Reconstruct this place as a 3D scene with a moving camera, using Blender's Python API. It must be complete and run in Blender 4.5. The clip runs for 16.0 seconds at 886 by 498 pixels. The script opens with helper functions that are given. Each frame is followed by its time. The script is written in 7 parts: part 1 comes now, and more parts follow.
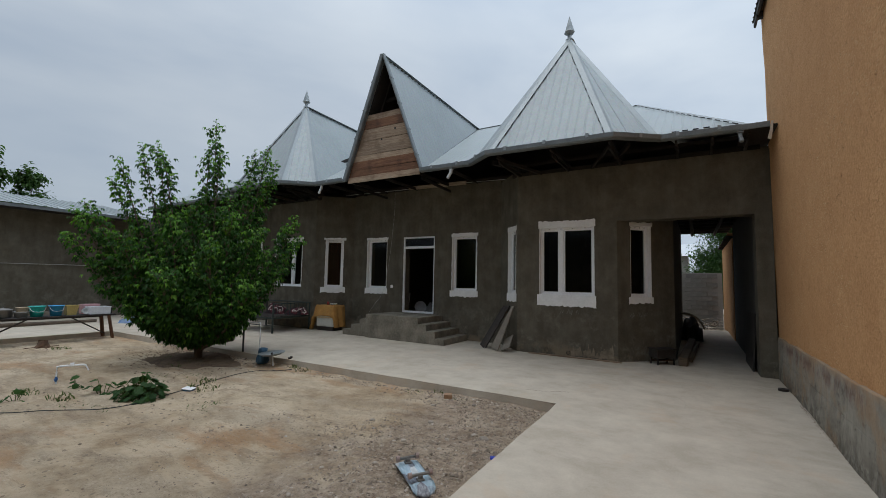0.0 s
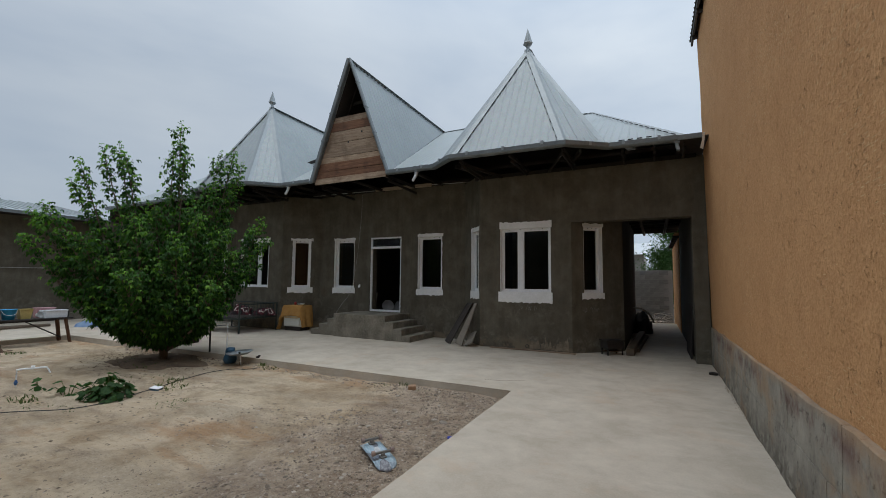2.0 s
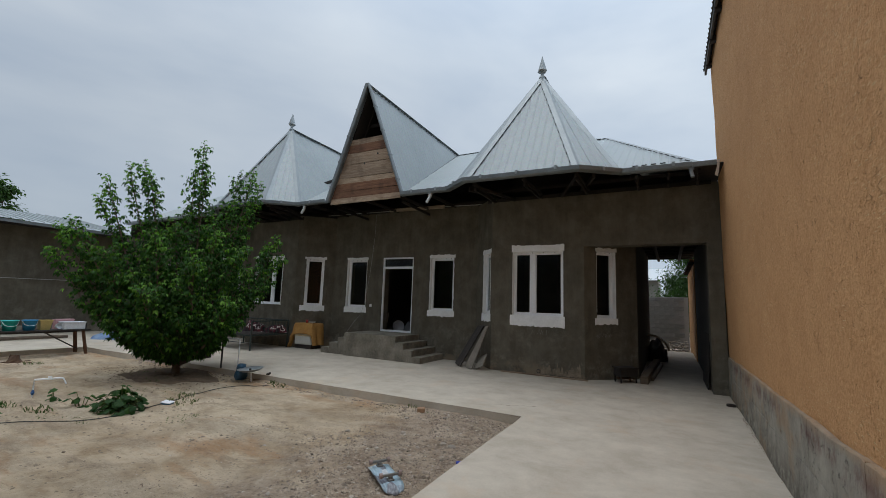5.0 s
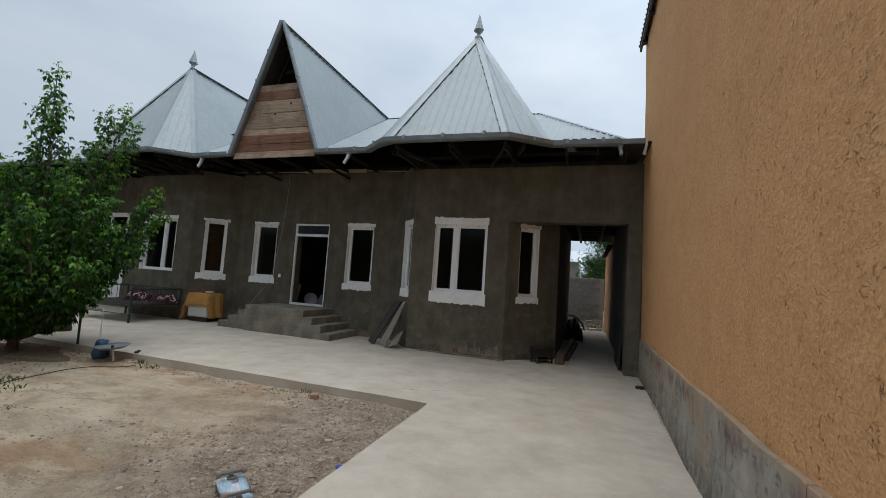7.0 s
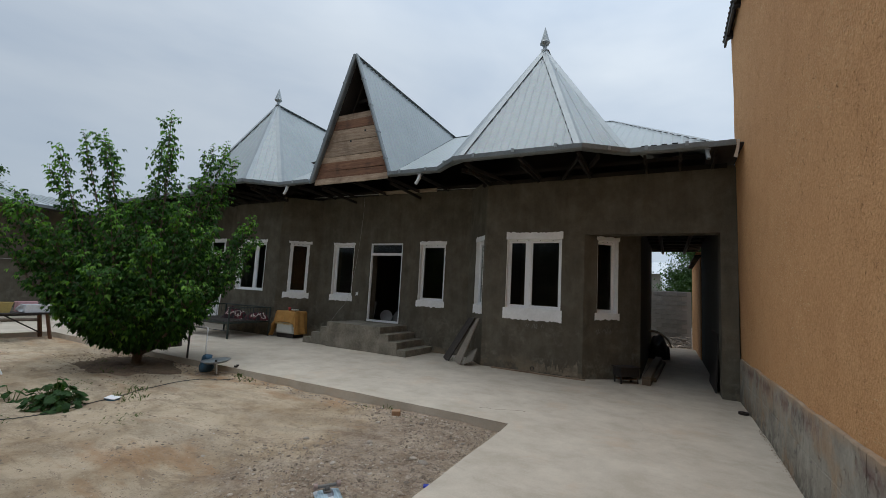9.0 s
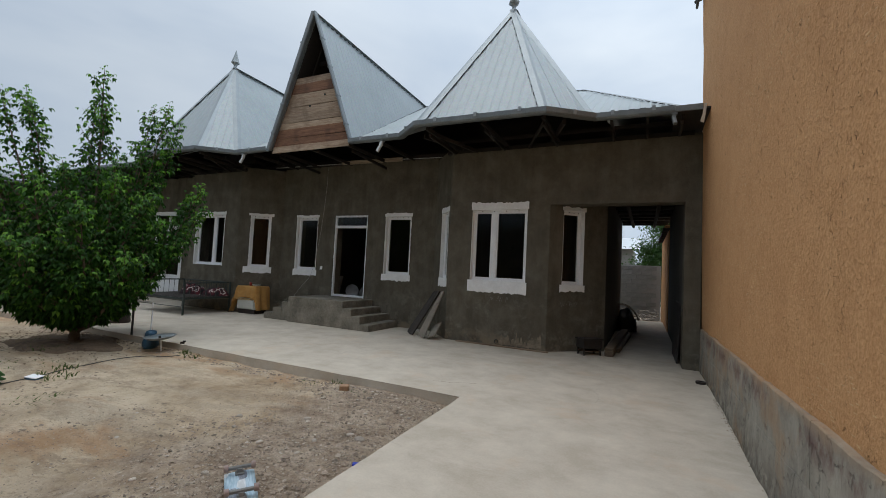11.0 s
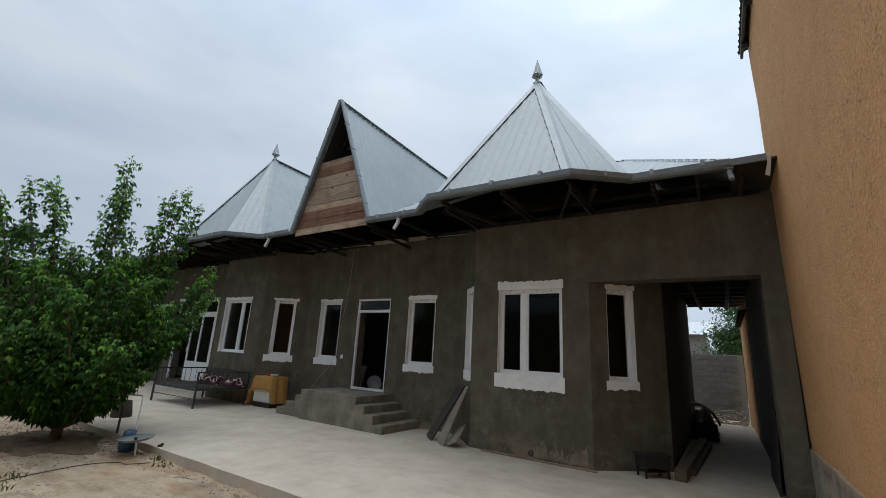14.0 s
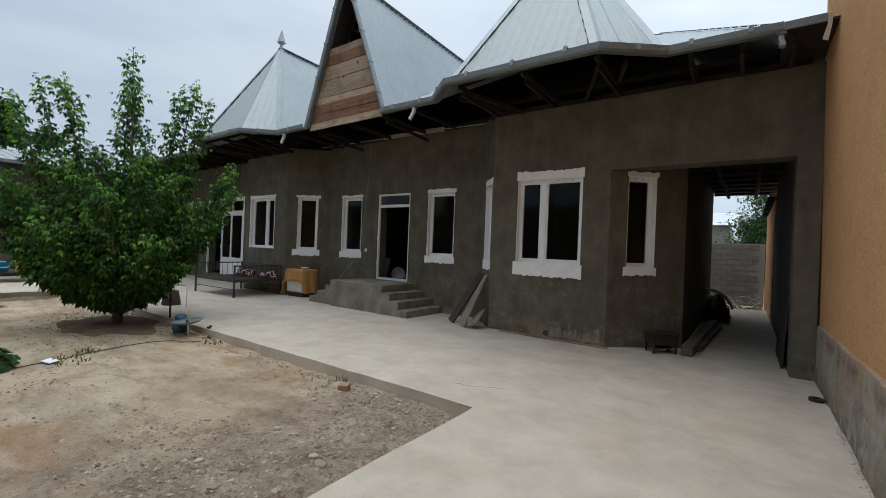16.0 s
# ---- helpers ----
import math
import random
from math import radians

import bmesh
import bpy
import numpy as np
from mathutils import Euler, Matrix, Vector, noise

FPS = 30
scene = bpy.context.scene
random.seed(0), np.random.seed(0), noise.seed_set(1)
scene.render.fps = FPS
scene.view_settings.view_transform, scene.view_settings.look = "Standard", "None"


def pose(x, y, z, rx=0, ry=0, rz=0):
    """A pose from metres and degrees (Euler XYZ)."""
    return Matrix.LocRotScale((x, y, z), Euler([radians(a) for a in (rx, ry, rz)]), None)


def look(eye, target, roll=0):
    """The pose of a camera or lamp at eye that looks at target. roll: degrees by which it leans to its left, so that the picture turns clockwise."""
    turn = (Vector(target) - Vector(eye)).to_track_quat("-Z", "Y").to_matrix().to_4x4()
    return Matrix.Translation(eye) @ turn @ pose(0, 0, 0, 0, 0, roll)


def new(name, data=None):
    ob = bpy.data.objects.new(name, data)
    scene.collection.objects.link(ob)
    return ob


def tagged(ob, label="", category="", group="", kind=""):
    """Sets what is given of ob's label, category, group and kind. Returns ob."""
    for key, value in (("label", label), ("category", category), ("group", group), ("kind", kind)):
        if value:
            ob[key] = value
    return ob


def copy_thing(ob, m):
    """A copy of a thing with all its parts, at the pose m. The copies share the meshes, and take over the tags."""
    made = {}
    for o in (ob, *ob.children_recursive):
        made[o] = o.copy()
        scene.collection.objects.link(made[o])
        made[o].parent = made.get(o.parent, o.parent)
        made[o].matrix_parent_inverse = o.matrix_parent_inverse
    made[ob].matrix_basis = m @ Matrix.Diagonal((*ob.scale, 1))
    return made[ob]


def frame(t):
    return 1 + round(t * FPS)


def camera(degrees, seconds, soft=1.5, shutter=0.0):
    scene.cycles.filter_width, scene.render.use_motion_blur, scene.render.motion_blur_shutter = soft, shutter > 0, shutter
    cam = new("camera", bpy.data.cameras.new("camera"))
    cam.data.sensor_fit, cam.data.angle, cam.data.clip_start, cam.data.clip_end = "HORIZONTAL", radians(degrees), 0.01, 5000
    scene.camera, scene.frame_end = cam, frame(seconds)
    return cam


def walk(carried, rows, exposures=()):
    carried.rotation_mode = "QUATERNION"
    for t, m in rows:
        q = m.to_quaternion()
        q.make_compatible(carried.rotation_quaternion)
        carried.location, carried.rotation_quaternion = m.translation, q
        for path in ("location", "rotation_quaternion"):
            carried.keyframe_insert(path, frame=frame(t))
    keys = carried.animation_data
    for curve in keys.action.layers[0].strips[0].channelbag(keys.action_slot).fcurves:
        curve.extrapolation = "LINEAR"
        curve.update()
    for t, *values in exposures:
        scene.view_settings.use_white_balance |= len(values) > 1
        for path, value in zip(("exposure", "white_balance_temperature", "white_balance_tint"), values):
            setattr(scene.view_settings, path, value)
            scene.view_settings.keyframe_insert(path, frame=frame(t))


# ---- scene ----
cam = camera(92.9, 16.0, soft=0.4)
PATH = [
    (0, (-0.046, 0.045, 1.678), (-1.07, 1.756, 1.829), 1.1),
    (0.5, (0.001, 0.027, 1.65), (-0.939, 1.785, 1.809), 3.5),
    (1, (0.131, -0.038, 1.614), (-0.757, 1.745, 1.783), 3.9),
    (1.5, (0.258, -0.175, 1.631), (-0.632, 1.609, 1.792), 2.6),
    (2, (0.251, -0.27, 1.653), (-0.646, 1.511, 1.805), 0.5),
    (2.5, (0.246, -0.477, 1.646), (-0.674, 1.292, 1.802), 0.7),
    (3, (0.264, -0.606, 1.644), (-0.67, 1.156, 1.802), 1.5),
    (3.5, (0.249, -0.635, 1.676), (-0.72, 1.105, 1.854), 1.4),
    (3.7, (0.268, -0.637, 1.684), (-0.719, 1.092, 1.873), 1.4),
    (5.8, (0.24, 0.041, 1.637), (-0.587, 1.843, 1.904), 2.4),
    (6, (0.19, 0.131, 1.644), (-0.572, 1.966, 1.872), 2.7),
    (6.5, (0.171, 0.405, 1.626), (-0.41, 2.314, 1.75), 3.7),
    (7, (0.212, 0.598, 1.655), (-0.442, 2.482, 1.804), 3.9),
    (7.5, (0.192, 0.656, 1.682), (-0.547, 2.508, 1.834), 3.4),
    (8, (0.173, 0.597, 1.691), (-0.747, 2.365, 1.862), 2.9),
    (8.5, (0.147, 0.546, 1.695), (-0.79, 2.302, 1.894), 2.9),
    (9, (0.111, 0.538, 1.679), (-0.835, 2.288, 1.88), 3.1),
    (9.2, (0.095, 0.539, 1.669), (-0.796, 2.324, 1.816), 3.0),
    (11.5, (0.405, 1.327, 1.566), (-0.458, 3.129, 1.664), 2.9),
    (12, (0.487, 1.616, 1.557), (-0.382, 3.415, 1.647), 3.2),
    (12.5, (0.528, 1.838, 1.576), (-0.417, 3.599, 1.657), 3.3),
    (13, (0.417, 2.043, 1.614), (-0.533, 3.801, 1.699), 3.1),
    (13.5, (0.405, 2.221, 1.629), (-0.642, 3.908, 1.875), 3.1),
    (14, (0.425, 2.345, 1.696), (-0.653, 3.959, 2.178), 3.2),
    (14.5, (0.434, 2.381, 1.702), (-0.655, 3.956, 2.279), 2.1),
    (15, (0.433, 2.322, 1.64), (-0.719, 3.914, 2.014), 2.5),
    (15.5, (0.42, 2.345, 1.58), (-0.753, 3.951, 1.79), 2.5),
    (16, (0.453, 2.384, 1.591), (-0.72, 4.004, 1.59), 2.3),
]
EXPOSURES = [(0.0, -0.15), (3.5, -0.17), (6.0, -0.09), (6.6, 0.04), (9.0, -0.07), (12.0, 0.1), (13.0, 0.11), (14.0, 0.06), (14.5, -0.08), (15.0, -0.03), (16.0, 0.22)]
walk(cam, [(t, look(eye, target, roll)) for t, eye, target, roll in PATH], EXPOSURES)

# ---- world and light: an overcast afternoon ----
SUN_ELEV, SUN_AZ = radians(83), radians(-125)
world = bpy.data.worlds.new("overcast_sky")
scene.world = world
world.use_nodes = True
wt = world.node_tree
wt.nodes.clear()
w_out = wt.nodes.new("ShaderNodeOutputWorld")
w_bg = wt.nodes.new("ShaderNodeBackground")
w_sky = wt.nodes.new("ShaderNodeTexSky")
w_sky.sky_type = "NISHITA"
w_sky.sun_disc = False
w_sky.sun_elevation, w_sky.sun_rotation = SUN_ELEV, SUN_AZ
w_sky.dust_density = 3.0
w_tc = wt.nodes.new("ShaderNodeTexCoord")
w_map = wt.nodes.new("ShaderNodeMapping")
w_map.inputs["Scale"].default_value = (1.0, 1.0, 2.6)
w_map.inputs["Rotation"].default_value = (0.2, 0.1, 0.6)
w_noise = wt.nodes.new("ShaderNodeTexNoise")
w_noise.inputs["Scale"].default_value = 1.5
w_noise.inputs["Detail"].default_value = 5
w_noise.inputs["Roughness"].default_value = 0.5
w_noise.inputs["Distortion"].default_value = 0.3
w_ramp = wt.nodes.new("ShaderNodeValToRGB")
w_ramp.color_ramp.elements[0].position, w_ramp.color_ramp.elements[0].color = 0.3, (4.3, 5.3, 6.6, 1)
w_ramp.color_ramp.elements[1].position, w_ramp.color_ramp.elements[1].color = 0.68, (7.0, 7.75, 8.45, 1)
w_mix = wt.nodes.new("ShaderNodeMix")
w_mix.data_type = "RGBA"
w_mix.inputs["Factor"].default_value = 0.86
wt.links.new(w_tc.outputs["Generated"], w_map.inputs["Vector"])
wt.links.new(w_map.outputs["Vector"], w_noise.inputs["Vector"])
wt.links.new(w_noise.outputs["Fac"], w_ramp.inputs["Fac"])
# an overcast dome: three times as bright overhead as at the horizon
w_sep = wt.nodes.new("ShaderNodeSeparateXYZ")
wt.links.new(w_tc.outputs["Generated"], w_sep.inputs[0])
w_cube = wt.nodes.new("ShaderNodeMath")
w_cube.operation = "POWER"
w_cube.inputs[1].default_value = 4.0
w_pos = wt.nodes.new("ShaderNodeClamp")
wt.links.new(w_sep.outputs["Z"], w_pos.inputs["Value"])
wt.links.new(w_pos.outputs["Result"], w_cube.inputs[0])
w_up = wt.nodes.new("ShaderNodeMapRange")
w_up.inputs["From Min"].default_value, w_up.inputs["From Max"].default_value = 0.0, 1.0
w_up.inputs["To Min"].default_value, w_up.inputs["To Max"].default_value = 0.88, 2.9
wt.links.new(w_cube.outputs[0], w_up.inputs["Value"])
# thicker cloud towards -x
w_side = wt.nodes.new("ShaderNodeMapRange")
w_side.inputs["From Min"].default_value, w_side.inputs["From Max"].default_value = -1.0, 0.25
w_side.inputs["To Min"].default_value, w_side.inputs["To Max"].default_value = 0.68, 1.0
wt.links.new(w_sep.outputs["X"], w_side.inputs["Value"])
# unseen sky low behind the walk is dimmed to keep the upper facade dark
w_rear = wt.nodes.new("ShaderNodeMapRange")
w_rear.inputs["From Min"].default_value, w_rear.inputs["From Max"].default_value = -1.0, -0.5
w_rear.inputs["To Min"].default_value, w_rear.inputs["To Max"].default_value = 0.2, 1.0
wt.links.new(w_sep.outputs["Y"], w_rear.inputs["Value"])
w_sides = wt.nodes.new("ShaderNodeMath")
w_sides.operation = "MULTIPLY"
wt.links.new(w_side.outputs["Result"], w_sides.inputs[0])
wt.links.new(w_rear.outputs["Result"], w_sides.inputs[1])
w_both = wt.nodes.new("ShaderNodeMath")
w_both.operation = "MULTIPLY"
wt.links.new(w_up.outputs["Result"], w_both.inputs[0])
wt.links.new(w_sides.outputs[0], w_both.inputs[1])
w_dome = wt.nodes.new("ShaderNodeVectorMath")
w_dome.operation = "SCALE"
wt.links.new(w_ramp.outputs["Color"], w_dome.inputs[0])
wt.links.new(w_both.outputs[0], w_dome.inputs["Scale"])
wt.links.new(w_sky.outputs["Color"], w_mix.inputs["A"])
wt.links.new(w_dome.outputs["Vector"], w_mix.inputs["B"])
wt.links.new(w_mix.outputs["Result"], w_bg.inputs["Color"])
w_bg.inputs["Strength"].default_value = 0.135
wt.links.new(w_bg.outputs["Background"], w_out.inputs["Surface"])

sun = new("sun", bpy.data.lights.new("sun", "SUN"))
sun.data.energy, sun.data.angle, sun.data.color = 0.42, radians(50), (1.0, 0.93, 0.82)
sun_from = Vector((math.sin(SUN_AZ) * math.cos(SUN_ELEV), math.cos(SUN_AZ) * math.cos(SUN_ELEV), math.sin(SUN_ELEV)))
sun.matrix_world = look(sun_from * 60, (0, 0, 0))

# ---- materials ----
def node(nt, kind, **inputs):
    n = nt.nodes.new(kind)
    for k, v in inputs.items():
        n.inputs[k.replace("_", " ")].default_value = v
    return n


def rgba(c):
    return (c[0], c[1], c[2], 1.0)


def ramp(nt, fac, stops):
    r = nt.nodes.new("ShaderNodeValToRGB")
    el = r.color_ramp.elements
    while len(el) < len(stops):
        el.new(0.5)
    for e, (p, c) in zip(el, stops):
        e.position, e.color = p, (rgba(c) if len(c) == 3 else c)
    nt.links.new(fac, r.inputs["Fac"])
    return r.outputs["Color"]


def mix(nt, fac, a, b, blend="MIX"):
    m = nt.nodes.new("ShaderNodeMix")
    m.data_type, m.blend_type = "RGBA", blend
    for key, v in (("Factor", fac), ("A", a), ("B", b)):
        if isinstance(v, (int, float)):
            m.inputs[key].default_value = v
        elif isinstance(v, tuple):
            m.inputs[key].default_value = rgba(v)
        else:
            nt.links.new(v, m.inputs[key])
    return m.outputs["Result"]


def maths(nt, op, a, b=0.0, clamp=False):
    m = nt.nodes.new("ShaderNodeMath")
    m.operation, m.use_clamp = op, clamp
    for i, v in enumerate((a, b)):
        if isinstance(v, (int, float)):
            m.inputs[i].default_value = v
        else:
            nt.links.new(v, m.inputs[i])
    return m.outputs[0]


def coords(nt, scale=(1, 1, 1), rot=(0, 0, 0), source="Object"):
    tc = nt.nodes.new("ShaderNodeTexCoord")
    mp = nt.nodes.new("ShaderNodeMapping")
    mp.inputs["Scale"].default_value = scale
    mp.inputs["Rotation"].default_value = rot
    nt.links.new(tc.outputs[source], mp.inputs["Vector"])
    return mp.outputs["Vector"]


def noise_tex(nt, vec, scale, detail=4.0, rough=0.55, distortion=0.0):
    n = node(nt, "ShaderNodeTexNoise", Scale=scale, Detail=detail, Roughness=rough, Distortion=distortion)
    nt.links.new(vec, n.inputs["Vector"])
    return n.outputs["Fac"]


def start(name):
    m = bpy.data.materials.new(name)
    m.use_nodes = True
    nt = m.node_tree
    b = nt.nodes["Principled BSDF"]
    return m, nt, b


def bump(nt, b, height, strength=0.3, distance=0.01):
    n = node(nt, "ShaderNodeBump", Strength=strength, Distance=distance)
    nt.links.new(height, n.inputs["Height"])
    nt.links.new(n.outputs["Normal"], b.inputs["Normal"])


def plain(name, c1, c2=None, rough=0.6, metal=0.0, big=1.5, fine=40.0, relief=0.15, depth=0.004, spread=0.0, grime=0.35):
    """Two-scale mottled surface; spread varies it from object to object."""
    m, nt, b = start(name)
    c2 = c2 or tuple(x * 0.75 for x in c1)
    v = coords(nt)
    n1, n2 = noise_tex(nt, v, big, 5), noise_tex(nt, v, fine, 3)
    col = ramp(nt, n1, [(0.35, c2), (0.65, c1)])
    col = mix(nt, grime, col, ramp(nt, n2, [(0.3, tuple(x * 0.7 for x in c2)), (0.7, c1)]))
    if spread:
        oi = nt.nodes.new("ShaderNodeObjectInfo")
        f = maths(nt, "ADD", maths(nt, "MULTIPLY", oi.outputs["Random"], spread), 1 - spread / 2)
        hs = nt.nodes.new("ShaderNodeHueSaturation")
        nt.links.new(f, hs.inputs["Value"])
        nt.links.new(col, hs.inputs["Color"])
        col = hs.outputs["Color"]
    nt.links.new(col, b.inputs["Base Color"])
    nt.links.new(maths(nt, "ADD", maths(nt, "MULTIPLY", n2, 0.25), rough - 0.12), b.inputs["Roughness"])
    b.inputs["Metallic"].default_value = metal
    bump(nt, b, n2, relief, depth)
    return m


def make_plaster():
    m, nt, b = start("grey_cement_plaster")
    v = coords(nt)
    big, mid, fine = noise_tex(nt, v, 0.5, 6, 0.6, 0.15), noise_tex(nt, v, 2.1, 9, 0.7, 0.15), noise_tex(nt, v, 55, 4)
    streak = noise_tex(nt, coords(nt, (2.6, 2.6, 0.5)), 1.8, 6, 0.6, 0.2)
    col = ramp(nt, big, [(0.32, (0.0856, 0.0718, 0.0486)), (0.68, (0.153, 0.133, 0.0963))])
    col = mix(nt, 0.42, col, ramp(nt, mid, [(0.38, (0.0446, 0.0368, 0.0243)), (0.5, (0.11, 0.0938, 0.0666)), (0.63, (0.219, 0.193, 0.146))]))
    col = mix(nt, 0.3, col, ramp(nt, streak, [(0.4, (0.0744, 0.0672, 0.0522)), (0.7, (0.177, 0.166, 0.135))]))
    col = mix(nt, 0.12, col, ramp(nt, fine, [(0.3, (0.0465, 0.0414, 0.0315)), (0.7, (0.233, 0.216, 0.18))]))
    sep = nt.nodes.new("ShaderNodeSeparateXYZ")
    nt.links.new(v, sep.inputs[0])
    # pale splashes and salts low on the wall
    low = maths(nt, "SUBTRACT", 1.15, maths(nt, "MULTIPLY", sep.outputs["Z"], 0.7), True)
    splash = maths(nt, "MULTIPLY", low, ramp(nt, noise_tex(nt, v, 2.6, 9, 0.75, 0.3), [(0.52, (0, 0, 0)), (0.66, (1, 1, 1))]), True)
    col = mix(nt, maths(nt, "MULTIPLY", splash, 0.5), col, (0.31, 0.285, 0.235))
    foot = maths(nt, "SUBTRACT", 1.0, maths(nt, "MULTIPLY", sep.outputs["Z"], 2.6), True)
    rub = maths(nt, "MULTIPLY", foot, ramp(nt, noise_tex(nt, v, 1.6, 8, 0.7, 0.3), [(0.5, (0, 0, 0)), (0.58, (1, 1, 1))]), True)
    col = mix(nt, maths(nt, "MULTIPLY", rub, 0.6), col, (0.3, 0.23, 0.155))
    nt.links.new(col, b.inputs["Base Color"])
    b.inputs["Roughness"].default_value = 0.92
    b.inputs["Specular IOR Level"].default_value = 0.25
    bump(nt, b, mix(nt, 0.45, mid, fine), 0.45, 0.015)
    return m


def make_cob():
    m, nt, b = start("straw_clay_render")
    v = coords(nt)
    big, mid, fine = noise_tex(nt, v, 0.45, 5), noise_tex(nt, v, 3.5, 6, 0.6, 0.4), noise_tex(nt, v, 38, 4, 0.6)
    col = ramp(nt, big, [(0.3, (0.55, 0.273, 0.115)), (0.72, (0.69, 0.362, 0.162))])
    col = mix(nt, 0.4, col, ramp(nt, mid, [(0.3, (0.45, 0.228, 0.098)), (0.7, (0.7, 0.408, 0.203))]))
    col = mix(nt, 0.4, col, ramp(nt, fine, [(0.3, (0.33, 0.168, 0.074)), (0.75, (0.76, 0.466, 0.24))]))
    # shrinkage cracks: broken short lines on a bent cell net
    warp = node(nt, "ShaderNodeTexNoise", Scale=5.0, Detail=4.0)
    nt.links.new(v, warp.inputs["Vector"])
    wv = nt.nodes.new("ShaderNodeMixRGB")
    wv.inputs[0].default_value = 0.18
    nt.links.new(v, wv.inputs[1])
    nt.links.new(warp.outputs["Color"], wv.inputs[2])
    cracks = None
    for scale, width, gate, seed in ((6.0, 0.012, 0.66, 1.3), (13.0, 0.024, 0.6, 3.6), (26.0, 0.04, 0.6, 6.0), (44.0, 0.07, 0.59, 9.0)):
        vo = node(nt, "ShaderNodeTexVoronoi", Scale=scale)
        vo.feature = "DISTANCE_TO_EDGE"
        nt.links.new(wv.outputs[0], vo.inputs["Vector"])
        line = ramp(nt, vo.outputs["Distance"], [(0.0, (1, 1, 1)), (width, (0, 0, 0))])
        msk = ramp(nt, noise_tex(nt, v, seed, 6, 0.65, 1.5), [(gate, (0, 0, 0)), (gate + 0.06, (1, 1, 1))])
        c = mix(nt, 1.0, line, msk, "MULTIPLY")
        cracks = c if cracks is None else mix(nt, 1.0, cracks, c, "LIGHTEN")
    col = mix(nt, maths(nt, "MULTIPLY", cracks, 0.62), col, (0.121, 0.066, 0.033))
    # chopped straw
    for rot, sc in (((0.6, 0, 0), (40, 7, 70)), ((-0.9, 0, 0), (40, 6, 60))):
        straw = node(nt, "ShaderNodeTexVoronoi", Scale=1.0, Randomness=1.0)
        nt.links.new(coords(nt, sc, rot), straw.inputs["Vector"])
        s = ramp(nt, straw.outputs["Distance"], [(0.12, (1, 1, 1)), (0.2, (0, 0, 0))])
        some = nt.nodes.new("ShaderNodeSeparateColor")
        nt.links.new(straw.outputs["Color"], some.inputs[0])
        s = maths(nt, "MULTIPLY", s, maths(nt, "GREATER_THAN", some.outputs[0], 0.45))
        col = mix(nt, maths(nt, "MULTIPLY", s, 0.7), col, (0.682, 0.506, 0.286))
    nt.links.new(col, b.inputs["Base Color"])
    b.inputs["Roughness"].default_value = 0.95
    b.inputs["Specular IOR Level"].default_value = 0.15
    h = maths(nt, "SUBTRACT", mix(nt, 0.5, mid, fine), maths(nt, "MULTIPLY", cracks, 0.8))
    bump(nt, b, h, 0.9, 0.035)
    return m


def make_concrete():
    m, nt, b = start("trowelled_concrete")
    v = coords(nt)
    big, mid, fine = noise_tex(nt, v, 0.35, 6, 0.6, 0.1), noise_tex(nt, v, 1.7, 9, 0.68, 0.15), noise_tex(nt, v, 55, 4, 0.6)
    col = ramp(nt, big, [(0.34, (0.424, 0.361, 0.283)), (0.66, (0.548, 0.49, 0.402))])
    col = mix(nt, 0.48, col, ramp(nt, mid, [(0.36, (0.339, 0.286, 0.216)), (0.5, (0.486, 0.429, 0.351)), (0.64, (0.633, 0.567, 0.47))]))
    col = mix(nt, 0.15, col, ramp(nt, fine, [(0.3, (0.305, 0.264, 0.205)), (0.75, (0.61, 0.55, 0.454))]))
    # pale trowel drifts
    dr = ramp(nt, noise_tex(nt, coords(nt, (0.5, 1.6, 1.0), (0, 0, 0.5)), 1.6, 7, 0.65, 0.2), [(0.6, (0, 0, 0)), (0.74, (1, 1, 1))])
    col = mix(nt, maths(nt, "MULTIPLY", dr, 0.26), col, (0.723, 0.665, 0.578))
    blot = ramp(nt, noise_tex(nt, v, 1.1, 9, 0.7, 0.2), [(0.55, (0, 0, 0)), (0.63, (1, 1, 1))])
    col = mix(nt, maths(nt, "MULTIPLY", blot, 0.34), col, (0.52, 0.396, 0.281))
    # a few cracks
    vo = node(nt, "ShaderNodeTexVoronoi", Scale=0.42)
    vo.feature = "DISTANCE_TO_EDGE"
    warp = node(nt, "ShaderNodeTexNoise", Scale=2.5, Detail=6.0)
    nt.links.new(v, warp.inputs["Vector"])
    wv = mix(nt, 0.25, v, warp.outputs["Color"])
    nt.links.new(wv, vo.inputs["Vector"])
    ln = ramp(nt, vo.outputs["Distance"], [(0.0, (1, 1, 1)), (0.003, (0, 0, 0))])
    ln = mix(nt, 1.0, ln, ramp(nt, noise_tex(nt, v, 0.9, 3), [(0.52, (0, 0, 0)), (0.6, (1, 1, 1))]), "MULTIPLY")
    col = mix(nt, maths(nt, "MULTIPLY", ln, 0.22), col, (0.226, 0.198, 0.162))
    nt.links.new(col, b.inputs["Base Color"])
    b.inputs["Roughness"].default_value = 0.85
    bump(nt, b, mix(nt, 0.3, mid, fine), 0.2, 0.006)
    return m


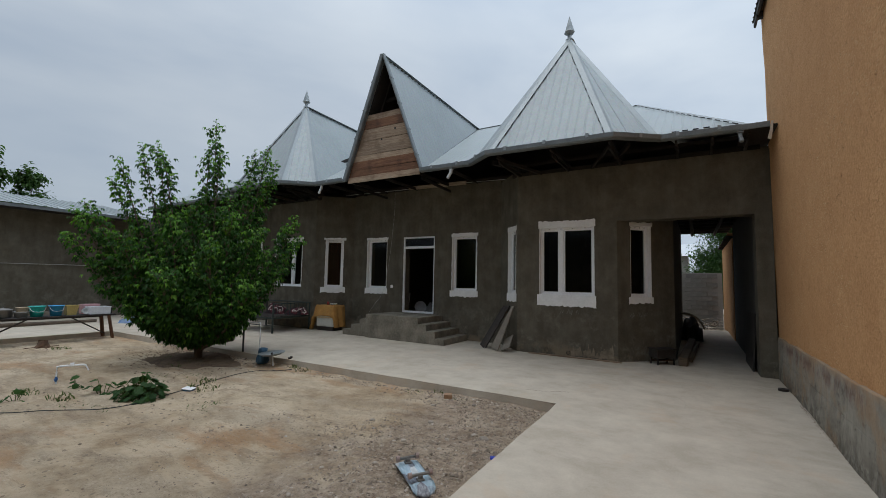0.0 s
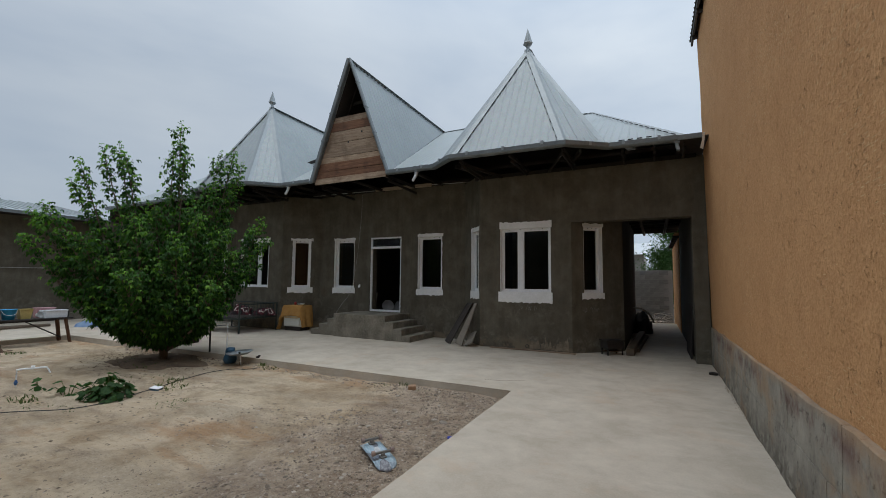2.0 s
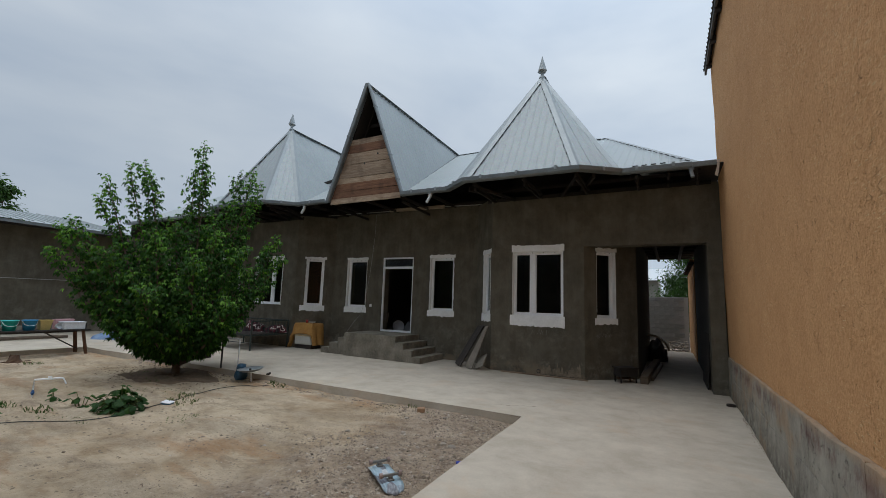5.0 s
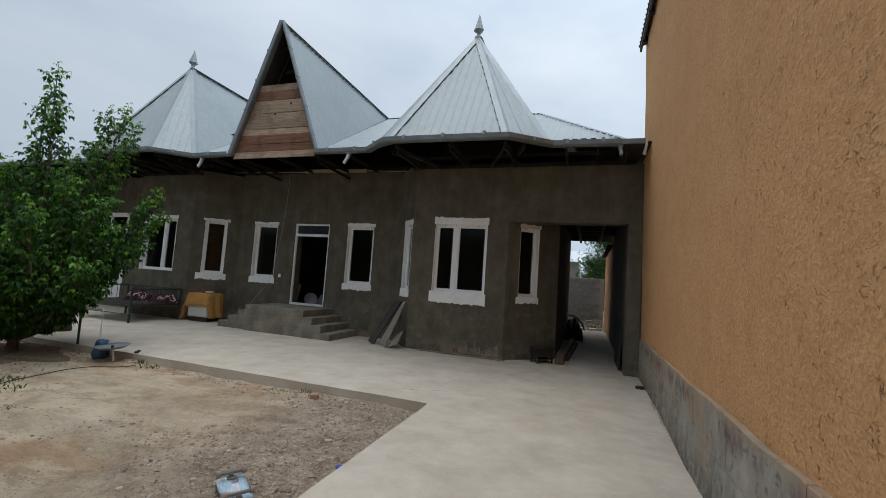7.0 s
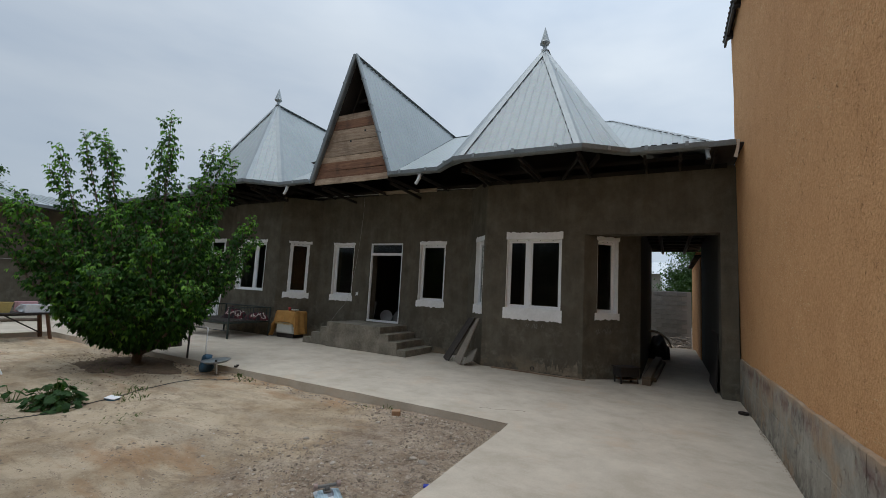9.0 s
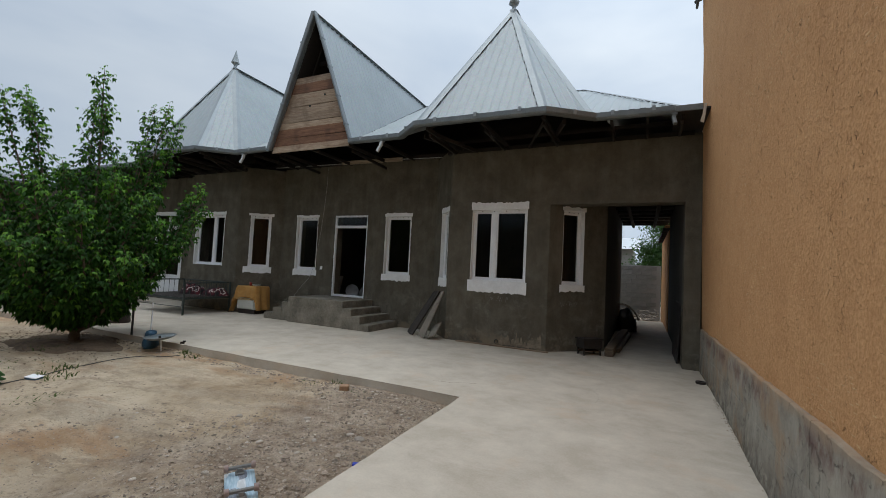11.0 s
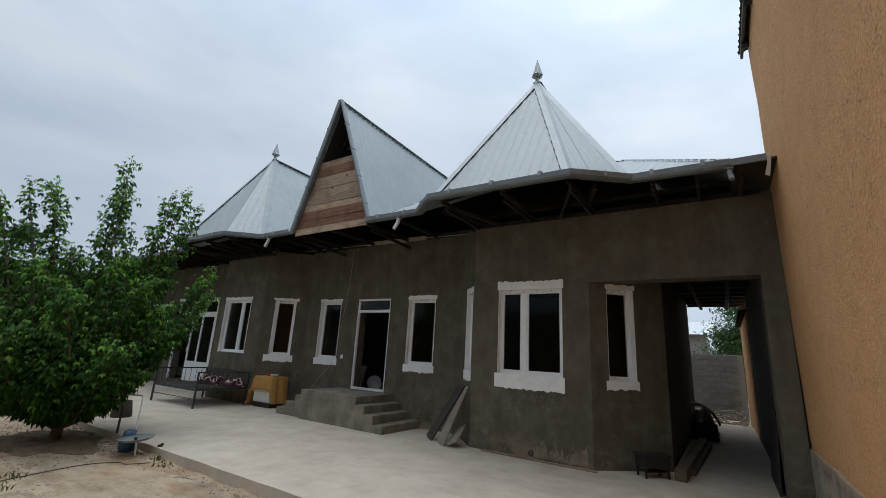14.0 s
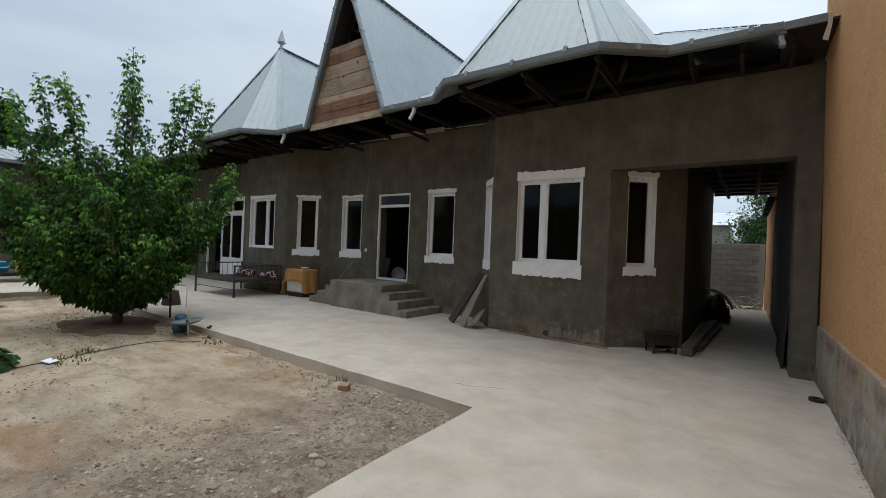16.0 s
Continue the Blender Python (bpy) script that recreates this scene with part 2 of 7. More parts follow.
def make_dirt():
    m, nt, b = start("dry_earth")
    v = coords(nt)
    big, mid, fine = noise_tex(nt, v, 0.42, 7, 0.62, 0.2), noise_tex(nt, v, 1.7, 10, 0.7, 0.15), noise_tex(nt, v, 42, 8, 0.8)
    col = ramp(nt, big, [(0.36, (0.41, 0.30, 0.19)), (0.5, (0.52, 0.41, 0.285)), (0.64, (0.61, 0.51, 0.375))])
    col = mix(nt, 0.5, col, ramp(nt, mid, [(0.38, (0.26, 0.175, 0.105)), (0.48, (0.5, 0.39, 0.265)), (0.6, (0.66, 0.54, 0.395))]))
    sep = nt.nodes.new("ShaderNodeSeparateXYZ")
    nt.links.new(v, sep.inputs[0])
    # grey-brown stony spoil towards the paving's corner
    gx = maths(nt, "ADD", sep.outputs["X"], maths(nt, "MULTIPLY", sep.outputs["Y"], 0.12))
    edge = maths(nt, "ADD", maths(nt, "MULTIPLY", gx, 0.5), maths(nt, "MULTIPLY", noise_tex(nt, v, 0.7, 9, 0.68, 0.3), 2.6))
    grav = ramp(nt, maths(nt, "ADD", edge, 0.35), [(0.0, (0, 0, 0)), (0.35, (1, 1, 1))])
    spoil = ramp(nt, noise_tex(nt, v, 9.0, 10, 0.82), [(0.36, (0.12, 0.088, 0.063)), (0.46, (0.33, 0.262, 0.198)), (0.56, (0.5, 0.41, 0.318)), (0.68, (0.72, 0.62, 0.5))])
    spoil = mix(nt, 0.45, spoil, ramp(nt, mid, [(0.4, (0.2, 0.138, 0.092)), (0.5, (0.36, 0.27, 0.195)), (0.62, (0.56, 0.455, 0.35))]))
    col = mix(nt, maths(nt, "MULTIPLY", grav, 0.9), col, spoil)
    far = maths(nt, "SUBTRACT", 1.0, grav, True)
    och = ramp(nt, noise_tex(nt, coords(nt, (0.55, 1.6, 1.0)), 0.7, 8, 0.65, 0.3), [(0.53, (0, 0, 0)), (0.62, (1, 1, 1))])
    col = mix(nt, maths(nt, "MULTIPLY", maths(nt, "MULTIPLY", och, far), 0.6), col, (0.396, 0.22, 0.109))
    scuff = ramp(nt, noise_tex(nt, coords(nt, (0.6, 1.7, 1.0)), 2.2, 10, 0.78, 0.2), [(0.53, (0, 0, 0)), (0.6, (1, 1, 1))])
    col = mix(nt, maths(nt, "MULTIPLY", scuff, 0.5), col, (0.24, 0.175, 0.125))
    crumbs = ramp(nt, noise_tex(nt, v, 15, 9, 0.85), [(0.56, (0, 0, 0)), (0.62, (1, 1, 1))])
    col = mix(nt, maths(nt, "MULTIPLY", crumbs, 0.42), col, (0.168, 0.119, 0.085))
    pale = ramp(nt, noise_tex(nt, v, 21, 8, 0.85), [(0.58, (0, 0, 0)), (0.64, (1, 1, 1))])
    col = mix(nt, maths(nt, "MULTIPLY", pale, 0.3), col, (0.72, 0.588, 0.458))
    # grey trampled crust with dark crumbs, in drifts
    crust = ramp(nt, noise_tex(nt, coords(nt, (0.5, 1.2, 1.0), (0, 0, 0.4)), 1.1, 9, 0.72, 0.4), [(0.48, (0, 0, 0)), (0.58, (1, 1, 1))])
    gritty = ramp(nt, noise_tex(nt, v, 30, 9, 0.85), [(0.42, (0.1, 0.076, 0.056)), (0.5, (0.3, 0.24, 0.18)), (0.6, (0.5, 0.42, 0.33))])
    col = mix(nt, maths(nt, "MULTIPLY", crust, 0.36), col, gritty)
    peb = node(nt, "ShaderNodeTexVoronoi", Scale=48.0, Randomness=1.0)
    nt.links.new(v, peb.inputs["Vector"])
    pick = nt.nodes.new("ShaderNodeSeparateColor")
    nt.links.new(peb.outputs["Color"], pick.inputs[0])
    dot = maths(nt, "MULTIPLY", maths(nt, "GREATER_THAN", pick.outputs[0], 0.86), maths(nt, "LESS_THAN", peb.outputs["Distance"], 0.42))
    col = mix(nt, maths(nt, "MULTIPLY", dot, 0.35), col, ramp(nt, pick.outputs[1], [(0.3, (0.12, 0.09, 0.068)), (0.7, (0.36, 0.3, 0.24)), (0.95, (0.62, 0.56, 0.48))]))
    nt.links.new(col, b.inputs["Base Color"])
    b.inputs["Roughness"].default_value = 0.97
    b.inputs["Specular IOR Level"].default_value = 0.1
    bump(nt, b, mix(nt, 0.4, noise_tex(nt, v, 7, 10, 0.8), fine), 1.0, 0.06)
    return m


def make_zinc():
    m, nt, b = start("galvanised_sheet")
    v = coords(nt)
    big, mid = noise_tex(nt, v, 0.6, 5), noise_tex(nt, coords(nt, (4, 4, 0.7)), 2.0, 5, 0.6)
    sp = node(nt, "ShaderNodeTexVoronoi", Scale=45.0)
    nt.links.new(v, sp.inputs["Vector"])
    col = ramp(nt, big, [(0.3, (0.27, 0.31, 0.315)), (0.7, (0.345, 0.385, 0.39))])
    col = mix(nt, 0.35, col, ramp(nt, mid, [(0.35, (0.23, 0.265, 0.27)), (0.7, (0.4, 0.43, 0.435))]))
    col = mix(nt, 0.06, col, sp.outputs["Color"])
    nt.links.new(col, b.inputs["Base Color"])
    b.inputs["Metallic"].default_value = 0.2
    nt.links.new(maths(nt, "ADD", maths(nt, "MULTIPLY", mid, 0.3), 0.32), b.inputs["Roughness"])
    bump(nt, b, mid, 0.08, 0.01)
    return m


def make_wood(name, light, dark, axis=0, spread=0.6, stain=0.4):
    m, nt, b = start(name)
    sc = [14.0, 14.0, 14.0]
    sc[axis] = 0.9
    oi = nt.nodes.new("ShaderNodeObjectInfo")
    v0 = coords(nt, tuple(sc))
    off = nt.nodes.new("ShaderNodeVectorMath")
    off.operation = "ADD"
    nt.links.new(v0, off.inputs[0])
    nt.links.new(maths(nt, "MULTIPLY", oi.outputs["Random"], 60.0), off.inputs[1])
    v = off.outputs[0]
    g, g2 = noise_tex(nt, v, 1.6, 6, 0.65, 1.2), noise_tex(nt, v, 6.0, 4)
    col = ramp(nt, g, [(0.3, dark), (0.6, light), (0.75, tuple(min(1, x * 1.15) for x in light))])
    col = mix(nt, 0.25, col, ramp(nt, g2, [(0.35, tuple(x * 0.6 for x in dark)), (0.65, light)]))
    st = ramp(nt, noise_tex(nt, coords(nt), 1.3, 4), [(0.5, (0, 0, 0)), (0.65, (1, 1, 1))])
    col = mix(nt, maths(nt, "MULTIPLY", st, stain), col, tuple(x * 0.55 for x in dark))
    tone = maths(nt, "ADD", maths(nt, "MULTIPLY", oi.outputs["Random"], spread), 1 - spread / 2)
    hs = nt.nodes.new("ShaderNodeHueSaturation")
    nt.links.new(tone, hs.inputs["Value"])
    nt.links.new(col, hs.inputs["Color"])
    nt.links.new(hs.outputs["Color"], b.inputs["Base Color"])
    b.inputs["Roughness"].default_value = 0.75
    bump(nt, b, g, 0.3, 0.004)
    return m


def make_leaf(name, c1, c2, through_light=0.38):
    m, nt, b = start(name)
    geo = nt.nodes.new("ShaderNodeNewGeometry")
    v = coords(nt)
    col = ramp(nt, geo.outputs["Random Per Island"], [(0.0, c1), (0.7, tuple(0.5 * (p + q) for p, q in zip(c1, c2))), (1.0, c2)])
    col = mix(nt, 0.3, col, ramp(nt, noise_tex(nt, v, 2.5, 3), [(0.35, c1), (0.7, c2)]))
    nt.links.new(col, b.inputs["Base Color"])
    b.inputs["Roughness"].default_value = 0.6
    b.inputs["Specular IOR Level"].default_value = 0.25
    tr = nt.nodes.new("ShaderNodeBsdfTranslucent")
    nt.links.new(mix(nt, 1.0, col, (1.3, 1.5, 0.6), "MULTIPLY"), tr.inputs["Color"])
    ms = nt.nodes.new("ShaderNodeMixShader")
    ms.inputs[0].default_value = through_light
    nt.links.new(b.outputs[0], ms.inputs[1])
    nt.links.new(tr.outputs[0], ms.inputs[2])
    nt.links.new(ms.outputs[0], nt.nodes["Material Output"].inputs["Surface"])
    return m


def make_glass():
    m, nt, b = start("window_glass")
    b.inputs["Base Color"].default_value = (0.75, 0.8, 0.78, 1)
    b.inputs["Transmission Weight"].default_value = 1.0
    b.inputs["Roughness"].default_value = 0.01
    b.inputs["IOR"].default_value = 1.25
    b.inputs["Specular IOR Level"].default_value = 0.35
    return m


def make_plinth():
    m, nt, b = start("weathered_foundation_concrete")
    v = coords(nt)
    big, mid, fine = noise_tex(nt, v, 0.8, 7, 0.65, 0.15), noise_tex(nt, coords(nt, (1, 1.0, 0.8)), 2.4, 10, 0.75, 0.15), noise_tex(nt, v, 28, 5, 0.7)
    col = ramp(nt, big, [(0.34, (0.21, 0.185, 0.145)), (0.66, (0.36, 0.325, 0.265))])
    col = mix(nt, 0.45, col, ramp(nt, mid, [(0.38, (0.11, 0.098, 0.085)), (0.5, (0.29, 0.262, 0.215)), (0.64, (0.44, 0.395, 0.32))]))
    pits = ramp(nt, noise_tex(nt, v, 11, 6, 0.75, 0.5), [(0.36, (1, 1, 1)), (0.42, (0, 0, 0))])
    col = mix(nt, maths(nt, "MULTIPLY", pits, 0.6), col, (0.09, 0.08, 0.065))
    sep = nt.nodes.new("ShaderNodeSeparateXYZ")
    nt.links.new(v, sep.inputs[0])
    foot = maths(nt, "SUBTRACT", 1.0, maths(nt, "MULTIPLY", sep.outputs["Z"], 2.9), True)
    rot = maths(nt, "MULTIPLY", foot, ramp(nt, noise_tex(nt, v, 4.0, 8, 0.75, 0.8), [(0.42, (0, 0, 0)), (0.55, (1, 1, 1))]), True)
    col = mix(nt, maths(nt, "MULTIPLY", rot, 0.92), col, (0.085, 0.07, 0.052))
    clay = ramp(nt, noise_tex(nt, v, 1.4, 8, 0.7, 0.2), [(0.5, (0, 0, 0)), (0.62, (1, 1, 1))])
    col = mix(nt, maths(nt, "MULTIPLY", clay, 0.6), col, (0.33, 0.2, 0.105))
    # drips and purple-red stains in the upper band
    drip = ramp(nt, noise_tex(nt, coords(nt, (3.0, 3.0, 0.45)), 2.6, 8, 0.7, 0.2), [(0.48, (0, 0, 0)), (0.62, (1, 1, 1))])
    col = mix(nt, maths(nt, "MULTIPLY", drip, 0.22), col, (0.17, 0.15, 0.125))
    band = maths(nt, "SUBTRACT", 1.0, maths(nt, "MULTIPLY", maths(nt, "ABSOLUTE", maths(nt, "SUBTRACT", sep.outputs["Z"], maths(nt, "ADD", 0.72, maths(nt, "MULTIPLY", sep.outputs["Y"], -0.008)))), 7.0), True)
    wine = maths(nt, "MULTIPLY", band, ramp(nt, noise_tex(nt, coords(nt, (1.0, 1.0, 0.5)), 1.6, 9, 0.75, 0.2), [(0.47, (0, 0, 0)), (0.56, (1, 1, 1))]), True)
    col = mix(nt, maths(nt, "MULTIPLY", wine, 0.8), col, (0.13, 0.062, 0.05))
    # clay washed down over the top edge
    rim = maths(nt, "SUBTRACT", sep.outputs["Z"], maths(nt, "ADD", 0.89, maths(nt, "MULTIPLY", sep.outputs["Y"], -0.008)))
    wash = maths(nt, "ADD", maths(nt, "MULTIPLY", rim, 7.0), maths(nt, "ADD", maths(nt, "MULTIPLY", noise_tex(nt, v, 2.5, 8, 0.7), 1.6), 0.1), True)
    col = mix(nt, maths(nt, "MULTIPLY", wash, 0.8), col, (0.42, 0.25, 0.125))
    nt.links.new(col, b.inputs["Base Color"])
    b.inputs["Roughness"].default_value = 0.95
    bump(nt, b, mix(nt, 0.5, mix(nt, 0.5, mid, fine), maths(nt, "SUBTRACT", 1.0, pits)), 0.7, 0.03)
    return m


PLASTER, COB, CONCRETE, DIRT, ZINC = make_plaster(), make_cob(), make_concrete(), make_dirt(), make_zinc()
PLINTH = make_plinth()
GLASS = make_glass()
PVC = plain("white_window_plastic", (0.9, 0.91, 0.92), (0.85, 0.86, 0.87), 0.4, relief=0.03)
LIME = plain("white_filler", (0.9, 0.9, 0.89), (0.8, 0.8, 0.78), 0.9, big=4, fine=25, relief=0.25, depth=0.004, grime=0.2)
SLATE = plain("rough_step_concrete", (0.28, 0.25, 0.2), (0.12, 0.106, 0.08), 0.92, big=2.8, fine=25, relief=0.4, depth=0.008)
GUTTER = plain("dull_zinc_gutter", (0.23, 0.255, 0.26), (0.15, 0.168, 0.175), 0.5, 0.45, big=2.5)
CAP = plain("pale_zinc_flashing", (0.335, 0.37, 0.38), (0.27, 0.3, 0.31), 0.42, 0.35, big=2.0)
BRIGHT_TIN = plain("bright_tin", (0.78, 0.8, 0.8), (0.65, 0.67, 0.68), 0.35, 0.3)
BOARD_RED = make_wood("rusty_stained_board", (0.22, 0.105, 0.052), (0.075, 0.028, 0.013), 0, 0.4, 0.75)
BOARD = make_wood("weathered_pine_board", (0.44, 0.335, 0.235), (0.21, 0.12, 0.066), 0, 0.45, 0.75)
# timber colour lowered to near black for the shade under the eaves
RAFTER = make_wood("shade_dark_rafter", (0.028, 0.021, 0.016), (0.014, 0.01, 0.008), 0, 0.4)
OLDWOOD = make_wood("dark_old_timber", (0.045, 0.036, 0.029), (0.018, 0.014, 0.012), 2, 0.6)
PALEWOOD = make_wood("pale_raw_timber", (0.36, 0.29, 0.21), (0.2, 0.15, 0.1), 0, 0.4)
BARK = plain("grey_brown_bark", (0.16, 0.12, 0.085), (0.08, 0.06, 0.045), 0.95, big=6, fine=50, relief=0.8, depth=0.01)
LEAF = make_leaf("box_elder_leaf", (0.007, 0.032, 0.005), (0.054, 0.15, 0.02), 0.28)
LEAF_YOUNG = make_leaf("young_box_elder_leaf", (0.045, 0.14, 0.017), (0.2, 0.38, 0.06), 0.36)
LEAF_FAR = make_leaf("far_leaf", (0.025, 0.06, 0.02), (0.07, 0.14, 0.04))
LEAF_VINE = make_leaf("squash_leaf", (0.013, 0.042, 0.011), (0.05, 0.12, 0.027))
GRASS = make_leaf("grass_blade", (0.05, 0.075, 0.022), (0.12, 0.14, 0.05))
STONE = plain("river_pebble", (0.46, 0.405, 0.34), (0.3, 0.255, 0.205), 0.85, big=8, spread=0.7)
def make_gravel():
    m, nt, b = start("loose_gravel")
    geo = nt.nodes.new("ShaderNodeNewGeometry")
    col = ramp(nt, geo.outputs["Random Per Island"], [(0.0, (0.07, 0.053, 0.04)), (0.35, (0.22, 0.17, 0.127)), (0.7, (0.32, 0.255, 0.195)), (0.9, (0.41, 0.345, 0.275)), (1.0, (0.56, 0.5, 0.43))])
    v = coords(nt)
    n = noise_tex(nt, v, 60, 4)
    nt.links.new(mix(nt, 0.25, col, ramp(nt, n, [(0.3, (0.18, 0.14, 0.106)), (0.7, (0.675, 0.56, 0.436))])), b.inputs["Base Color"])
    b.inputs["Roughness"].default_value = 0.95
    bump(nt, b, n, 0.4, 0.004)
    return m


GRAVEL = make_gravel()
BRICK = plain("orange_brick", (0.4, 0.25, 0.15), (0.28, 0.17, 0.1), 0.9, big=8, relief=0.5)
BLOCK = plain("grey_cinder_block", (0.24, 0.235, 0.22), (0.17, 0.165, 0.155), 0.95, big=5, fine=35, relief=0.5, spread=0.25)
MORTAR = plain("pale_mortar", (0.3, 0.29, 0.27), (0.24, 0.23, 0.215), 0.95)
DARKIRON = plain("dark_rusty_iron", (0.06, 0.05, 0.045), (0.035, 0.028, 0.024), 0.65, 0.5, big=5, relief=0.3)
GREENIRON = plain("dark_green_painted_iron", (0.04, 0.055, 0.05), (0.025, 0.034, 0.03), 0.5, 0.2)
RUST = plain("rusty_steel", (0.16, 0.075, 0.035), (0.09, 0.04, 0.02), 0.85, 0.3, big=6, relief=0.4)
# near-black plaster: shade of the rooms and the passage put into the colour
SHADE_PLASTER = plain("shade_dark_plaster", (0.075, 0.07, 0.06), (0.05, 0.047, 0.04), 0.95, big=1.2)
CABLE = plain("black_rubber", (0.03, 0.03, 0.028), (0.02, 0.02, 0.019), 0.7)
PALECABLE = plain("pale_cable", (0.45, 0.44, 0.42), (0.35, 0.34, 0.32), 0.6)
SLATEROOF = plain("dark_roof_sheet", (0.09, 0.085, 0.08), (0.06, 0.056, 0.052), 0.85, big=4)

# ---- building blocks ----
def mesh_from(name, verts, faces, material, smooth=False):
    me = bpy.data.meshes.new(name)
    me.from_pydata([tuple(v) for v in verts], [], faces)
    me.materials.append(material)
    if smooth:
        me.polygons.foreach_set("use_smooth", [True] * len(me.polygons))
    me.update()
    return me


def finish(bm, name, material, smooth=False):
    bmesh.ops.recalc_face_normals(bm, faces=bm.faces)
    me = bpy.data.meshes.new(name)
    bm.to_mesh(me)
    bm.free()
    me.materials.append(material)
    if smooth:
        me.polygons.foreach_set("use_smooth", [True] * len(me.polygons))
    return me


def part(name, bm, material, parent=None, label="", m=None, smooth=False):
    me = bm if isinstance(bm, bpy.types.Mesh) else finish(bm, name, material, smooth)
    ob = new(name, me)
    if parent is not None:
        ob.parent = parent
    if m is not None:
        ob.matrix_basis = m
    if label:
        ob["label"] = label
    return ob


def thing(name, label, category, m=None, group="", kind=""):
    ob = new(name)
    ob.empty_display_size = 0.1
    if m is not None:
        ob.matrix_basis = m
    return tagged(ob, label, category, group, kind)


def box(bm, a, b, bevel=0.0, seg=1, m=None):
    a, b = Vector(a), Vector(b)
    mat = Matrix.Translation((a + b) / 2) @ Matrix.Diagonal((*(b - a), 1))
    r = bmesh.ops.create_cube(bm, size=1, matrix=(m @ mat) if m is not None else mat)
    if bevel:
        es = list({e for v in r["verts"] for e in v.link_edges})
        bmesh.ops.bevel(bm, geom=es, offset=bevel, segments=seg, profile=0.5, affect="EDGES")
    return bm


def boxes(*pairs, bevel=0.0):
    bm = bmesh.new()
    for a, b in pairs:
        box(bm, a, b, bevel)
    return bm


def along(a, b):
    """Pose with its z axis from a to b and x axis level, and the length."""
    a, b = Vector(a), Vector(b)
    d = b - a
    z = d.normalized()
    x = Vector((0, 0, 1)).cross(z)
    x = x.normalized() if x.length > 1e-4 else Vector((1, 0, 0))
    y = z.cross(x)
    m = Matrix((x, y, z)).transposed().to_4x4()
    m.translation = a
    return m, d.length


def beam(bm, a, b, w, h, bevel=0.0):
    m, l = along(a, b)
    return box(bm, (-w / 2, -h / 2, 0), (w / 2, h / 2, l), bevel, 1, m)


def rod(bm, a, b, r, r2=None, n=8, caps=True):
    m, l = along(a, b)
    bmesh.ops.create_cone(bm, cap_ends=caps, segments=n, radius1=r, radius2=r if r2 is None else r2, depth=l, matrix=m @ Matrix.Translation((0, 0, l / 2)))
    return bm


def lathe(bm, prof, n=24, m=None, close=False):
    """Turn a profile of (radius, z) round z."""
    m = m or Matrix()
    rings = []
    for r, z in prof:
        if r < 1e-5:
            rings.append([bm.verts.new(m @ Vector((0, 0, z)))])
        else:
            rings.append([bm.verts.new(m @ Vector((r * math.cos(2 * math.pi * i / n), r * math.sin(2 * math.pi * i / n), z))) for i in range(n)])
    for p, q in zip(rings, rings[1:]):
        for i in range(n):
            j = (i + 1) % n
            if len(p) == 1:
                bm.faces.new((p[0], q[i], q[j]))
            elif len(q) == 1:
                bm.faces.new((p[i], p[j], q[0]))
            else:
                bm.faces.new((p[i], p[j], q[j], q[i]))
    return bm


def prism(bm, poly, z0, z1, m=None):
    m = m or Matrix()
    lo = [bm.verts.new(m @ Vector((x, y, z0))) for x, y in poly]
    hi = [bm.verts.new(m @ Vector((x, y, z1))) for x, y in poly]
    bm.faces.new(lo[::-1])
    bm.faces.new(hi)
    for i in range(len(poly)):
        j = (i + 1) % len(poly)
        bm.faces.new((lo[i], lo[j], hi[j], hi[i]))
    return bm


def tube(pts, r, n=6, closed=False):
    """Mesh data for a bent tube."""
    verts, faces = [], []
    pts = [Vector(p) for p in pts]
    for k, p in enumerate(pts):
        d = (pts[min(k + 1, len(pts) - 1)] - pts[max(k - 1, 0)]).normalized()
        u = d.cross(Vector((0, 0, 1)))
        u = u.normalized() if u.length > 1e-3 else Vector((1, 0, 0))
        w = d.cross(u)
        rr = r[k] if isinstance(r, (list, tuple)) else r
        for i in range(n):
            a = 2 * math.pi * i / n
            verts.append(p + (u * math.cos(a) + w * math.sin(a)) * rr)
    for k in range(len(pts) - 1):
        for i in range(n):
            j = (i + 1) % n
            faces.append((k * n + i, k * n + j, (k + 1) * n + j, (k + 1) * n + i))
    faces.append(tuple(range(n))[::-1])
    faces.append(tuple((len(pts) - 1) * n + i for i in range(n)))
    return verts, faces


def tube_mesh(name, pts, r, material, n=6):
    v, f = tube(pts, r, n)
    return mesh_from(name, v, f, material, True)


def curve_pts(ctrl, steps=8):
    """Catmull-Rom through control points."""
    c = [Vector(p) for p in ctrl]
    c = [2 * c[0] - c[1]] + c + [2 * c[-1] - c[-2]]
    out = []
    for i in range(1, len(c) - 2):
        for s in range(steps):
            t = s / steps
            p0, p1, p2, p3 = c[i - 1:i + 3]
            out.append(0.5 * (2 * p1 + (p2 - p0) * t + (2 * p0 - 5 * p1 + 4 * p2 - p3) * t * t + (3 * p1 - p0 - 3 * p2 + p3) * t ** 3))
    out.append(c[-2])
    return out


# ---- ground and paving ----
def ground_height(x, y):
    z = -0.13 + 0.05 * noise.noise((x * 0.5, y * 0.5, 1.0)) + 0.02 * noise.noise((x * 1.9, y * 1.9, 4.0))
    near = max(0.0, min(1.0, (x + 3.6) / 1.8)) * max(0.0, min(1.0, (5.6 - y) / 1.6))
    z += 0.085 * near
    mound = math.exp(-((x + 9.3) ** 2 + (y - 5.2) ** 2) / 1.6)
    z += 0.06 * mound
    return z if (-15.2 < x < -1.5 and y < 6.2) else -0.2


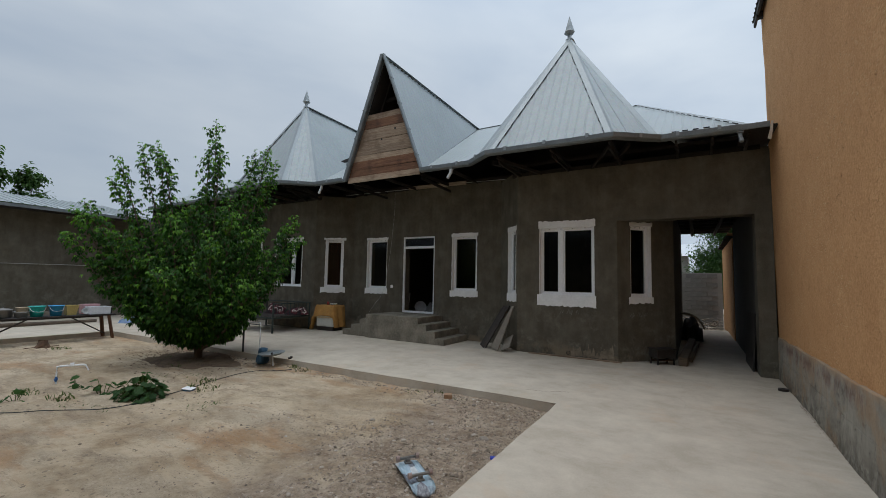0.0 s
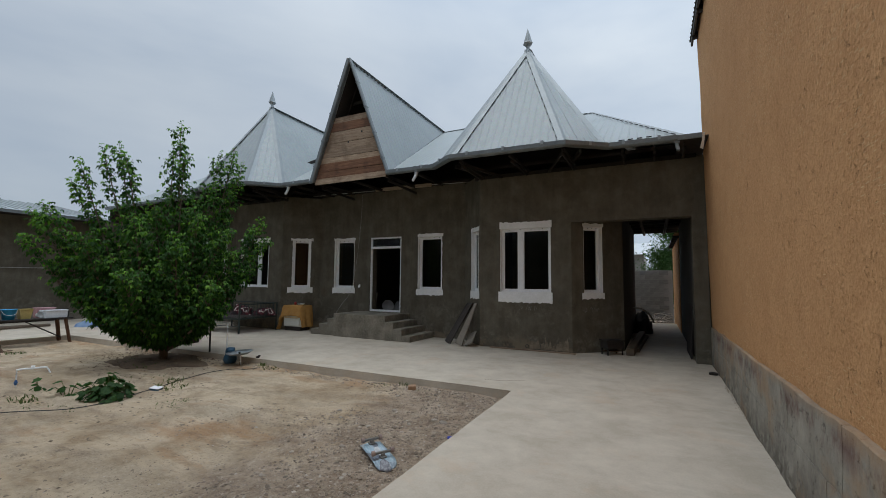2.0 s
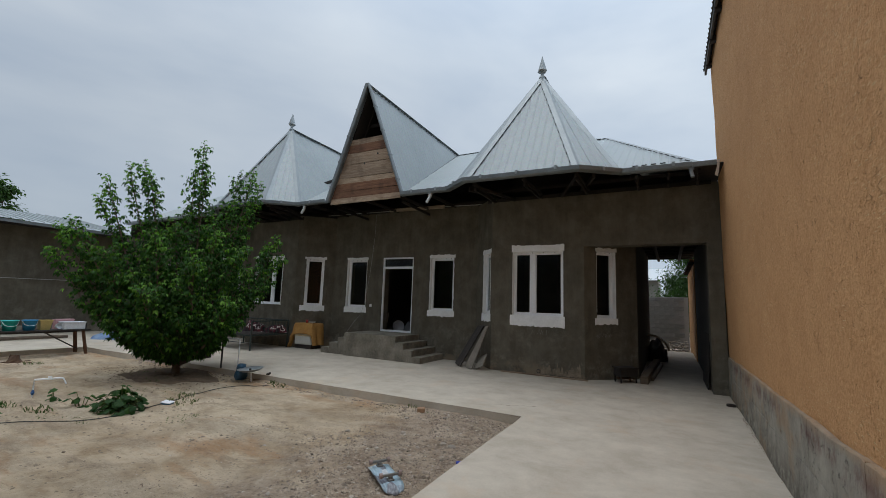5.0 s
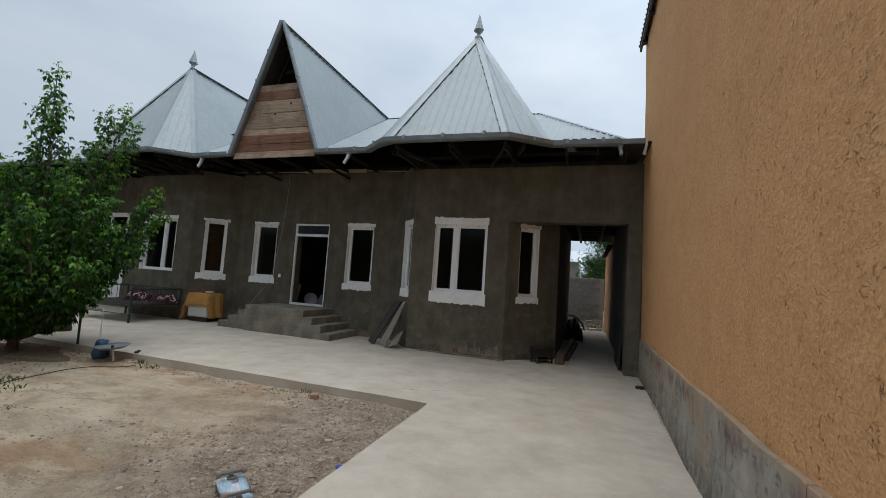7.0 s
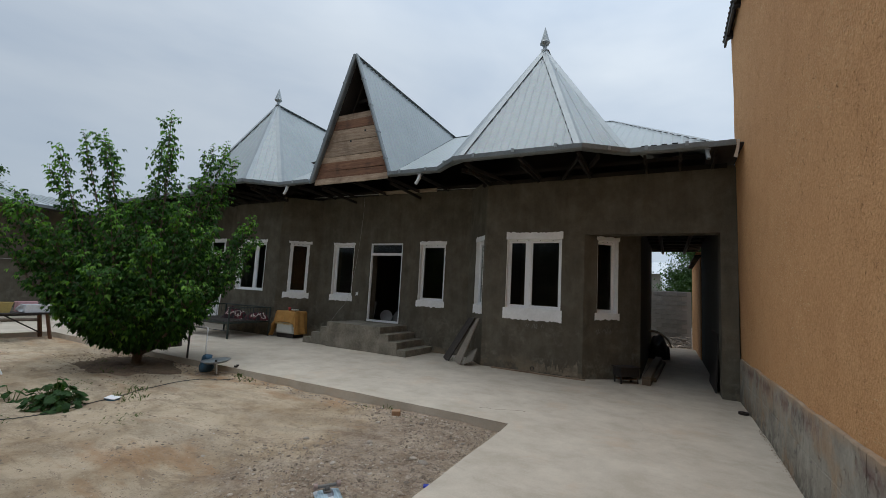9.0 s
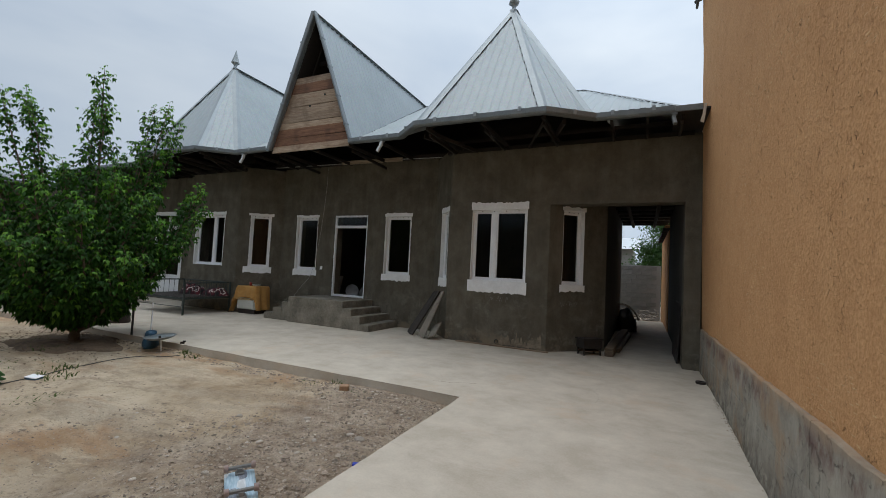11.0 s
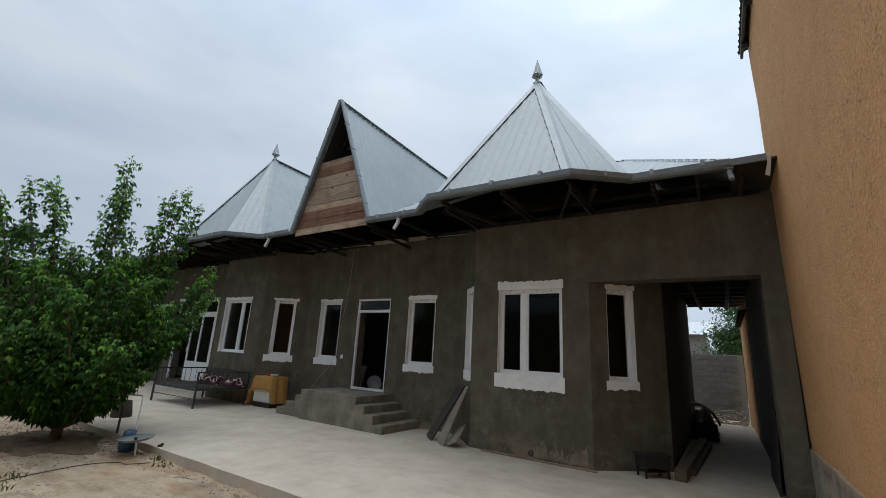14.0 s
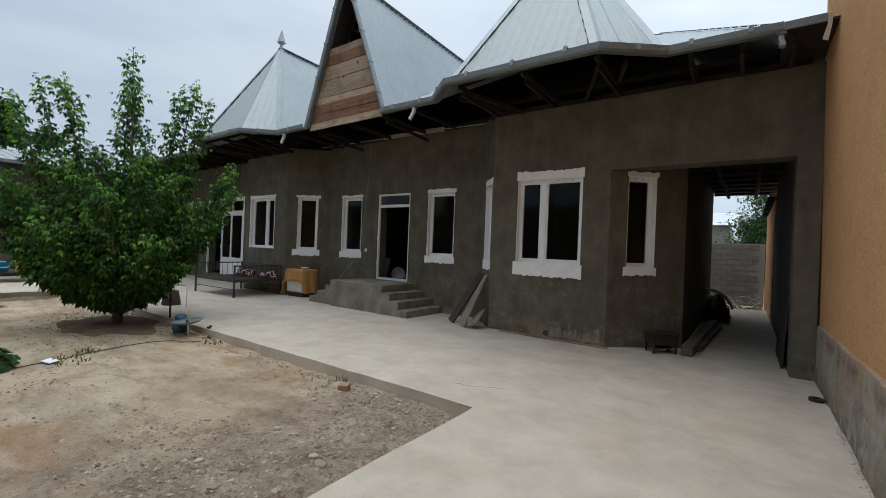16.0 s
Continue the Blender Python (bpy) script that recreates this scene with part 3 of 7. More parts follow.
def spread_axis(lo, hi, step, reach):
    inner = list(np.arange(lo, hi + 1e-6, step))
    outs, d = [], step
    v = hi
    while v < reach:
        d *= 1.5
        v += d
        outs.append(v)
    ins, d, v = [], step, lo
    while v > -reach:
        d *= 1.5
        v -= d
        ins.append(v)
    return ins[::-1] + inner + outs


gx, gy = spread_axis(-15.6, -1.5, 0.06, 400), spread_axis(0.0, 6.2, 0.06, 400)
gv = [(x, y, ground_height(x, y) + (0.013 * noise.noise((x * 6, y * 6, 2.0)) + 0.011 * noise.noise((x * 14, y * 14, 8.0)) * min(1.0, max(0.25, (x + 5.5) / 2)) if -15.2 < x < -1.5 else 0)) for y in gy for x in gx]
gn = len(gx)
gf = [(j * gn + i, j * gn + i + 1, (j + 1) * gn + i + 1, (j + 1) * gn + i) for j in range(len(gy) - 1) for i in range(gn - 1)]
tagged(new("ground", mesh_from("ground", gv, gf, DIRT, True)), "bare dry tan earth of the yard with gravelly patches", "ground", kind="structure")


def wavy(a, b, n, amp, seed):
    """Points from a to b with a slightly uneven line."""
    a, b = Vector(a), Vector(b)
    d = (b - a).normalized()
    s = Vector((-d.y, d.x))
    return [tuple(a + (b - a) * i / n + s * (amp * noise.noise((i * 0.37, seed, 0)) if 0 < i < n else 0)) for i in range(n)]


def slab(name, poly, label, z1=0.0):
    bm = prism(bmesh.new(), poly, -0.3, z1)
    top = [f for f in bm.faces if f.normal.z > 0.9 or f.calc_center_median().z > z1 - 1e-4]
    es = [e for f in top for e in f.edges]
    bmesh.ops.bevel(bm, geom=es, offset=0.012, segments=2, profile=0.6, affect="EDGES")
    return tagged(new(name, finish(bm, name, CONCRETE)), label, "pavement", kind="structure")


court = (wavy((-15.0, 5.9), (-6.9, 6.02), 30, 0.03, 1.0) + wavy((-6.9, 6.02), (-1.74, 6.06), 24, 0.025, 2.0)
         + wavy((-1.74, 6.06), (-1.68, -14.0), 60, 0.02, 3.0) + [(1.6, -14.0), (1.6, 19.4), (-21.3, 19.4), (-21.3, -14.0)]
         + wavy((-15.6, -14.0), (-15.0, 5.9), 40, 0.03, 4.0))
slab("pavement", court, "pale trowelled concrete paving round the yard")


# ---- walls ----
def wall(name, P, Q, z0, z1, thick, openings=(), material=PLASTER, label="", inset=0.0):
    """Upright wall from P to Q, its outer face to the right of that way; openings are (s0, s1, z0, z1)."""
    P, Q = Vector(P), Vector(Q)
    d = (Q - P)
    L = d.length
    d.normalize()
    inn = Vector((-d.y, d.x))
    ss = sorted({0.0, L, *[o[0] for o in openings], *[o[1] for o in openings]})
    zs = sorted({z0, z1, *[o[2] for o in openings], *[o[3] for o in openings]})
    def solid(i, j):
        if not (0 <= i < len(ss) - 1 and 0 <= j < len(zs) - 1):
            return False
        s, z = (ss[i] + ss[i + 1]) / 2, (zs[j] + zs[j + 1]) / 2
        return not any(o[0] < s < o[1] and o[2] < z < o[3] for o in openings)
    bm = bmesh.new()
    cache = {}
    def v(i, j, k):
        if (i, j, k) not in cache:
            p = P + d * ss[i] + inn * (thick * k)
            cache[i, j, k] = bm.verts.new((p.x, p.y, zs[j]))
        return cache[i, j, k]
    for i in range(len(ss) - 1):
        for j in range(len(zs) - 1):
            if not solid(i, j):
                continue
            bm.faces.new((v(i, j, 0), v(i + 1, j, 0), v(i + 1, j + 1, 0), v(i, j + 1, 0)))
            bm.faces.new((v(i, j, 1), v(i, j + 1, 1), v(i + 1, j + 1, 1), v(i + 1, j, 1)))
            if not solid(i - 1, j):
                bm.faces.new((v(i, j, 0), v(i, j + 1, 0), v(i, j + 1, 1), v(i, j, 1)))
            if not solid(i + 1, j):
                bm.faces.new((v(i + 1, j, 0), v(i + 1, j, 1), v(i + 1, j + 1, 1), v(i + 1, j + 1, 0)))
            if not solid(i, j - 1):
                bm.faces.new((v(i, j, 0), v(i, j, 1), v(i + 1, j, 1), v(i + 1, j, 0)))
            if not solid(i, j + 1):
                bm.faces.new((v(i, j + 1, 0), v(i + 1, j + 1, 0), v(i + 1, j + 1, 1), v(i, j + 1, 1)))
    return tagged(new(name, finish(bm, name, material)), label, "wall", kind="structure")


def on_wall(P, Q, s, z, out=0.0):
    """Pose at s along the wall: x along it, y into it, z up."""
    P, Q = Vector(P), Vector(Q)
    d = (Q - P).normalized()
    inn = Vector((-d.y, d.x))
    p = P + d * s - inn * out
    m = Matrix(((d.x, inn.x, 0, p.x), (d.y, inn.y, 0, p.y), (0, 0, 1, z), (0, 0, 0, 1)))
    return m


WY, BY = 10.87, 9.98            # planes of the main wall and of the bay fronts
WIN_Z = (1.39, 3.0)
R_L, R_FL, R_FR, R_P = (-4.65, WY), (-3.82, BY), (-1.51, BY), (-0.45, 10.95)
L_L, L_FL, L_FR, L_R = (-14.2, WY), (-13.3, BY), (-11.0, BY), (-10.1, WY)
T = 0.38
TOP, BTOP = 4.53, 4.33
CAR = "dark grey cement-plastered outer wall of the house"
wall("wall_main", L_R, R_L, -0.1, TOP, T, [(0.63, 1.45, *WIN_Z), (2.1, 3.28, 0.67, 3.04), (3.9, 4.71, *WIN_Z)], label=CAR)
wall("wall_bay_side_w", R_L, R_FL, -0.1, 4.48, T, [(0.58, 1.1, *WIN_Z)], label=CAR)
wall("wall_bay_front", R_FL, R_FR, -0.1, BTOP, T, [(0.55, 1.83, *WIN_Z)], label=CAR)
wall("wall_bay_side_e", R_FR, R_P, -0.1, BTOP, T, [(0.33, 0.86, *WIN_Z)], label=CAR)
wall("wall_bay_far_side_e", L_FR, L_R, -0.1, 4.48, T, [(0.34, 0.93, *WIN_Z)], label=CAR)
wall("wall_bay_far_front", L_FL, L_FR, -0.1, BTOP, T, [(0.3, 1.66, *WIN_Z)], label=CAR)
wall("wall_bay_far_side_w", L_L, L_FL, -0.1, BTOP, T, label=CAR)
wall("wall_far_end", (-21.0, WY), L_L, -0.1, TOP, T, [(0.7, 2.3, *WIN_Z), (3.05, 5.9, 0.2, 3.2)], label=CAR)
# both long passage walls get a near-black colour for the shade inside
wall("wall_passage_w", R_P, (-0.45, 17.6), -0.1, BTOP, T, material=SHADE_PLASTER, label="plastered wall along the covered passage, its shade put into the colour")
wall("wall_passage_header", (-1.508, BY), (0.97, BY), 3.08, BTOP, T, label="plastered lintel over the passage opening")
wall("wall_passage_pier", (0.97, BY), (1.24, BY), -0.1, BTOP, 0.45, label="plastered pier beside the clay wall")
wall("wall_passage_e", (1.0, 16.0), (1.0, 10.43), -0.1, BTOP, 0.25, material=SHADE_PLASTER, label="passage wall with its shade put into the colour")
wall("wall_back", (-0.83, 16.2), (-21.0, 16.2), -0.1, TOP, 0.3, label="rear wall of the house")
# closed rooms behind the windows, coloured near black to read as unlit
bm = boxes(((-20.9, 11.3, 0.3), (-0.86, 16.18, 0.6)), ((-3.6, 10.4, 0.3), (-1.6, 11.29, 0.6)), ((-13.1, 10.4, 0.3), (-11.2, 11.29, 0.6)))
tagged(new("floor", finish(bm, "floor", SHADE_PLASTER)), "bare room floor, coloured near black to read as unlit", "floor", kind="structure")
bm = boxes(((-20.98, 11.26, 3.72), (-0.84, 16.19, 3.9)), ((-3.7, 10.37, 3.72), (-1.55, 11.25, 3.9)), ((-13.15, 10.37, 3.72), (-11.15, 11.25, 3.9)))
tagged(new("ceiling", finish(bm, "ceiling", SHADE_PLASTER)), "plain room ceiling, coloured near black to read as unlit", "ceiling", kind="structure")
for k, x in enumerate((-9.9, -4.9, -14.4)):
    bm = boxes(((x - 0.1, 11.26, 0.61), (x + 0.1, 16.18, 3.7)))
    tagged(new(f"wall_partition_{k + 1}", finish(bm, "wall_partition", SHADE_PLASTER)), "added inner room partition, coloured near black to read as unlit", "wall", kind="structure")


# ---- windows ----
def jagged(x0, x1, z0, z1, seed, rag_top=0.0, rag_bot=0.0, step=0.035):
    """Outline of a trowelled filler patch with ragged edges."""
    n = max(3, int((x1 - x0) / step))
    up = [(x0 + (x1 - x0) * i / n, z1 + rag_top * (noise.noise((i * 0.45, seed, 0.3)) + 0.5 * noise.noise((i * 1.3, seed, 5.3)))) for i in range(n + 1)]
    dn = [(x0 + (x1 - x0) * i / n, z0 + rag_bot * (noise.noise((i * 0.4, seed, 9.3)) + 0.5 * noise.noise((i * 1.2, seed, 2.3)))) for i in range(n + 1)]
    return dn + up[::-1]


STAND = Matrix(((1, 0, 0, 0), (0, 0, 1, 0), (0, 1, 0, 0), (0, 0, 0, 1)))   # (x, z, y) into (x, y, z)


def filler(parent, poly, out, label="", name="filler_patch"):
    bm = prism(bmesh.new(), poly, -out, 0.02, STAND)
    return part(name, bm, LIME, parent, label)


def window(name, m, w, z0, z1, mullion=None, seed=1.0, top=0.1, bottom=0.18, side=0.03, label="", over=0.05, deep=0.085):
    """White plastic window set back in its opening, with white filler on reveals, head and sill."""
    win = tagged(new(name), label or "white plastic window with dark glass and ragged white filler", "window", kind="structure")
    win.matrix_basis = m
    f = 0.055
    fy0, fy1 = deep, deep + 0.065
    h = z1 - z0
    def rail(nm, a, b, lab=""):
        return part(nm, box(bmesh.new(), a, b, 0.006), PVC, win, lab)
    rail("window_frame", (0, fy0, 0), (f, fy1, h))
    rail("window_frame", (w - f, fy0, 0), (w, fy1, h))
    rail("window_frame", (f, fy0, h - f), (w - f, fy1, h))
    rail("window_frame", (f, fy0, 0), (w - f, fy1, f))
    spans = [(f, w - f)]
    if mullion:
        rail("mullion", (mullion - 0.055, fy0 - 0.004, f), (mullion + 0.055, fy1, h - f))
        spans = [(f, mullion - 0.055), (mullion + 0.055, w - f)]
    for a, b in spans:
        s = part("sash", boxes(((a, fy0 + 0.012, f), (a + 0.03, fy1 - 0.01, h - f)), ((b - 0.03, fy0 + 0.012, f), (b, fy1 - 0.01, h - f)),
                               ((a + 0.03, fy0 + 0.012, h - f - 0.03), (b - 0.03, fy1 - 0.01, h - f)), ((a + 0.03, fy0 + 0.012, f), (b - 0.03, fy1 - 0.01, f + 0.03))), PVC, win)
        part("pane", boxes(((a + 0.025, fy0 + 0.03, f + 0.025), (b - 0.025, fy0 + 0.036, h - f - 0.025))), GLASS, s)
    for a, b in (((0.0, 0.004, 0.012), (0.012, fy0, h - 0.012)), ((w - 0.012, 0.004, 0.012), (w, fy0, h - 0.012)), ((0.0, 0.004, h - 0.012), (w, fy0, h)), ((0.0, 0.004, 0.0), (w, fy0, 0.012))):
        part("reveal", boxes((a, b)), LIME, win)
    if top:
        filler(win, jagged(-side - over * 0.4, w + side + over * 0.5, h - 0.01, h + top, seed, 0.035, 0.0), 0.012)
    if bottom:
        filler(win, jagged(-side - over, w + side + over * 0.6, -bottom, 0.012, seed + 7, 0.0, 0.035), 0.014)
    if side:
        poly = jagged(-0.012, h - 0.012, -side, 0.004, seed + 3, 0.0, 0.012)
        filler(win, [(b, a) for a, b in poly], 0.008)
        poly = jagged(-0.012, h - 0.012, w - 0.004, w + side * 0.6, seed + 5, 0.01, 0.0)
        filler(win, [(b, a) for a, b in poly], 0.008)
    for k in range(4):                              # sealing screws along the head
        x = w * (0.16 + 0.22 * k)
        part("screw_cap", boxes(((x, fy0 - 0.003, h - 0.04), (x + 0.018, fy0 + 0.002, h - 0.025))), DARKIRON, win)
    return win


Z0, Z1 = WIN_Z
window("window_1", on_wall(R_FL, R_FR, 0.55, Z0), 1.28, Z0, Z1, 0.51, 1.1, 0.15, 0.25, 0.0, "wide two-light white plastic window in the bay with ragged white filler")
window("window_2", on_wall(R_FR, R_P, 0.33, Z0), 0.53, Z0, Z1, None, 2.2, 0.07, 0.13, 0.0, deep=0.12)
window("window_3", on_wall(R_L, R_FL, 0.58, Z0), 0.52, Z0, Z1, None, 3.3, 0.1, 0.19, 0.02)
window("window_4", on_wall(L_R, R_L, 3.9, Z0), 0.81, Z0, Z1, None, 4.4, 0.09, 0.16, 0.012)
window("window_5", on_wall(L_R, R_L, 0.63, Z0), 0.82, Z0, Z1, None, 5.5, 0.06, 0.17, 0.02)
window("window_6", on_wall(L_FR, L_R, 0.34, Z0), 0.59, Z0, Z1, None, 6.6, 0.07, 0.18, 0.01, over=0.13)
window("window_7", on_wall(L_FL, L_FR, 0.3, Z0), 1.36, Z0, Z1, 0.82, 7.7, 0.08, 0.0, 0.03)
window("window_8", on_wall((-21.0, WY), L_L, 0.7, Z0), 1.6, Z0, Z1, 0.8, 8.8, 0.08, 0.2, 0.05, over=0.2)

# ---- doors ----
def entrance(m):
    d = tagged(new("door_1"), "open doorway with a white plastic frame and a dark transom", "door", kind="structure")
    d.matrix_basis = m
    w, h, f = 1.18, 2.37, 0.05
    for a, b in (((0, 0.02, 0), (f, 0.09, h)), ((w - f, 0.02, 0), (w, 0.09, h)), ((f, 0.02, h - f), (w - f, 0.09, h)), ((f, 0.02, 2.0), (w - f, 0.09, 2.075)), ((f, 0.02, 0), (w - f, 0.09, 0.06))):
        part("door_frame", box(bmesh.new(), a, b, 0.006), PVC, d)
    part("pane", boxes(((f, 0.045, 2.075), (w - f, 0.051, h - f))), GLASS, d)
    for z in (0.4, 1.1, 1.7):
        part("hinge", rod(bmesh.new(), (0.02, 0.012, z), (0.02, 0.012, z + 0.1), 0.012), PVC, d)
    return d


entrance(on_wall(L_R, R_L, 2.1, 0.67))


def double_door(m):
    d = tagged(new("door_2"), "white plastic double door with one leaf open and a glazed transom", "door", kind="structure")
    d.matrix_basis = m
    w, h, f, tz = 2.85, 3.0, 0.07, 2.45
    for a, b in (((0, 0.02, 0), (f, 0.09, h)), ((w - f, 0.02, 0), (w, 0.09, h)), ((f, 0.02, h - f), (w - f, 0.09, h)), ((f, 0.02, tz), (w - f, 0.09, tz + 0.1)), ((1.1, 0.02, tz + 0.1), (1.18, 0.09, h - f)), ((1.95, 0.02, tz + 0.1), (2.02, 0.09, h - f))):
        part("door_frame", box(bmesh.new(), a, b, 0.006), PVC, d)
    for a, b in ((f, 1.1), (1.18, 1.95), (2.02, w - f)):
        part("pane", boxes(((a, 0.05, tz + 0.1), (b, 0.056, h - f))), GLASS, d)
    x0, x1 = 1.16, w - f
    leaf = part("door_leaf", boxes(((x0, 0.03, 0.02), (x0 + 0.09, 0.08, tz)), ((x1 - 0.09, 0.03, 0.02), (x1, 0.08, tz)), ((x0 + 0.09, 0.03, tz - 0.09), (x1 - 0.09, 0.08, tz)),
                                   ((x0 + 0.09, 0.03, 0.02), (x1 - 0.09, 0.08, 0.72)), ((1.86, 0.03, 0.72), (1.95, 0.08, tz - 0.09)), bevel=0.005), PVC, d)
    for a, b in ((x0 + 0.09, 1.86), (1.95, x1 - 0.09)):
        part("pane", boxes(((a, 0.05, 0.72), (b, 0.056, tz - 0.09))), GLASS, leaf)
    part("door_handle", boxes(((x0 + 0.03, -0.02, 1.05), (x0 + 0.06, 0.028, 1.2)), ((x0 + 0.03, -0.04, 1.16), (x0 + 0.15, -0.02, 1.19)), bevel=0.004), PVC, leaf)
    filler(d, [(b, a) for a, b in jagged(0.6, h + 0.04, w - 0.004, w + 0.07, 4.2, 0.02, 0.0)], 0.01)
    filler(d, jagged(-0.05, w + 0.06, h - 0.01, h + 0.07, 8.1, 0.02, 0.0), 0.012)
    return d


double_door(on_wall((-21.0, WY), L_L, 3.05, 0.2))

# ---- roof ----
EZ, EY = 4.6, 9.07               # eave height and line
EZR = 4.53                       # the near end has sunk a little
SLOPE = 0.54
RY, RZ = 15.07, 7.84             # main ridge
CR, CL, CG = -2.62, -12.13, -7.48


def corrugated(name, poly, material, parent, period=0.18, rib=0.007, label="", thick=0.0):
    """Ribbed sheet over a flat convex polygon, ribs running down its slope."""
    P = [Vector(p) for p in poly]
    n = Vector((0, 0, 0))
    for i in range(len(P)):
        n += P[i].cross(P[(i + 1) % len(P)])
    n.normalize()
    if n.z < 0:
        n = -n
    c = Vector((0, 0, 1)).cross(n).normalized()
    d = n.cross(c)
    o = P[0]
    uv = [((p - o).dot(c), (p - o).dot(d)) for p in P]
    u0, u1 = min(u for u, _ in uv), max(u for u, _ in uv)
    cuts = {round(u, 5): 0.0 for u, _ in uv}
    k = math.floor(u0 / period)
    while k * period < u1:
        for off, h in ((0.0, 0.0), (0.014, rib), (0.034, rib), (0.048, 0.0)):
            u = k * period + off
            if u0 + 1e-4 < u < u1 - 1e-4:
                cuts[round(u, 5)] = h
        k += 1
    us = sorted(cuts)
    def span(u):
        vs = []
        for i in range(len(uv)):
            (a, b), (e, f) = uv[i], uv[(i + 1) % len(uv)]
            if abs(a - e) < 1e-7:
                if abs(u - a) < 3e-5:
                    vs += [b, f]
            elif min(a, e) - 3e-5 <= u <= max(a, e) + 3e-5:
                vs.append(b + (f - b) * (u - a) / (e - a))
        return min(vs), max(vs)
    verts, faces = [], []
    for u in us:
        v0, v1 = span(u)
        for v in (v0, v1):
            verts.append(o + c * u + d * v + n * cuts[u])
    for i in range(len(us) - 1):
        faces.append((2 * i, 2 * i + 2, 2 * i + 3, 2 * i + 1))
    return part(name, mesh_from(name, verts, faces, material), material, parent, label)


def flashing(parent, a, b, w=0.13, lift=0.012, name="ridge_cap", side=None):
    """Folded strip over a hip or ridge."""
    a, b = Vector(a), Vector(b)
    d = (b - a).normalized()
    s = d.cross(Vector((0, 0, 1))).normalized()
    up = s.cross(d)
    drop = 0.55
    verts = []
    for p in (a, b):
        for k, (x, z) in enumerate(((-w, -w * drop), (0, 0), (w, -w * drop), (w, -w * drop - 0.006), (0, -0.008), (-w, -w * drop - 0.006))):
            verts.append(p + s * x + up * (z + lift + w * 0.25))
    faces = [(i, (i + 1) % 6, 6 + (i + 1) % 6, 6 + i) for i in range(6)] + [(5, 4, 3, 2, 1, 0), (6, 7, 8, 9, 10, 11)]
    return part(name, mesh_from(name, verts, faces, CAP), CAP, parent)


roof = thing("roof", "galvanised ribbed sheet roof with steep turrets and a gable", "roof", kind="structure")
for cx, px, ay, az in ((CR, -2.66, 10.5, 7.89), (CL, -12.14, 10.3, 7.95)):
    apex = (px, ay, az)
    ez = EZR if cx == CR else EZ
    tip = 0.02 if cx == CR else 0.0
    f0, f1, s0, s1 = (cx - 1.27, 8.4, ez + tip), (cx + 1.27, 8.4, ez - tip), (cx - 2.03, EY, ez + tip), (cx + 2.03, EY, ez)
    back = (cx, RY, RZ)
    corrugated("roof_sheet", [f0, f1, apex], ZINC, roof)
    corrugated("roof_sheet", [f1, s1, apex], ZINC, roof)
    corrugated("roof_sheet", [s0, f0, apex], ZINC, roof)
    corrugated("roof_sheet", [s1, back, apex], ZINC, roof, rib=0.003)
    corrugated("roof_sheet", [s0, apex, back], ZINC, roof)
    for q in (f0, f1, s0, s1):
        flashing(roof, q, apex, 0.1)
    flashing(roof, apex, back, 0.1)
    # turned finial
    bm = bmesh.new()
    lathe(bm, [(0.0, -0.12), (0.09, -0.1), (0.07, 0.0), (0.05, 0.06), (0.05, 0.12), (0.12, 0.17), (0.135, 0.2), (0.12, 0.225), (0.0, 0.64)], 6)
    part("finial", bm, CAP, roof, "pointed zinc finial", Matrix.Translation((px, ay, az - 0.02)))
gf0, gf1, ga, gb = (CG - 1.33, EY, EZ - 0.03), (CG + 1.33, EY, EZ - 0.03), (CG, 9.0, 8.02), (CG, RY, RZ + 0.02)
corrugated("roof_sheet", [gf1, gb, ga], ZINC, roof, rib=0.003)
corrugated("roof_sheet", [gf0, ga, gb], ZINC, roof, rib=0.003)
flashing(roof, ga, gb, 0.07)
tagged(new("roof_infill", mesh_from("roof_infill", [(CR, 14.5, 7.42), (-1.5, 14.5, 7.42), (CR, RY, RZ), (1.6, 19.4, 4.53)], [(0, 1, 2), (1, 3, 2)], ZINC)), "zinc sheet joining the low ridge to the main ridge", "roof", kind="structure")
HX, HR, HRZ = 0.86, (-1.5, 14.5), 7.42      # hip of the low end: its foot, ridge end and height
LOW = (HRZ - EZR) / (HR[1] - EY)
corrugated("roof_sheet", [(CR + 2.03, EY, EZR), (HX, EY, EZR), (*HR, HRZ), (CR, HR[1], HRZ)], ZINC, roof)
corrugated("roof_sheet", [(CG + 1.33, EY, EZ - 0.03), (CR - 2.03, EY, EZ - 0.03), (CR, RY, RZ), (CG, RY, RZ)], ZINC, roof)
corrugated("roof_sheet", [(CL + 2.03, EY, EZ), (CG - 1.33, EY, EZ), (CG, RY, RZ), (CL, RY, RZ)], ZINC, roof)
corrugated("roof_sheet", [(-20.2, EY, EZ), (CL - 2.03, EY, EZ), (CL, RY, RZ), (-20.2, RY, RZ)], ZINC, roof)
corrugated("roof_sheet", [(HX, EY, EZR), (1.6, 19.4, EZR), (*HR, HRZ)], ZINC, roof)
corrugated("roof_sheet", [(-20.2, RY, RZ), (CR, RY, RZ), (1.6, 19.4, EZ - 0.1), (-20.2, 19.4, EZ - 0.1)], ZINC, roof)
flashing(roof, (HX - 0.02, EY + 0.05, EZR + 0.03), (*HR, HRZ), 0.07)
flashing(roof, (*HR, HRZ), (CR, HR[1], HRZ), 0.07)
flashing(roof, (CR, RY, RZ), (-20.2, RY, RZ), 0.11)

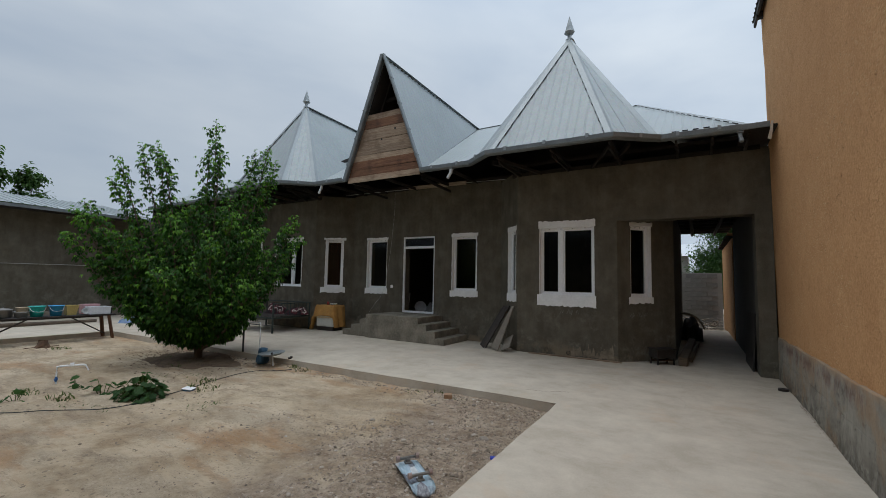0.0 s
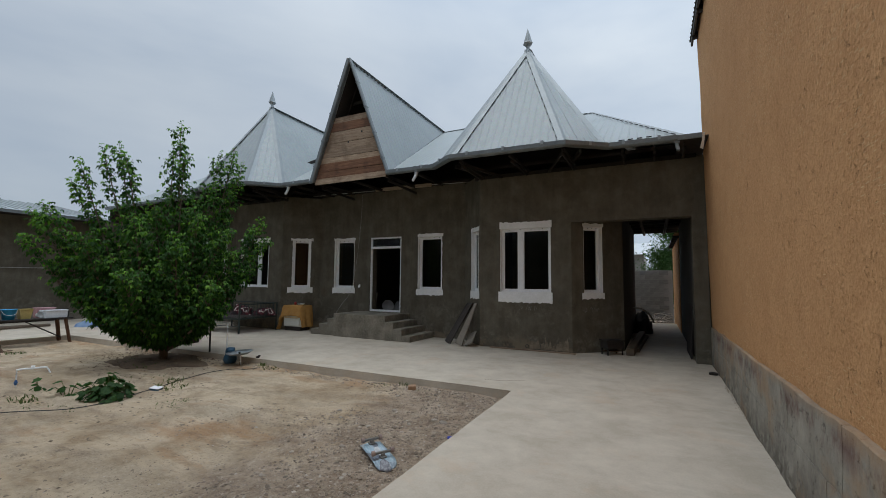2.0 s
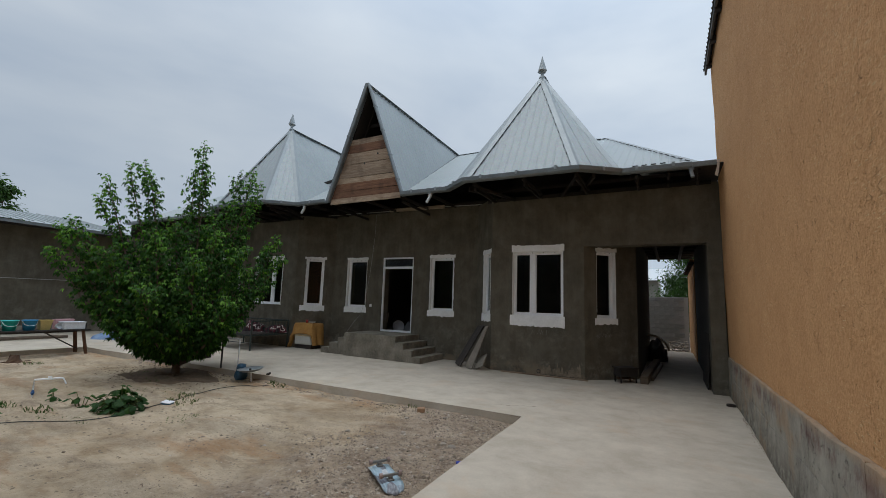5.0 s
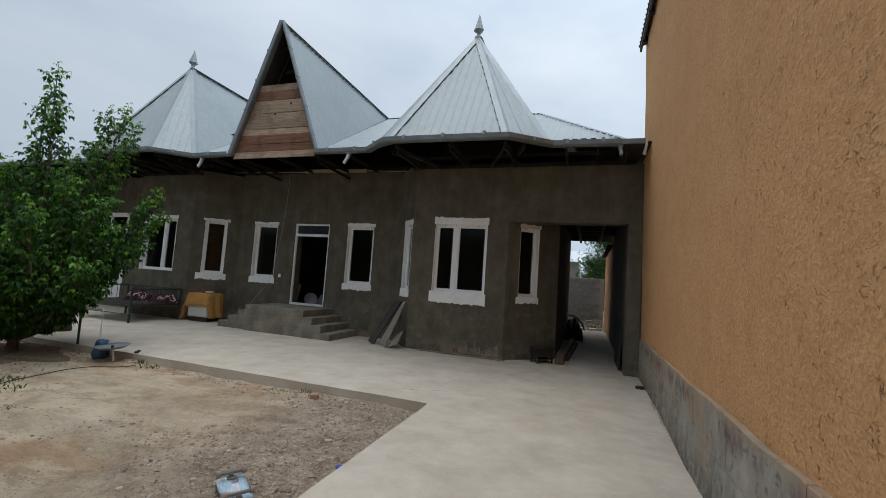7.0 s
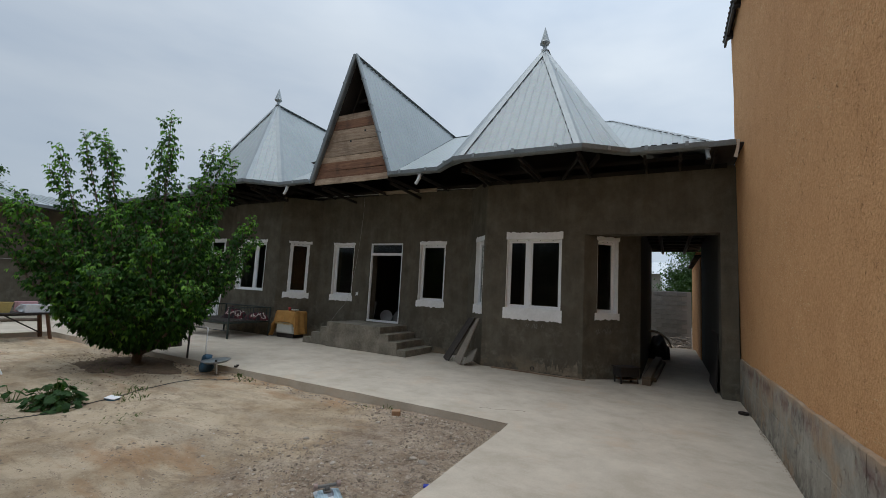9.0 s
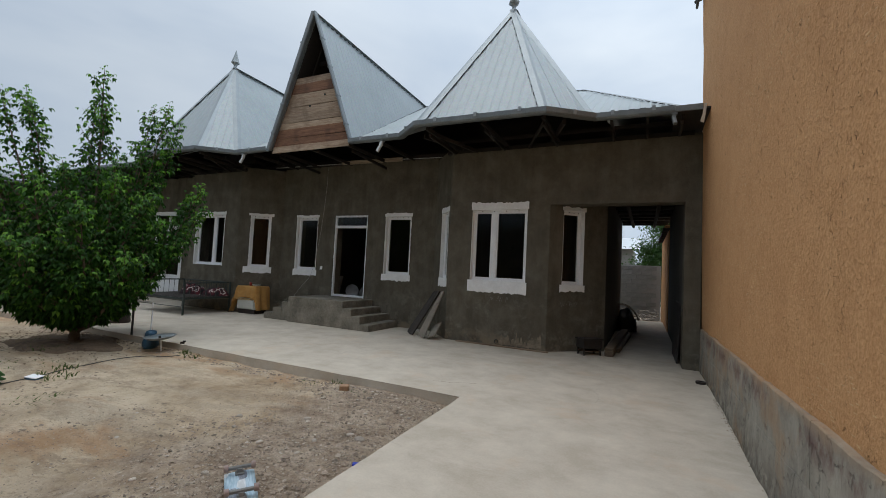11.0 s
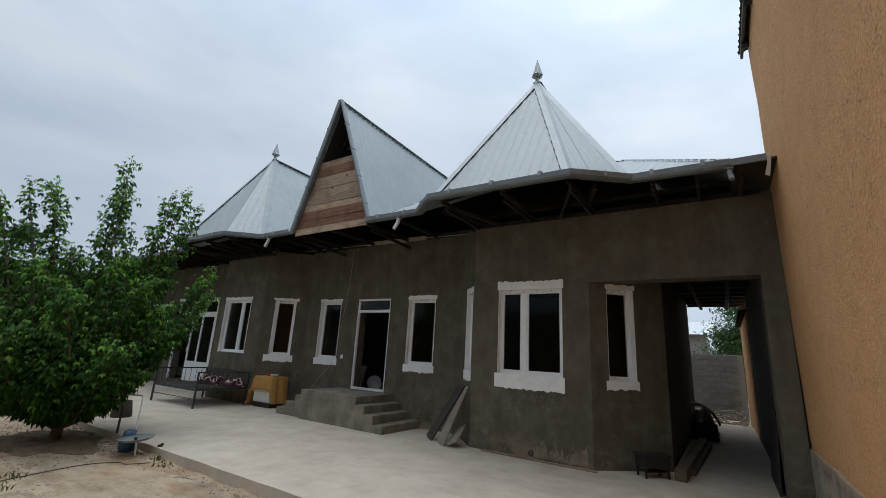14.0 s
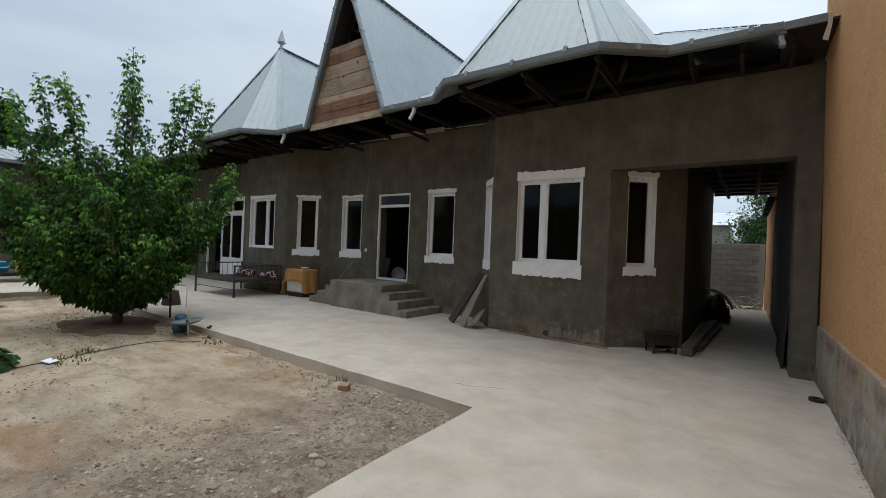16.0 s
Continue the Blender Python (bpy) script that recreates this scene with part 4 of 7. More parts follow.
def rib_shade_bars(a, b, inward, lift, step=0.2, ln=0.11):
    """Black bars for the shade in open rib ends beside hip or ridge flashing."""
    a, b, inward = Vector(a), Vector(b), Vector(inward)
    L = (b - a).length
    bm = bmesh.new()
    k = 0.18
    while k < L - 0.2:
        p = a.lerp(b, k / L) + inward + Vector((0, 0, lift))
        q = a.lerp(b, (k + ln) / L) + inward + Vector((0, 0, lift))
        beam(bm, p, q, 0.024, 0.016)
        k += step
    part("rib_shade_bar", bm, CABLE, roof)


for cx, px, ay, az in ((CR, -2.66, 10.5, 7.89), (CL, -12.14, 10.3, 7.95)):
    apex = (px, ay, az)
    ez = EZR if cx == CR else EZ
    rib_shade_bars((cx - 1.27, 8.4, ez + 0.02), apex, (0.1, -0.02, 0.0), 0.0, 0.32, 0.17)
    rib_shade_bars((cx + 1.27, 8.4, ez - 0.02), apex, (-0.1, -0.02, 0.0), 0.0, 0.3, 0.1)
    rib_shade_bars((cx + 2.03, EY, ez), apex, (-0.1, -0.04, 0.0), 0.01, 0.55, 0.3)
    rib_shade_bars(apex, (cx, RY, RZ), (0.09, 0, 0), -0.07, 0.18, 0.09)
rib_shade_bars(ga, gb, (0.07, 0, 0), -0.1, 0.18, 0.09)
for dy, x1 in ((0.33, HX - 0.35), (3.3, HX - 1.55)):
    z = EZR + LOW * dy + 0.015
    rib_shade_bars((CR + 2.1 - 0.12 * dy, EY + dy, z), (x1, EY + dy, z), (0, 0, 0), 0.0, 0.18, 0.1)
rib_shade_bars((HX, EY, EZR), (*HR, HRZ), (-0.11, -0.02, 0.0), 0.03, 0.34, 0.18)
rib_shade_bars((*HR, HRZ), (CR, HR[1], HRZ), (0, -0.1, 0), -0.02, 0.2, 0.11)
rib_shade_bars((CG + 2.75, EY + 2.1, EZ + SLOPE * 2.1), (CR - 1.5, EY + 2.1, EZ + SLOPE * 2.1), (0, 0, 0), -0.01, 0.18, 0.09)
rib_shade_bars((CG + 1.8, EY, EZ - 0.03), (CR - 2.1, EY, EZ - 0.03), (0, 0.25, 0), 0.15, 0.18, 0.09)

# gable: horizontal pine boards between the rakes, dark opening above them
gable = thing("gable_boarding", "weathered pine boards closing the lower half of the steep gable", "gable", kind="structure")
def half_at(z):
    return 1.33 * (8.02 - z) / (8.02 - EZ + 0.03) - 0.06


zb, widths = 4.47, [0.17, 0.2, 0.24, 0.16, 0.21, 0.2, 0.19, 0.15, 0.25, 0.17]
for k, hgt in enumerate(widths):
    z1 = zb + hgt - 0.006
    a, b = (1.27 if zb < 4.6 else half_at(zb)), half_at(z1)
    tilt = 0.006 * (-1) ** k
    bm = prism(bmesh.new(), [(-a, zb), (a, zb + tilt), (b, z1 + tilt), (-b, z1)], 0.0, 0.025, STAND)
    part("plank", bm, BOARD_RED if k in (1, 2, 8) else BOARD, gable, m=Matrix.Translation((CG, 9.07 + 0.004 * (k % 2), 0)))
    zb += hgt
for x, z in ((-0.05, 5.62), (0.42, 5.86)):
    part("knot_hole", rod(bmesh.new(), (CG + x, 9.062, z), (CG + x, 9.08, z), 0.028, n=10), CABLE, gable)
# gutter-like rake trims
for sgn in (-1, 1):
    a, b = Vector((CG + sgn * 1.36, 9.03, EZ - 0.05)), Vector((CG + sgn * 0.01, 8.97, 8.05))
    w = 0.13 if sgn < 0 else 0.07
    part("rake_trim", beam(bmesh.new(), a, b, 0.12, w, 0.02), GUTTER, roof)
    for f in (0.12, 0.33, 0.55, 0.77):
        p = a.lerp(b, f)
        part("clip", beam(bmesh.new(), p, p + (b - a).normalized() * 0.05, 0.135, w + 0.02, 0.01), GUTTER, roof)
# added dark boards under the gable sheets stand for the unlit attic
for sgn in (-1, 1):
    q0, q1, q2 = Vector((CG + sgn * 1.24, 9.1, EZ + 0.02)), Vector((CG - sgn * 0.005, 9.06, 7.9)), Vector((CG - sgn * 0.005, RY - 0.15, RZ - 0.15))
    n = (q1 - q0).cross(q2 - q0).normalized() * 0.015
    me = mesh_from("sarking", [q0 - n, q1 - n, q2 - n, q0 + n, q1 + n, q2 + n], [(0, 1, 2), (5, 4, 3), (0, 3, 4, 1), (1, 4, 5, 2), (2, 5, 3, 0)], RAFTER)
    part("sarking", me, RAFTER, gable, "added boards under the roof sheet, near black for the attic's shade")
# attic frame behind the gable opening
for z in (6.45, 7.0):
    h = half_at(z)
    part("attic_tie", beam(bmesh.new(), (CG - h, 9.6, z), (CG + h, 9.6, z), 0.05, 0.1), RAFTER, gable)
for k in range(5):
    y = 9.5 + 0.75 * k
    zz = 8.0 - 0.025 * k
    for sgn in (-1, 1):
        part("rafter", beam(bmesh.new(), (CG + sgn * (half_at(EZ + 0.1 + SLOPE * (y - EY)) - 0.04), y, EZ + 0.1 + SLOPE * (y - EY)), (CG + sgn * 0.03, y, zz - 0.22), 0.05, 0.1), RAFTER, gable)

# eave gutter, swept round the eave line
def gutter(name, pts, label):
    g = thing(name, label, "gutter", kind="structure")
    prof = [(0.0, 0.03), (0.005, -0.045), (0.03, -0.07), (0.11, -0.07), (0.135, -0.045), (0.14, 0.035), (0.15, 0.035), (0.146, -0.05), (0.115, -0.08), (0.025, -0.08), (-0.005, -0.05), (-0.01, 0.03)]
    P = [Vector(p) for p in pts]
    verts, faces, n = [], [], len(prof)
    for i, p in enumerate(P):
        dirs = []
        if i:
            dirs.append((P[i] - P[i - 1]).normalized())
        if i < len(P) - 1:
            dirs.append((P[i + 1] - P[i]).normalized())
        nrm = [Vector((d.y, -d.x, 0)).normalized() for d in dirs]
        mit = sum(nrm, Vector()).normalized()
        k = 1 / max(0.3, mit.dot(nrm[0]))
        for o, z in prof:
            verts.append(p + mit * (o * k) + Vector((0, 0, z)))
    for i in range(len(P) - 1):
        for j in range(n):
            q = (j + 1) % n
            faces.append((i * n + j, i * n + q, (i + 1) * n + q, (i + 1) * n + j))
    faces += [tuple(range(n)), tuple(range((len(P) - 1) * n, len(P) * n))[::-1]]
    part("gutter_channel", mesh_from("gutter_channel", verts, faces, GUTTER), GUTTER, g)
    for i in range(len(P) - 1):
        d = P[i + 1] - P[i]
        L = d.length
        m = Matrix.Translation(P[i]) @ Matrix.Rotation(math.atan2(d.y, d.x), 4, "Z")
        cnt = max(1, round(L / 0.85))
        for k in range(cnt):
            x = L * (k + 0.5) / cnt
            bm = boxes(((x - 0.028, -0.166, -0.03), (x + 0.028, -0.153, 0.05)), ((x - 0.028, -0.152, 0.037), (x + 0.028, 0.02, 0.05)))
            part("strap", bm, CAP, g, m=m)
    return g


gutter("gutter_1", [(CG + 1.36, 9.06, EZ - 0.035), (CR - 2.03, EY, EZ - 0.04), (CR - 1.27, 8.4, EZR - 0.01), (CR + 1.27, 8.4, EZR - 0.04), (CR + 2.03, EY, EZR - 0.01), (0.72, EY, EZR - 0.03)], "dull zinc box gutter along the eave and round the turret")
gutter("gutter_2", [(-20.2, EY, EZ - 0.02), (CL - 2.03, EY, EZ), (CL - 1.27, 8.4, EZ), (CL + 1.27, 8.4, EZ), (CL + 2.03, EY, EZ), (CG - 1.36, 9.06, EZ)], "dull zinc box gutter along the eave and round the turret")


tagged(new("end_board", finish(box(bmesh.new(), (0.722, 8.93, EZR - 0.1), (1.12, 8.96, EZR - 0.0), 0.004), "end_board", GUTTER)), "weathered grey board closing the eave beside the clay wall", "board", kind="structure")


def spout(m, material=BRIGHT_TIN, label="short bent tin spout hanging under the gutter"):
    s = thing("gutter_spout", label, "spout", m, "gutter spouts")
    bm = bmesh.new()
    beam(bm, (0, 0, 0), (-0.02, 0.0, -0.12), 0.07, 0.07, 0.01)
    beam(bm, (-0.015, 0, -0.1), (-0.1, -0.02, -0.25), 0.065, 0.065, 0.01)
    part("spout_pipe", bm, material, s)
    part("collar", boxes(((-0.055, -0.055, -0.02), (0.055, 0.055, 0.01))), GUTTER, s)
    return s


sp1 = spout(Matrix.Translation((-5.2, 8.99, EZ - 0.12)))
copy_thing(sp1, Matrix.Translation((-9.75, 8.99, EZ - 0.085)))
spout(Matrix.Translation((0.7, 8.99, EZR - 0.12)) @ Matrix.Rotation(1.57, 4, "Z") @ Matrix.Diagonal((0.9, 0.9, 0.8, 1)), GUTTER, "short grey tin spout hanging under the gutter")
# added dark sheet hides a lit gap beside the clay wall
tagged(new("soffit_end", finish(boxes(((0.73, 8.97, EZR - 0.08), (1.235, 16.0, EZR - 0.05))), "soffit_end", RAFTER)), "added dark sheet closing the lit gap between the eave and the clay wall", "soffit", kind="structure")
# torn white tin strip at the gutter's end
ts = thing("tin_strip", "crumpled white tin strip hanging at the gutter's end", "tin strip", Matrix.Translation((1.13, 8.93, EZR - 0.09)) @ Matrix.Diagonal((0.65, 0.7, 0.85, 1)))
part("strip", mesh_from("strip", [(0, 0, 0.1), (0.06, 0.02, 0.1), (-0.02, 0, -0.06), (0.045, 0.03, -0.07), (-0.085, -0.02, -0.26), (0.0, 0.02, -0.28),
                                  (0, 0.006, 0.1), (0.06, 0.026, 0.1), (-0.02, 0.006, -0.06), (0.045, 0.036, -0.07), (-0.085, -0.014, -0.26), (0.0, 0.026, -0.28)],
                         [(0, 1, 3, 2), (2, 3, 5, 4), (7, 6, 8, 9), (9, 8, 10, 11), (0, 6, 7, 1), (4, 5, 11, 10), (0, 2, 8, 6), (2, 4, 10, 8), (1, 7, 9, 3), (3, 9, 11, 5)], BRIGHT_TIN), BRIGHT_TIN, ts)

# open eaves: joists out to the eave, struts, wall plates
eaves = thing("eave_timbers", "sawn joists and struts under the open eaves, near black for shade", "eave timbers", kind="structure")
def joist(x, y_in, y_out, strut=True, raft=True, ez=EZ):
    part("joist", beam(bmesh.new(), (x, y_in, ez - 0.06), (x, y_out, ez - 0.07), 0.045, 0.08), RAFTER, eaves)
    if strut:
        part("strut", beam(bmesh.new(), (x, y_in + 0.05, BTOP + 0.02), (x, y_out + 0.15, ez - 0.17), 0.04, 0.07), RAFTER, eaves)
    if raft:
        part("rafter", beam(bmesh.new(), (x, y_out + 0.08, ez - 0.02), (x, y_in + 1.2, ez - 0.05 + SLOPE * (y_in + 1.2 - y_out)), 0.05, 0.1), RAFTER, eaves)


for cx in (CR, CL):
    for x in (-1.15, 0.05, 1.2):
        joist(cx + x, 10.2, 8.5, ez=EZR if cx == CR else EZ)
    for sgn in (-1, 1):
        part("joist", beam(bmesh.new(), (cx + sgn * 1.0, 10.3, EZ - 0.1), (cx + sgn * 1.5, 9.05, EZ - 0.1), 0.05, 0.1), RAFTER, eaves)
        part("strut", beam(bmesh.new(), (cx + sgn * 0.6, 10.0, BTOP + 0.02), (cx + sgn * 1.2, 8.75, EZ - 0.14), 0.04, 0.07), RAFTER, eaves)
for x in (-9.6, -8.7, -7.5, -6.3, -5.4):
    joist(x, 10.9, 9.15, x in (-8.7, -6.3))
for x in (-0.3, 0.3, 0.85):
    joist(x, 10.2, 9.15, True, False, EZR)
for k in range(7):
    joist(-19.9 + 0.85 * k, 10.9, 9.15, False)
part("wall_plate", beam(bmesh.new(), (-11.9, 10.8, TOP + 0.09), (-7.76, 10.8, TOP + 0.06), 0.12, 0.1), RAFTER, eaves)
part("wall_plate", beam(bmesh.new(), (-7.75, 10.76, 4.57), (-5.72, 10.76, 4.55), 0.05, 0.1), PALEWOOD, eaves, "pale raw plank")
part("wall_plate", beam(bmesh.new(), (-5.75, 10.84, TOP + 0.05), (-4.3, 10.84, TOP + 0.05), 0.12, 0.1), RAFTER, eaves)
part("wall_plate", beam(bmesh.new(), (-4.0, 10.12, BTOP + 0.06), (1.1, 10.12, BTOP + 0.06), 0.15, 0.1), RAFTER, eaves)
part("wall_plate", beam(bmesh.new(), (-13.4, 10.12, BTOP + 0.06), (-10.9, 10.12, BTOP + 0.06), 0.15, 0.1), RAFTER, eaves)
# attic floor, near black for the shade up there
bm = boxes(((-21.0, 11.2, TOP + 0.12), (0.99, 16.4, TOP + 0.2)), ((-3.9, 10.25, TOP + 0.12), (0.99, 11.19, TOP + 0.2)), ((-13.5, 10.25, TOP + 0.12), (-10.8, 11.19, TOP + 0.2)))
tagged(new("ceiling_attic", finish(bm, "ceiling_attic", RAFTER)), "attic floor boards, near black for the attic's shade", "ceiling", kind="structure")
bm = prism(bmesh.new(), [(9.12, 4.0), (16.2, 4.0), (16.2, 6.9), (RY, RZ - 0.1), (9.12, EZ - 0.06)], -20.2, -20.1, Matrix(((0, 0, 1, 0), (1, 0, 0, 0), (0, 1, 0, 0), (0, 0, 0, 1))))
tagged(new("wall_roof_end", finish(bm, "wall_roof_end", RAFTER)), "added boarding closing the roof's far end, near black for shade", "wall", kind="structure")
# added back to the attic, so that no sky shows through the open eaves
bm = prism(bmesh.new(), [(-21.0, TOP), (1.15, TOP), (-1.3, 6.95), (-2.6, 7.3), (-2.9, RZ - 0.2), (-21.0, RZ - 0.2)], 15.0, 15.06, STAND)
tagged(new("wall_attic", finish(bm, "wall_attic", RAFTER)), "added dark sheet inside the attic blocking the sky", "wall", kind="structure")

# added dark boards stand for the shade behind the bay eaves
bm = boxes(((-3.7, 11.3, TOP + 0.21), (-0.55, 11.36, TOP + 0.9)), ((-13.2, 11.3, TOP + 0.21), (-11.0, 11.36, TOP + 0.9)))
tagged(new("wall_attic_front", finish(bm, "wall_attic_front", RAFTER)), "added dark boards standing for the shade behind the bay eaves", "wall", kind="structure")

# passage roof of ribbed sheets on poles
prf = thing("passage_roof", "rough sheet roof on poles over the passage", "roof", kind="structure")
# dark sheet and poles, instead of zinc, carry the passage's shade
corrugated("roof_sheet", [(-0.5, 10.4, 3.55), (1.1, 10.4, 3.55), (1.1, 19.2, 3.75), (-0.5, 19.2, 3.75)], SLATEROOF, prf)
for k in range(9):
    y = 10.8 + 0.95 * k
    part("purlin", rod(bmesh.new(), (-0.48, y, 3.47 + 0.024 * k), (1.05, y, 3.47 + 0.024 * k), 0.045), RAFTER, prf)
for x in (-0.1, 0.6):
    part("pole", rod(bmesh.new(), (x, 10.4, 3.38), (x, 18.5, 3.58), 0.05), RAFTER, prf)

# ---- clay wall of the neighbouring building ----
def cob_wall():
    ys = list(np.arange(-14.0, 10.15, 0.3)) + [10.15]
    zs = list(np.arange(0.3, 7.2, 0.3)) + [7.2]
    nv = []
    for y in ys:
        for z in zs:
            bulge = 0.02 * noise.noise((3.0, y * 0.35, z * 0.4)) + 0.01 * noise.noise((7.0, y * 1.6, z * 1.6))
            nv.append((1.268 + bulge - 0.01 * (z - 0.8), y, z))
    m = len(zs)
    nf = [(i * m + j, i * m + j + 1, (i + 1) * m + j + 1, (i + 1) * m + j) for i in range(len(ys) - 1) for j in range(m - 1)]
    k = len(nv)
    nv += [(2.2, ys[0], zs[0]), (2.2, ys[-1], zs[0]), (2.2, ys[-1], zs[-1]), (2.2, ys[0], zs[-1])]
    last = (len(ys) - 1) * m
    nf += [tuple([last + j for j in range(m)] + [k + 2, k + 1]), tuple([j for j in range(m)][::-1] + [k, k + 3]),
           tuple([i * m + m - 1 for i in range(len(ys))][::-1] + [k + 3, k + 2])[::-1], (k, k + 1, k + 2, k + 3)]
    return tagged(new("wall_clay", mesh_from("wall_clay", nv, nf, COB, True)), "tall orange-brown clay wall with straw and shrinkage cracks", "wall", kind="structure")


cob_wall()
plinth = thing("clay_wall_plinth", "weathered grey concrete footing of the clay wall", "plinth", kind="structure")
def plinth_top(y):
    return 0.76 + (10.0 - y) * 0.008


rows = [(-14.0, -11.5), (-11.5, -9.2), (-9.2, -6.9), (-6.9, -4.6), (-4.6, -2.4), (-2.4, -0.3), (-0.3, 1.5), (1.5, 3.35), (3.35, 4.55), (4.55, 6.0), (6.0, 7.4), (7.4, 8.8), (8.8, 9.97)]
for k, (a, b) in enumerate(rows):
    for lo, hi in ((-0.05, 0.4), (0.4, None)):
        sh = 0.25 if hi is None and k else 0.0
        y0, y1 = a + 0.004 - sh, b - 0.004 - (0.25 if hi is None and k < len(rows) - 1 else 0)
        n = max(4, int((y1 - y0) / 0.08))
        vs, fs = [], []
        for i in range(n + 1):
            y = y0 + (y1 - y0) * i / n
            top = (plinth_top(y) + 0.025 * noise.noise((y * 1.5, 2.0, 0)) + 0.012 * noise.noise((y * 7, 3.0, 0))) if hi is None else hi - 0.002
            bt = lo if hi is not None else lo + 0.002
            wob = 0.02 * noise.noise((y * 2.3, 4.0, k * 0.7)) + 0.01 * noise.noise((y * 9, 1.0, 2.0))
            top, bt = (top, bt + wob) if hi is None else (top + wob, bt)
            for z, x in ((bt, 0.002), (bt + (top - bt) * 0.33, 0.0), (bt + (top - bt) * 0.7, 0.0), (top - 0.008, 0.003), (top, 0.012), (top, 0.2), (bt, 0.2)):
                vs.append((1.236 + x - 0.05 * max(0.0, min(1.0, (7.6 - y) / 2.0)) * (1 - 0.7 * max(0.0, z)) + 0.014 * noise.noise((y * 1.3, z * 2.5, 5.0)) + 0.012 * noise.noise((y * 6, z * 7, 9.0)) + (0.003 if hi is None else 0), y, z))
        for i in range(n):
            for j in range(7):
                q = (j + 1) % 7
                fs.append((i * 7 + j, (i + 1) * 7 + j, (i + 1) * 7 + q, i * 7 + q))
        fs += [tuple(range(7)), tuple(range(n * 7, n * 7 + 7))[::-1]]
        part("block", mesh_from("block", vs, fs, PLINTH), PLINTH, plinth)
# its eave far above
nr = thing("clay_house_roof", "dark sheet roof edge above the clay wall", "roof", kind="structure")
corrugated("roof_sheet", [(1.08, -14, 7.06), (1.08, 10.35, 7.06), (4.0, 10.35, 8.3), (4.0, -14, 8.3)], SLATEROOF, nr, 0.16, 0.03)
part("fascia", boxes(((1.1, -14, 6.95), (1.14, 10.33, 7.06))), SLATEROOF, nr)
for k in range(24):
    y = 9.9 - k
    part("rafter_end", boxes(((1.1, y - 0.05, 6.9), (1.6, y + 0.05, 7.02))), RAFTER, nr)
wall("wall_clay_end", (2.2, 10.14), (9.0, 10.14), -0.1, 7.2, 0.3, material=COB, label="end wall of the clay building")
# lower yellow clay wall beyond the passage
wall("wall_clay_low", (0.98, 21.6), (0.98, 16.05), -0.1, 3.2, 0.4, material=COB, label="low yellow clay wall behind the passage")
cp = thing("clay_wall_coping", "row of reed and pole ends capping the low clay wall", "coping", kind="structure")
for k in range(14):
    y = 16.3 + 0.38 * k
    part("pole_end", rod(bmesh.new(), (0.82, y, 3.24 + 0.02 * (k % 2)), (1.4, y, 3.26), 0.05), RAFTER, cp)
part("capping", boxes(((0.86, 16.06, 3.31), (1.42, 21.6, 3.37)), bevel=0.02), COB, cp)

wall("wall_corner_infill", (2.19, 10.2), (1.0, 10.2), -0.1, 4.4, 0.12, label="plaster infill between the house and the clay wall")

# ---- left wing ----
wall("wall_wing", (-21.0, -14.0), (-21.0, 11.2), -0.1, 4.1, 0.35, label="long dark plastered wall of the side wing")
wing = thing("wing_roof", "low ribbed zinc roof of the side wing", "roof", kind="structure")
corrugated("roof_sheet", [(-19.8, -14, 4.05), (-19.8, 9.0, 4.05), (-24.5, 9.1, 4.95), (-24.5, -14, 4.95)], ZINC, wing, 0.3, 0.035)
part("fascia", boxes(((-19.87, -14, 3.92), (-19.83, 9.0, 4.03))), GUTTER, wing)
part("soffit_board", boxes(((-20.98, -14, 3.96), (-19.9, 9.0, 3.99))), RAFTER, wing)
part("wing_line", tube_mesh("wing_line", [(-20.93, -6, 2.05), (-20.93, 2, 2.0), (-20.93, 7, 2.02), (-20.93, 10.5, 2.08)], 0.012, PALECABLE), PALECABLE, wing, "pale cable along the wall")
wall("wall_yard_back", (1.6, -14.0), (-21.4, -14.0), -0.1, 5.3, 0.3, label="plain plastered yard wall")

wall("wall_end_room", (-21.0, 16.2), (-21.0, WY + 0.02), -0.1, TOP, 0.3, label="end wall of the house")

# ---- entrance steps ----
def steps():
    s = thing("entrance_steps", "rough cast concrete landing with steps down both sides", "steps", kind="structure")
    def slabby(name, a, b):
        bm = box(bmesh.new(), a, b, 0.014, 2)
        for v in bm.verts:
            v.co += Vector((noise.noise(v.co * 3.1), noise.noise(v.co * 3.7 + Vector((4, 0, 0))), noise.noise(v.co * 2.9 + Vector((0, 7, 0))))) * 0.01
        return part(name, bm, SLATE, s)
    slabby("landing", (-8.34, 9.58, -0.05), (-6.5, 10.868, 0.67))
    for k in range(3):
        top = 0.67 - 0.168 * (k + 1)
        slabby("step", (-6.498 + 0.28 * k, 9.56, -0.05), (-6.5 + 0.28 * (k + 1) + 0.002, 10.866, top))
        slabby("step", (-8.342 - 0.33 * (k + 1), 9.68, -0.05), (-8.342 - 0.33 * k - 0.002, 10.866, top))
    return s


steps()


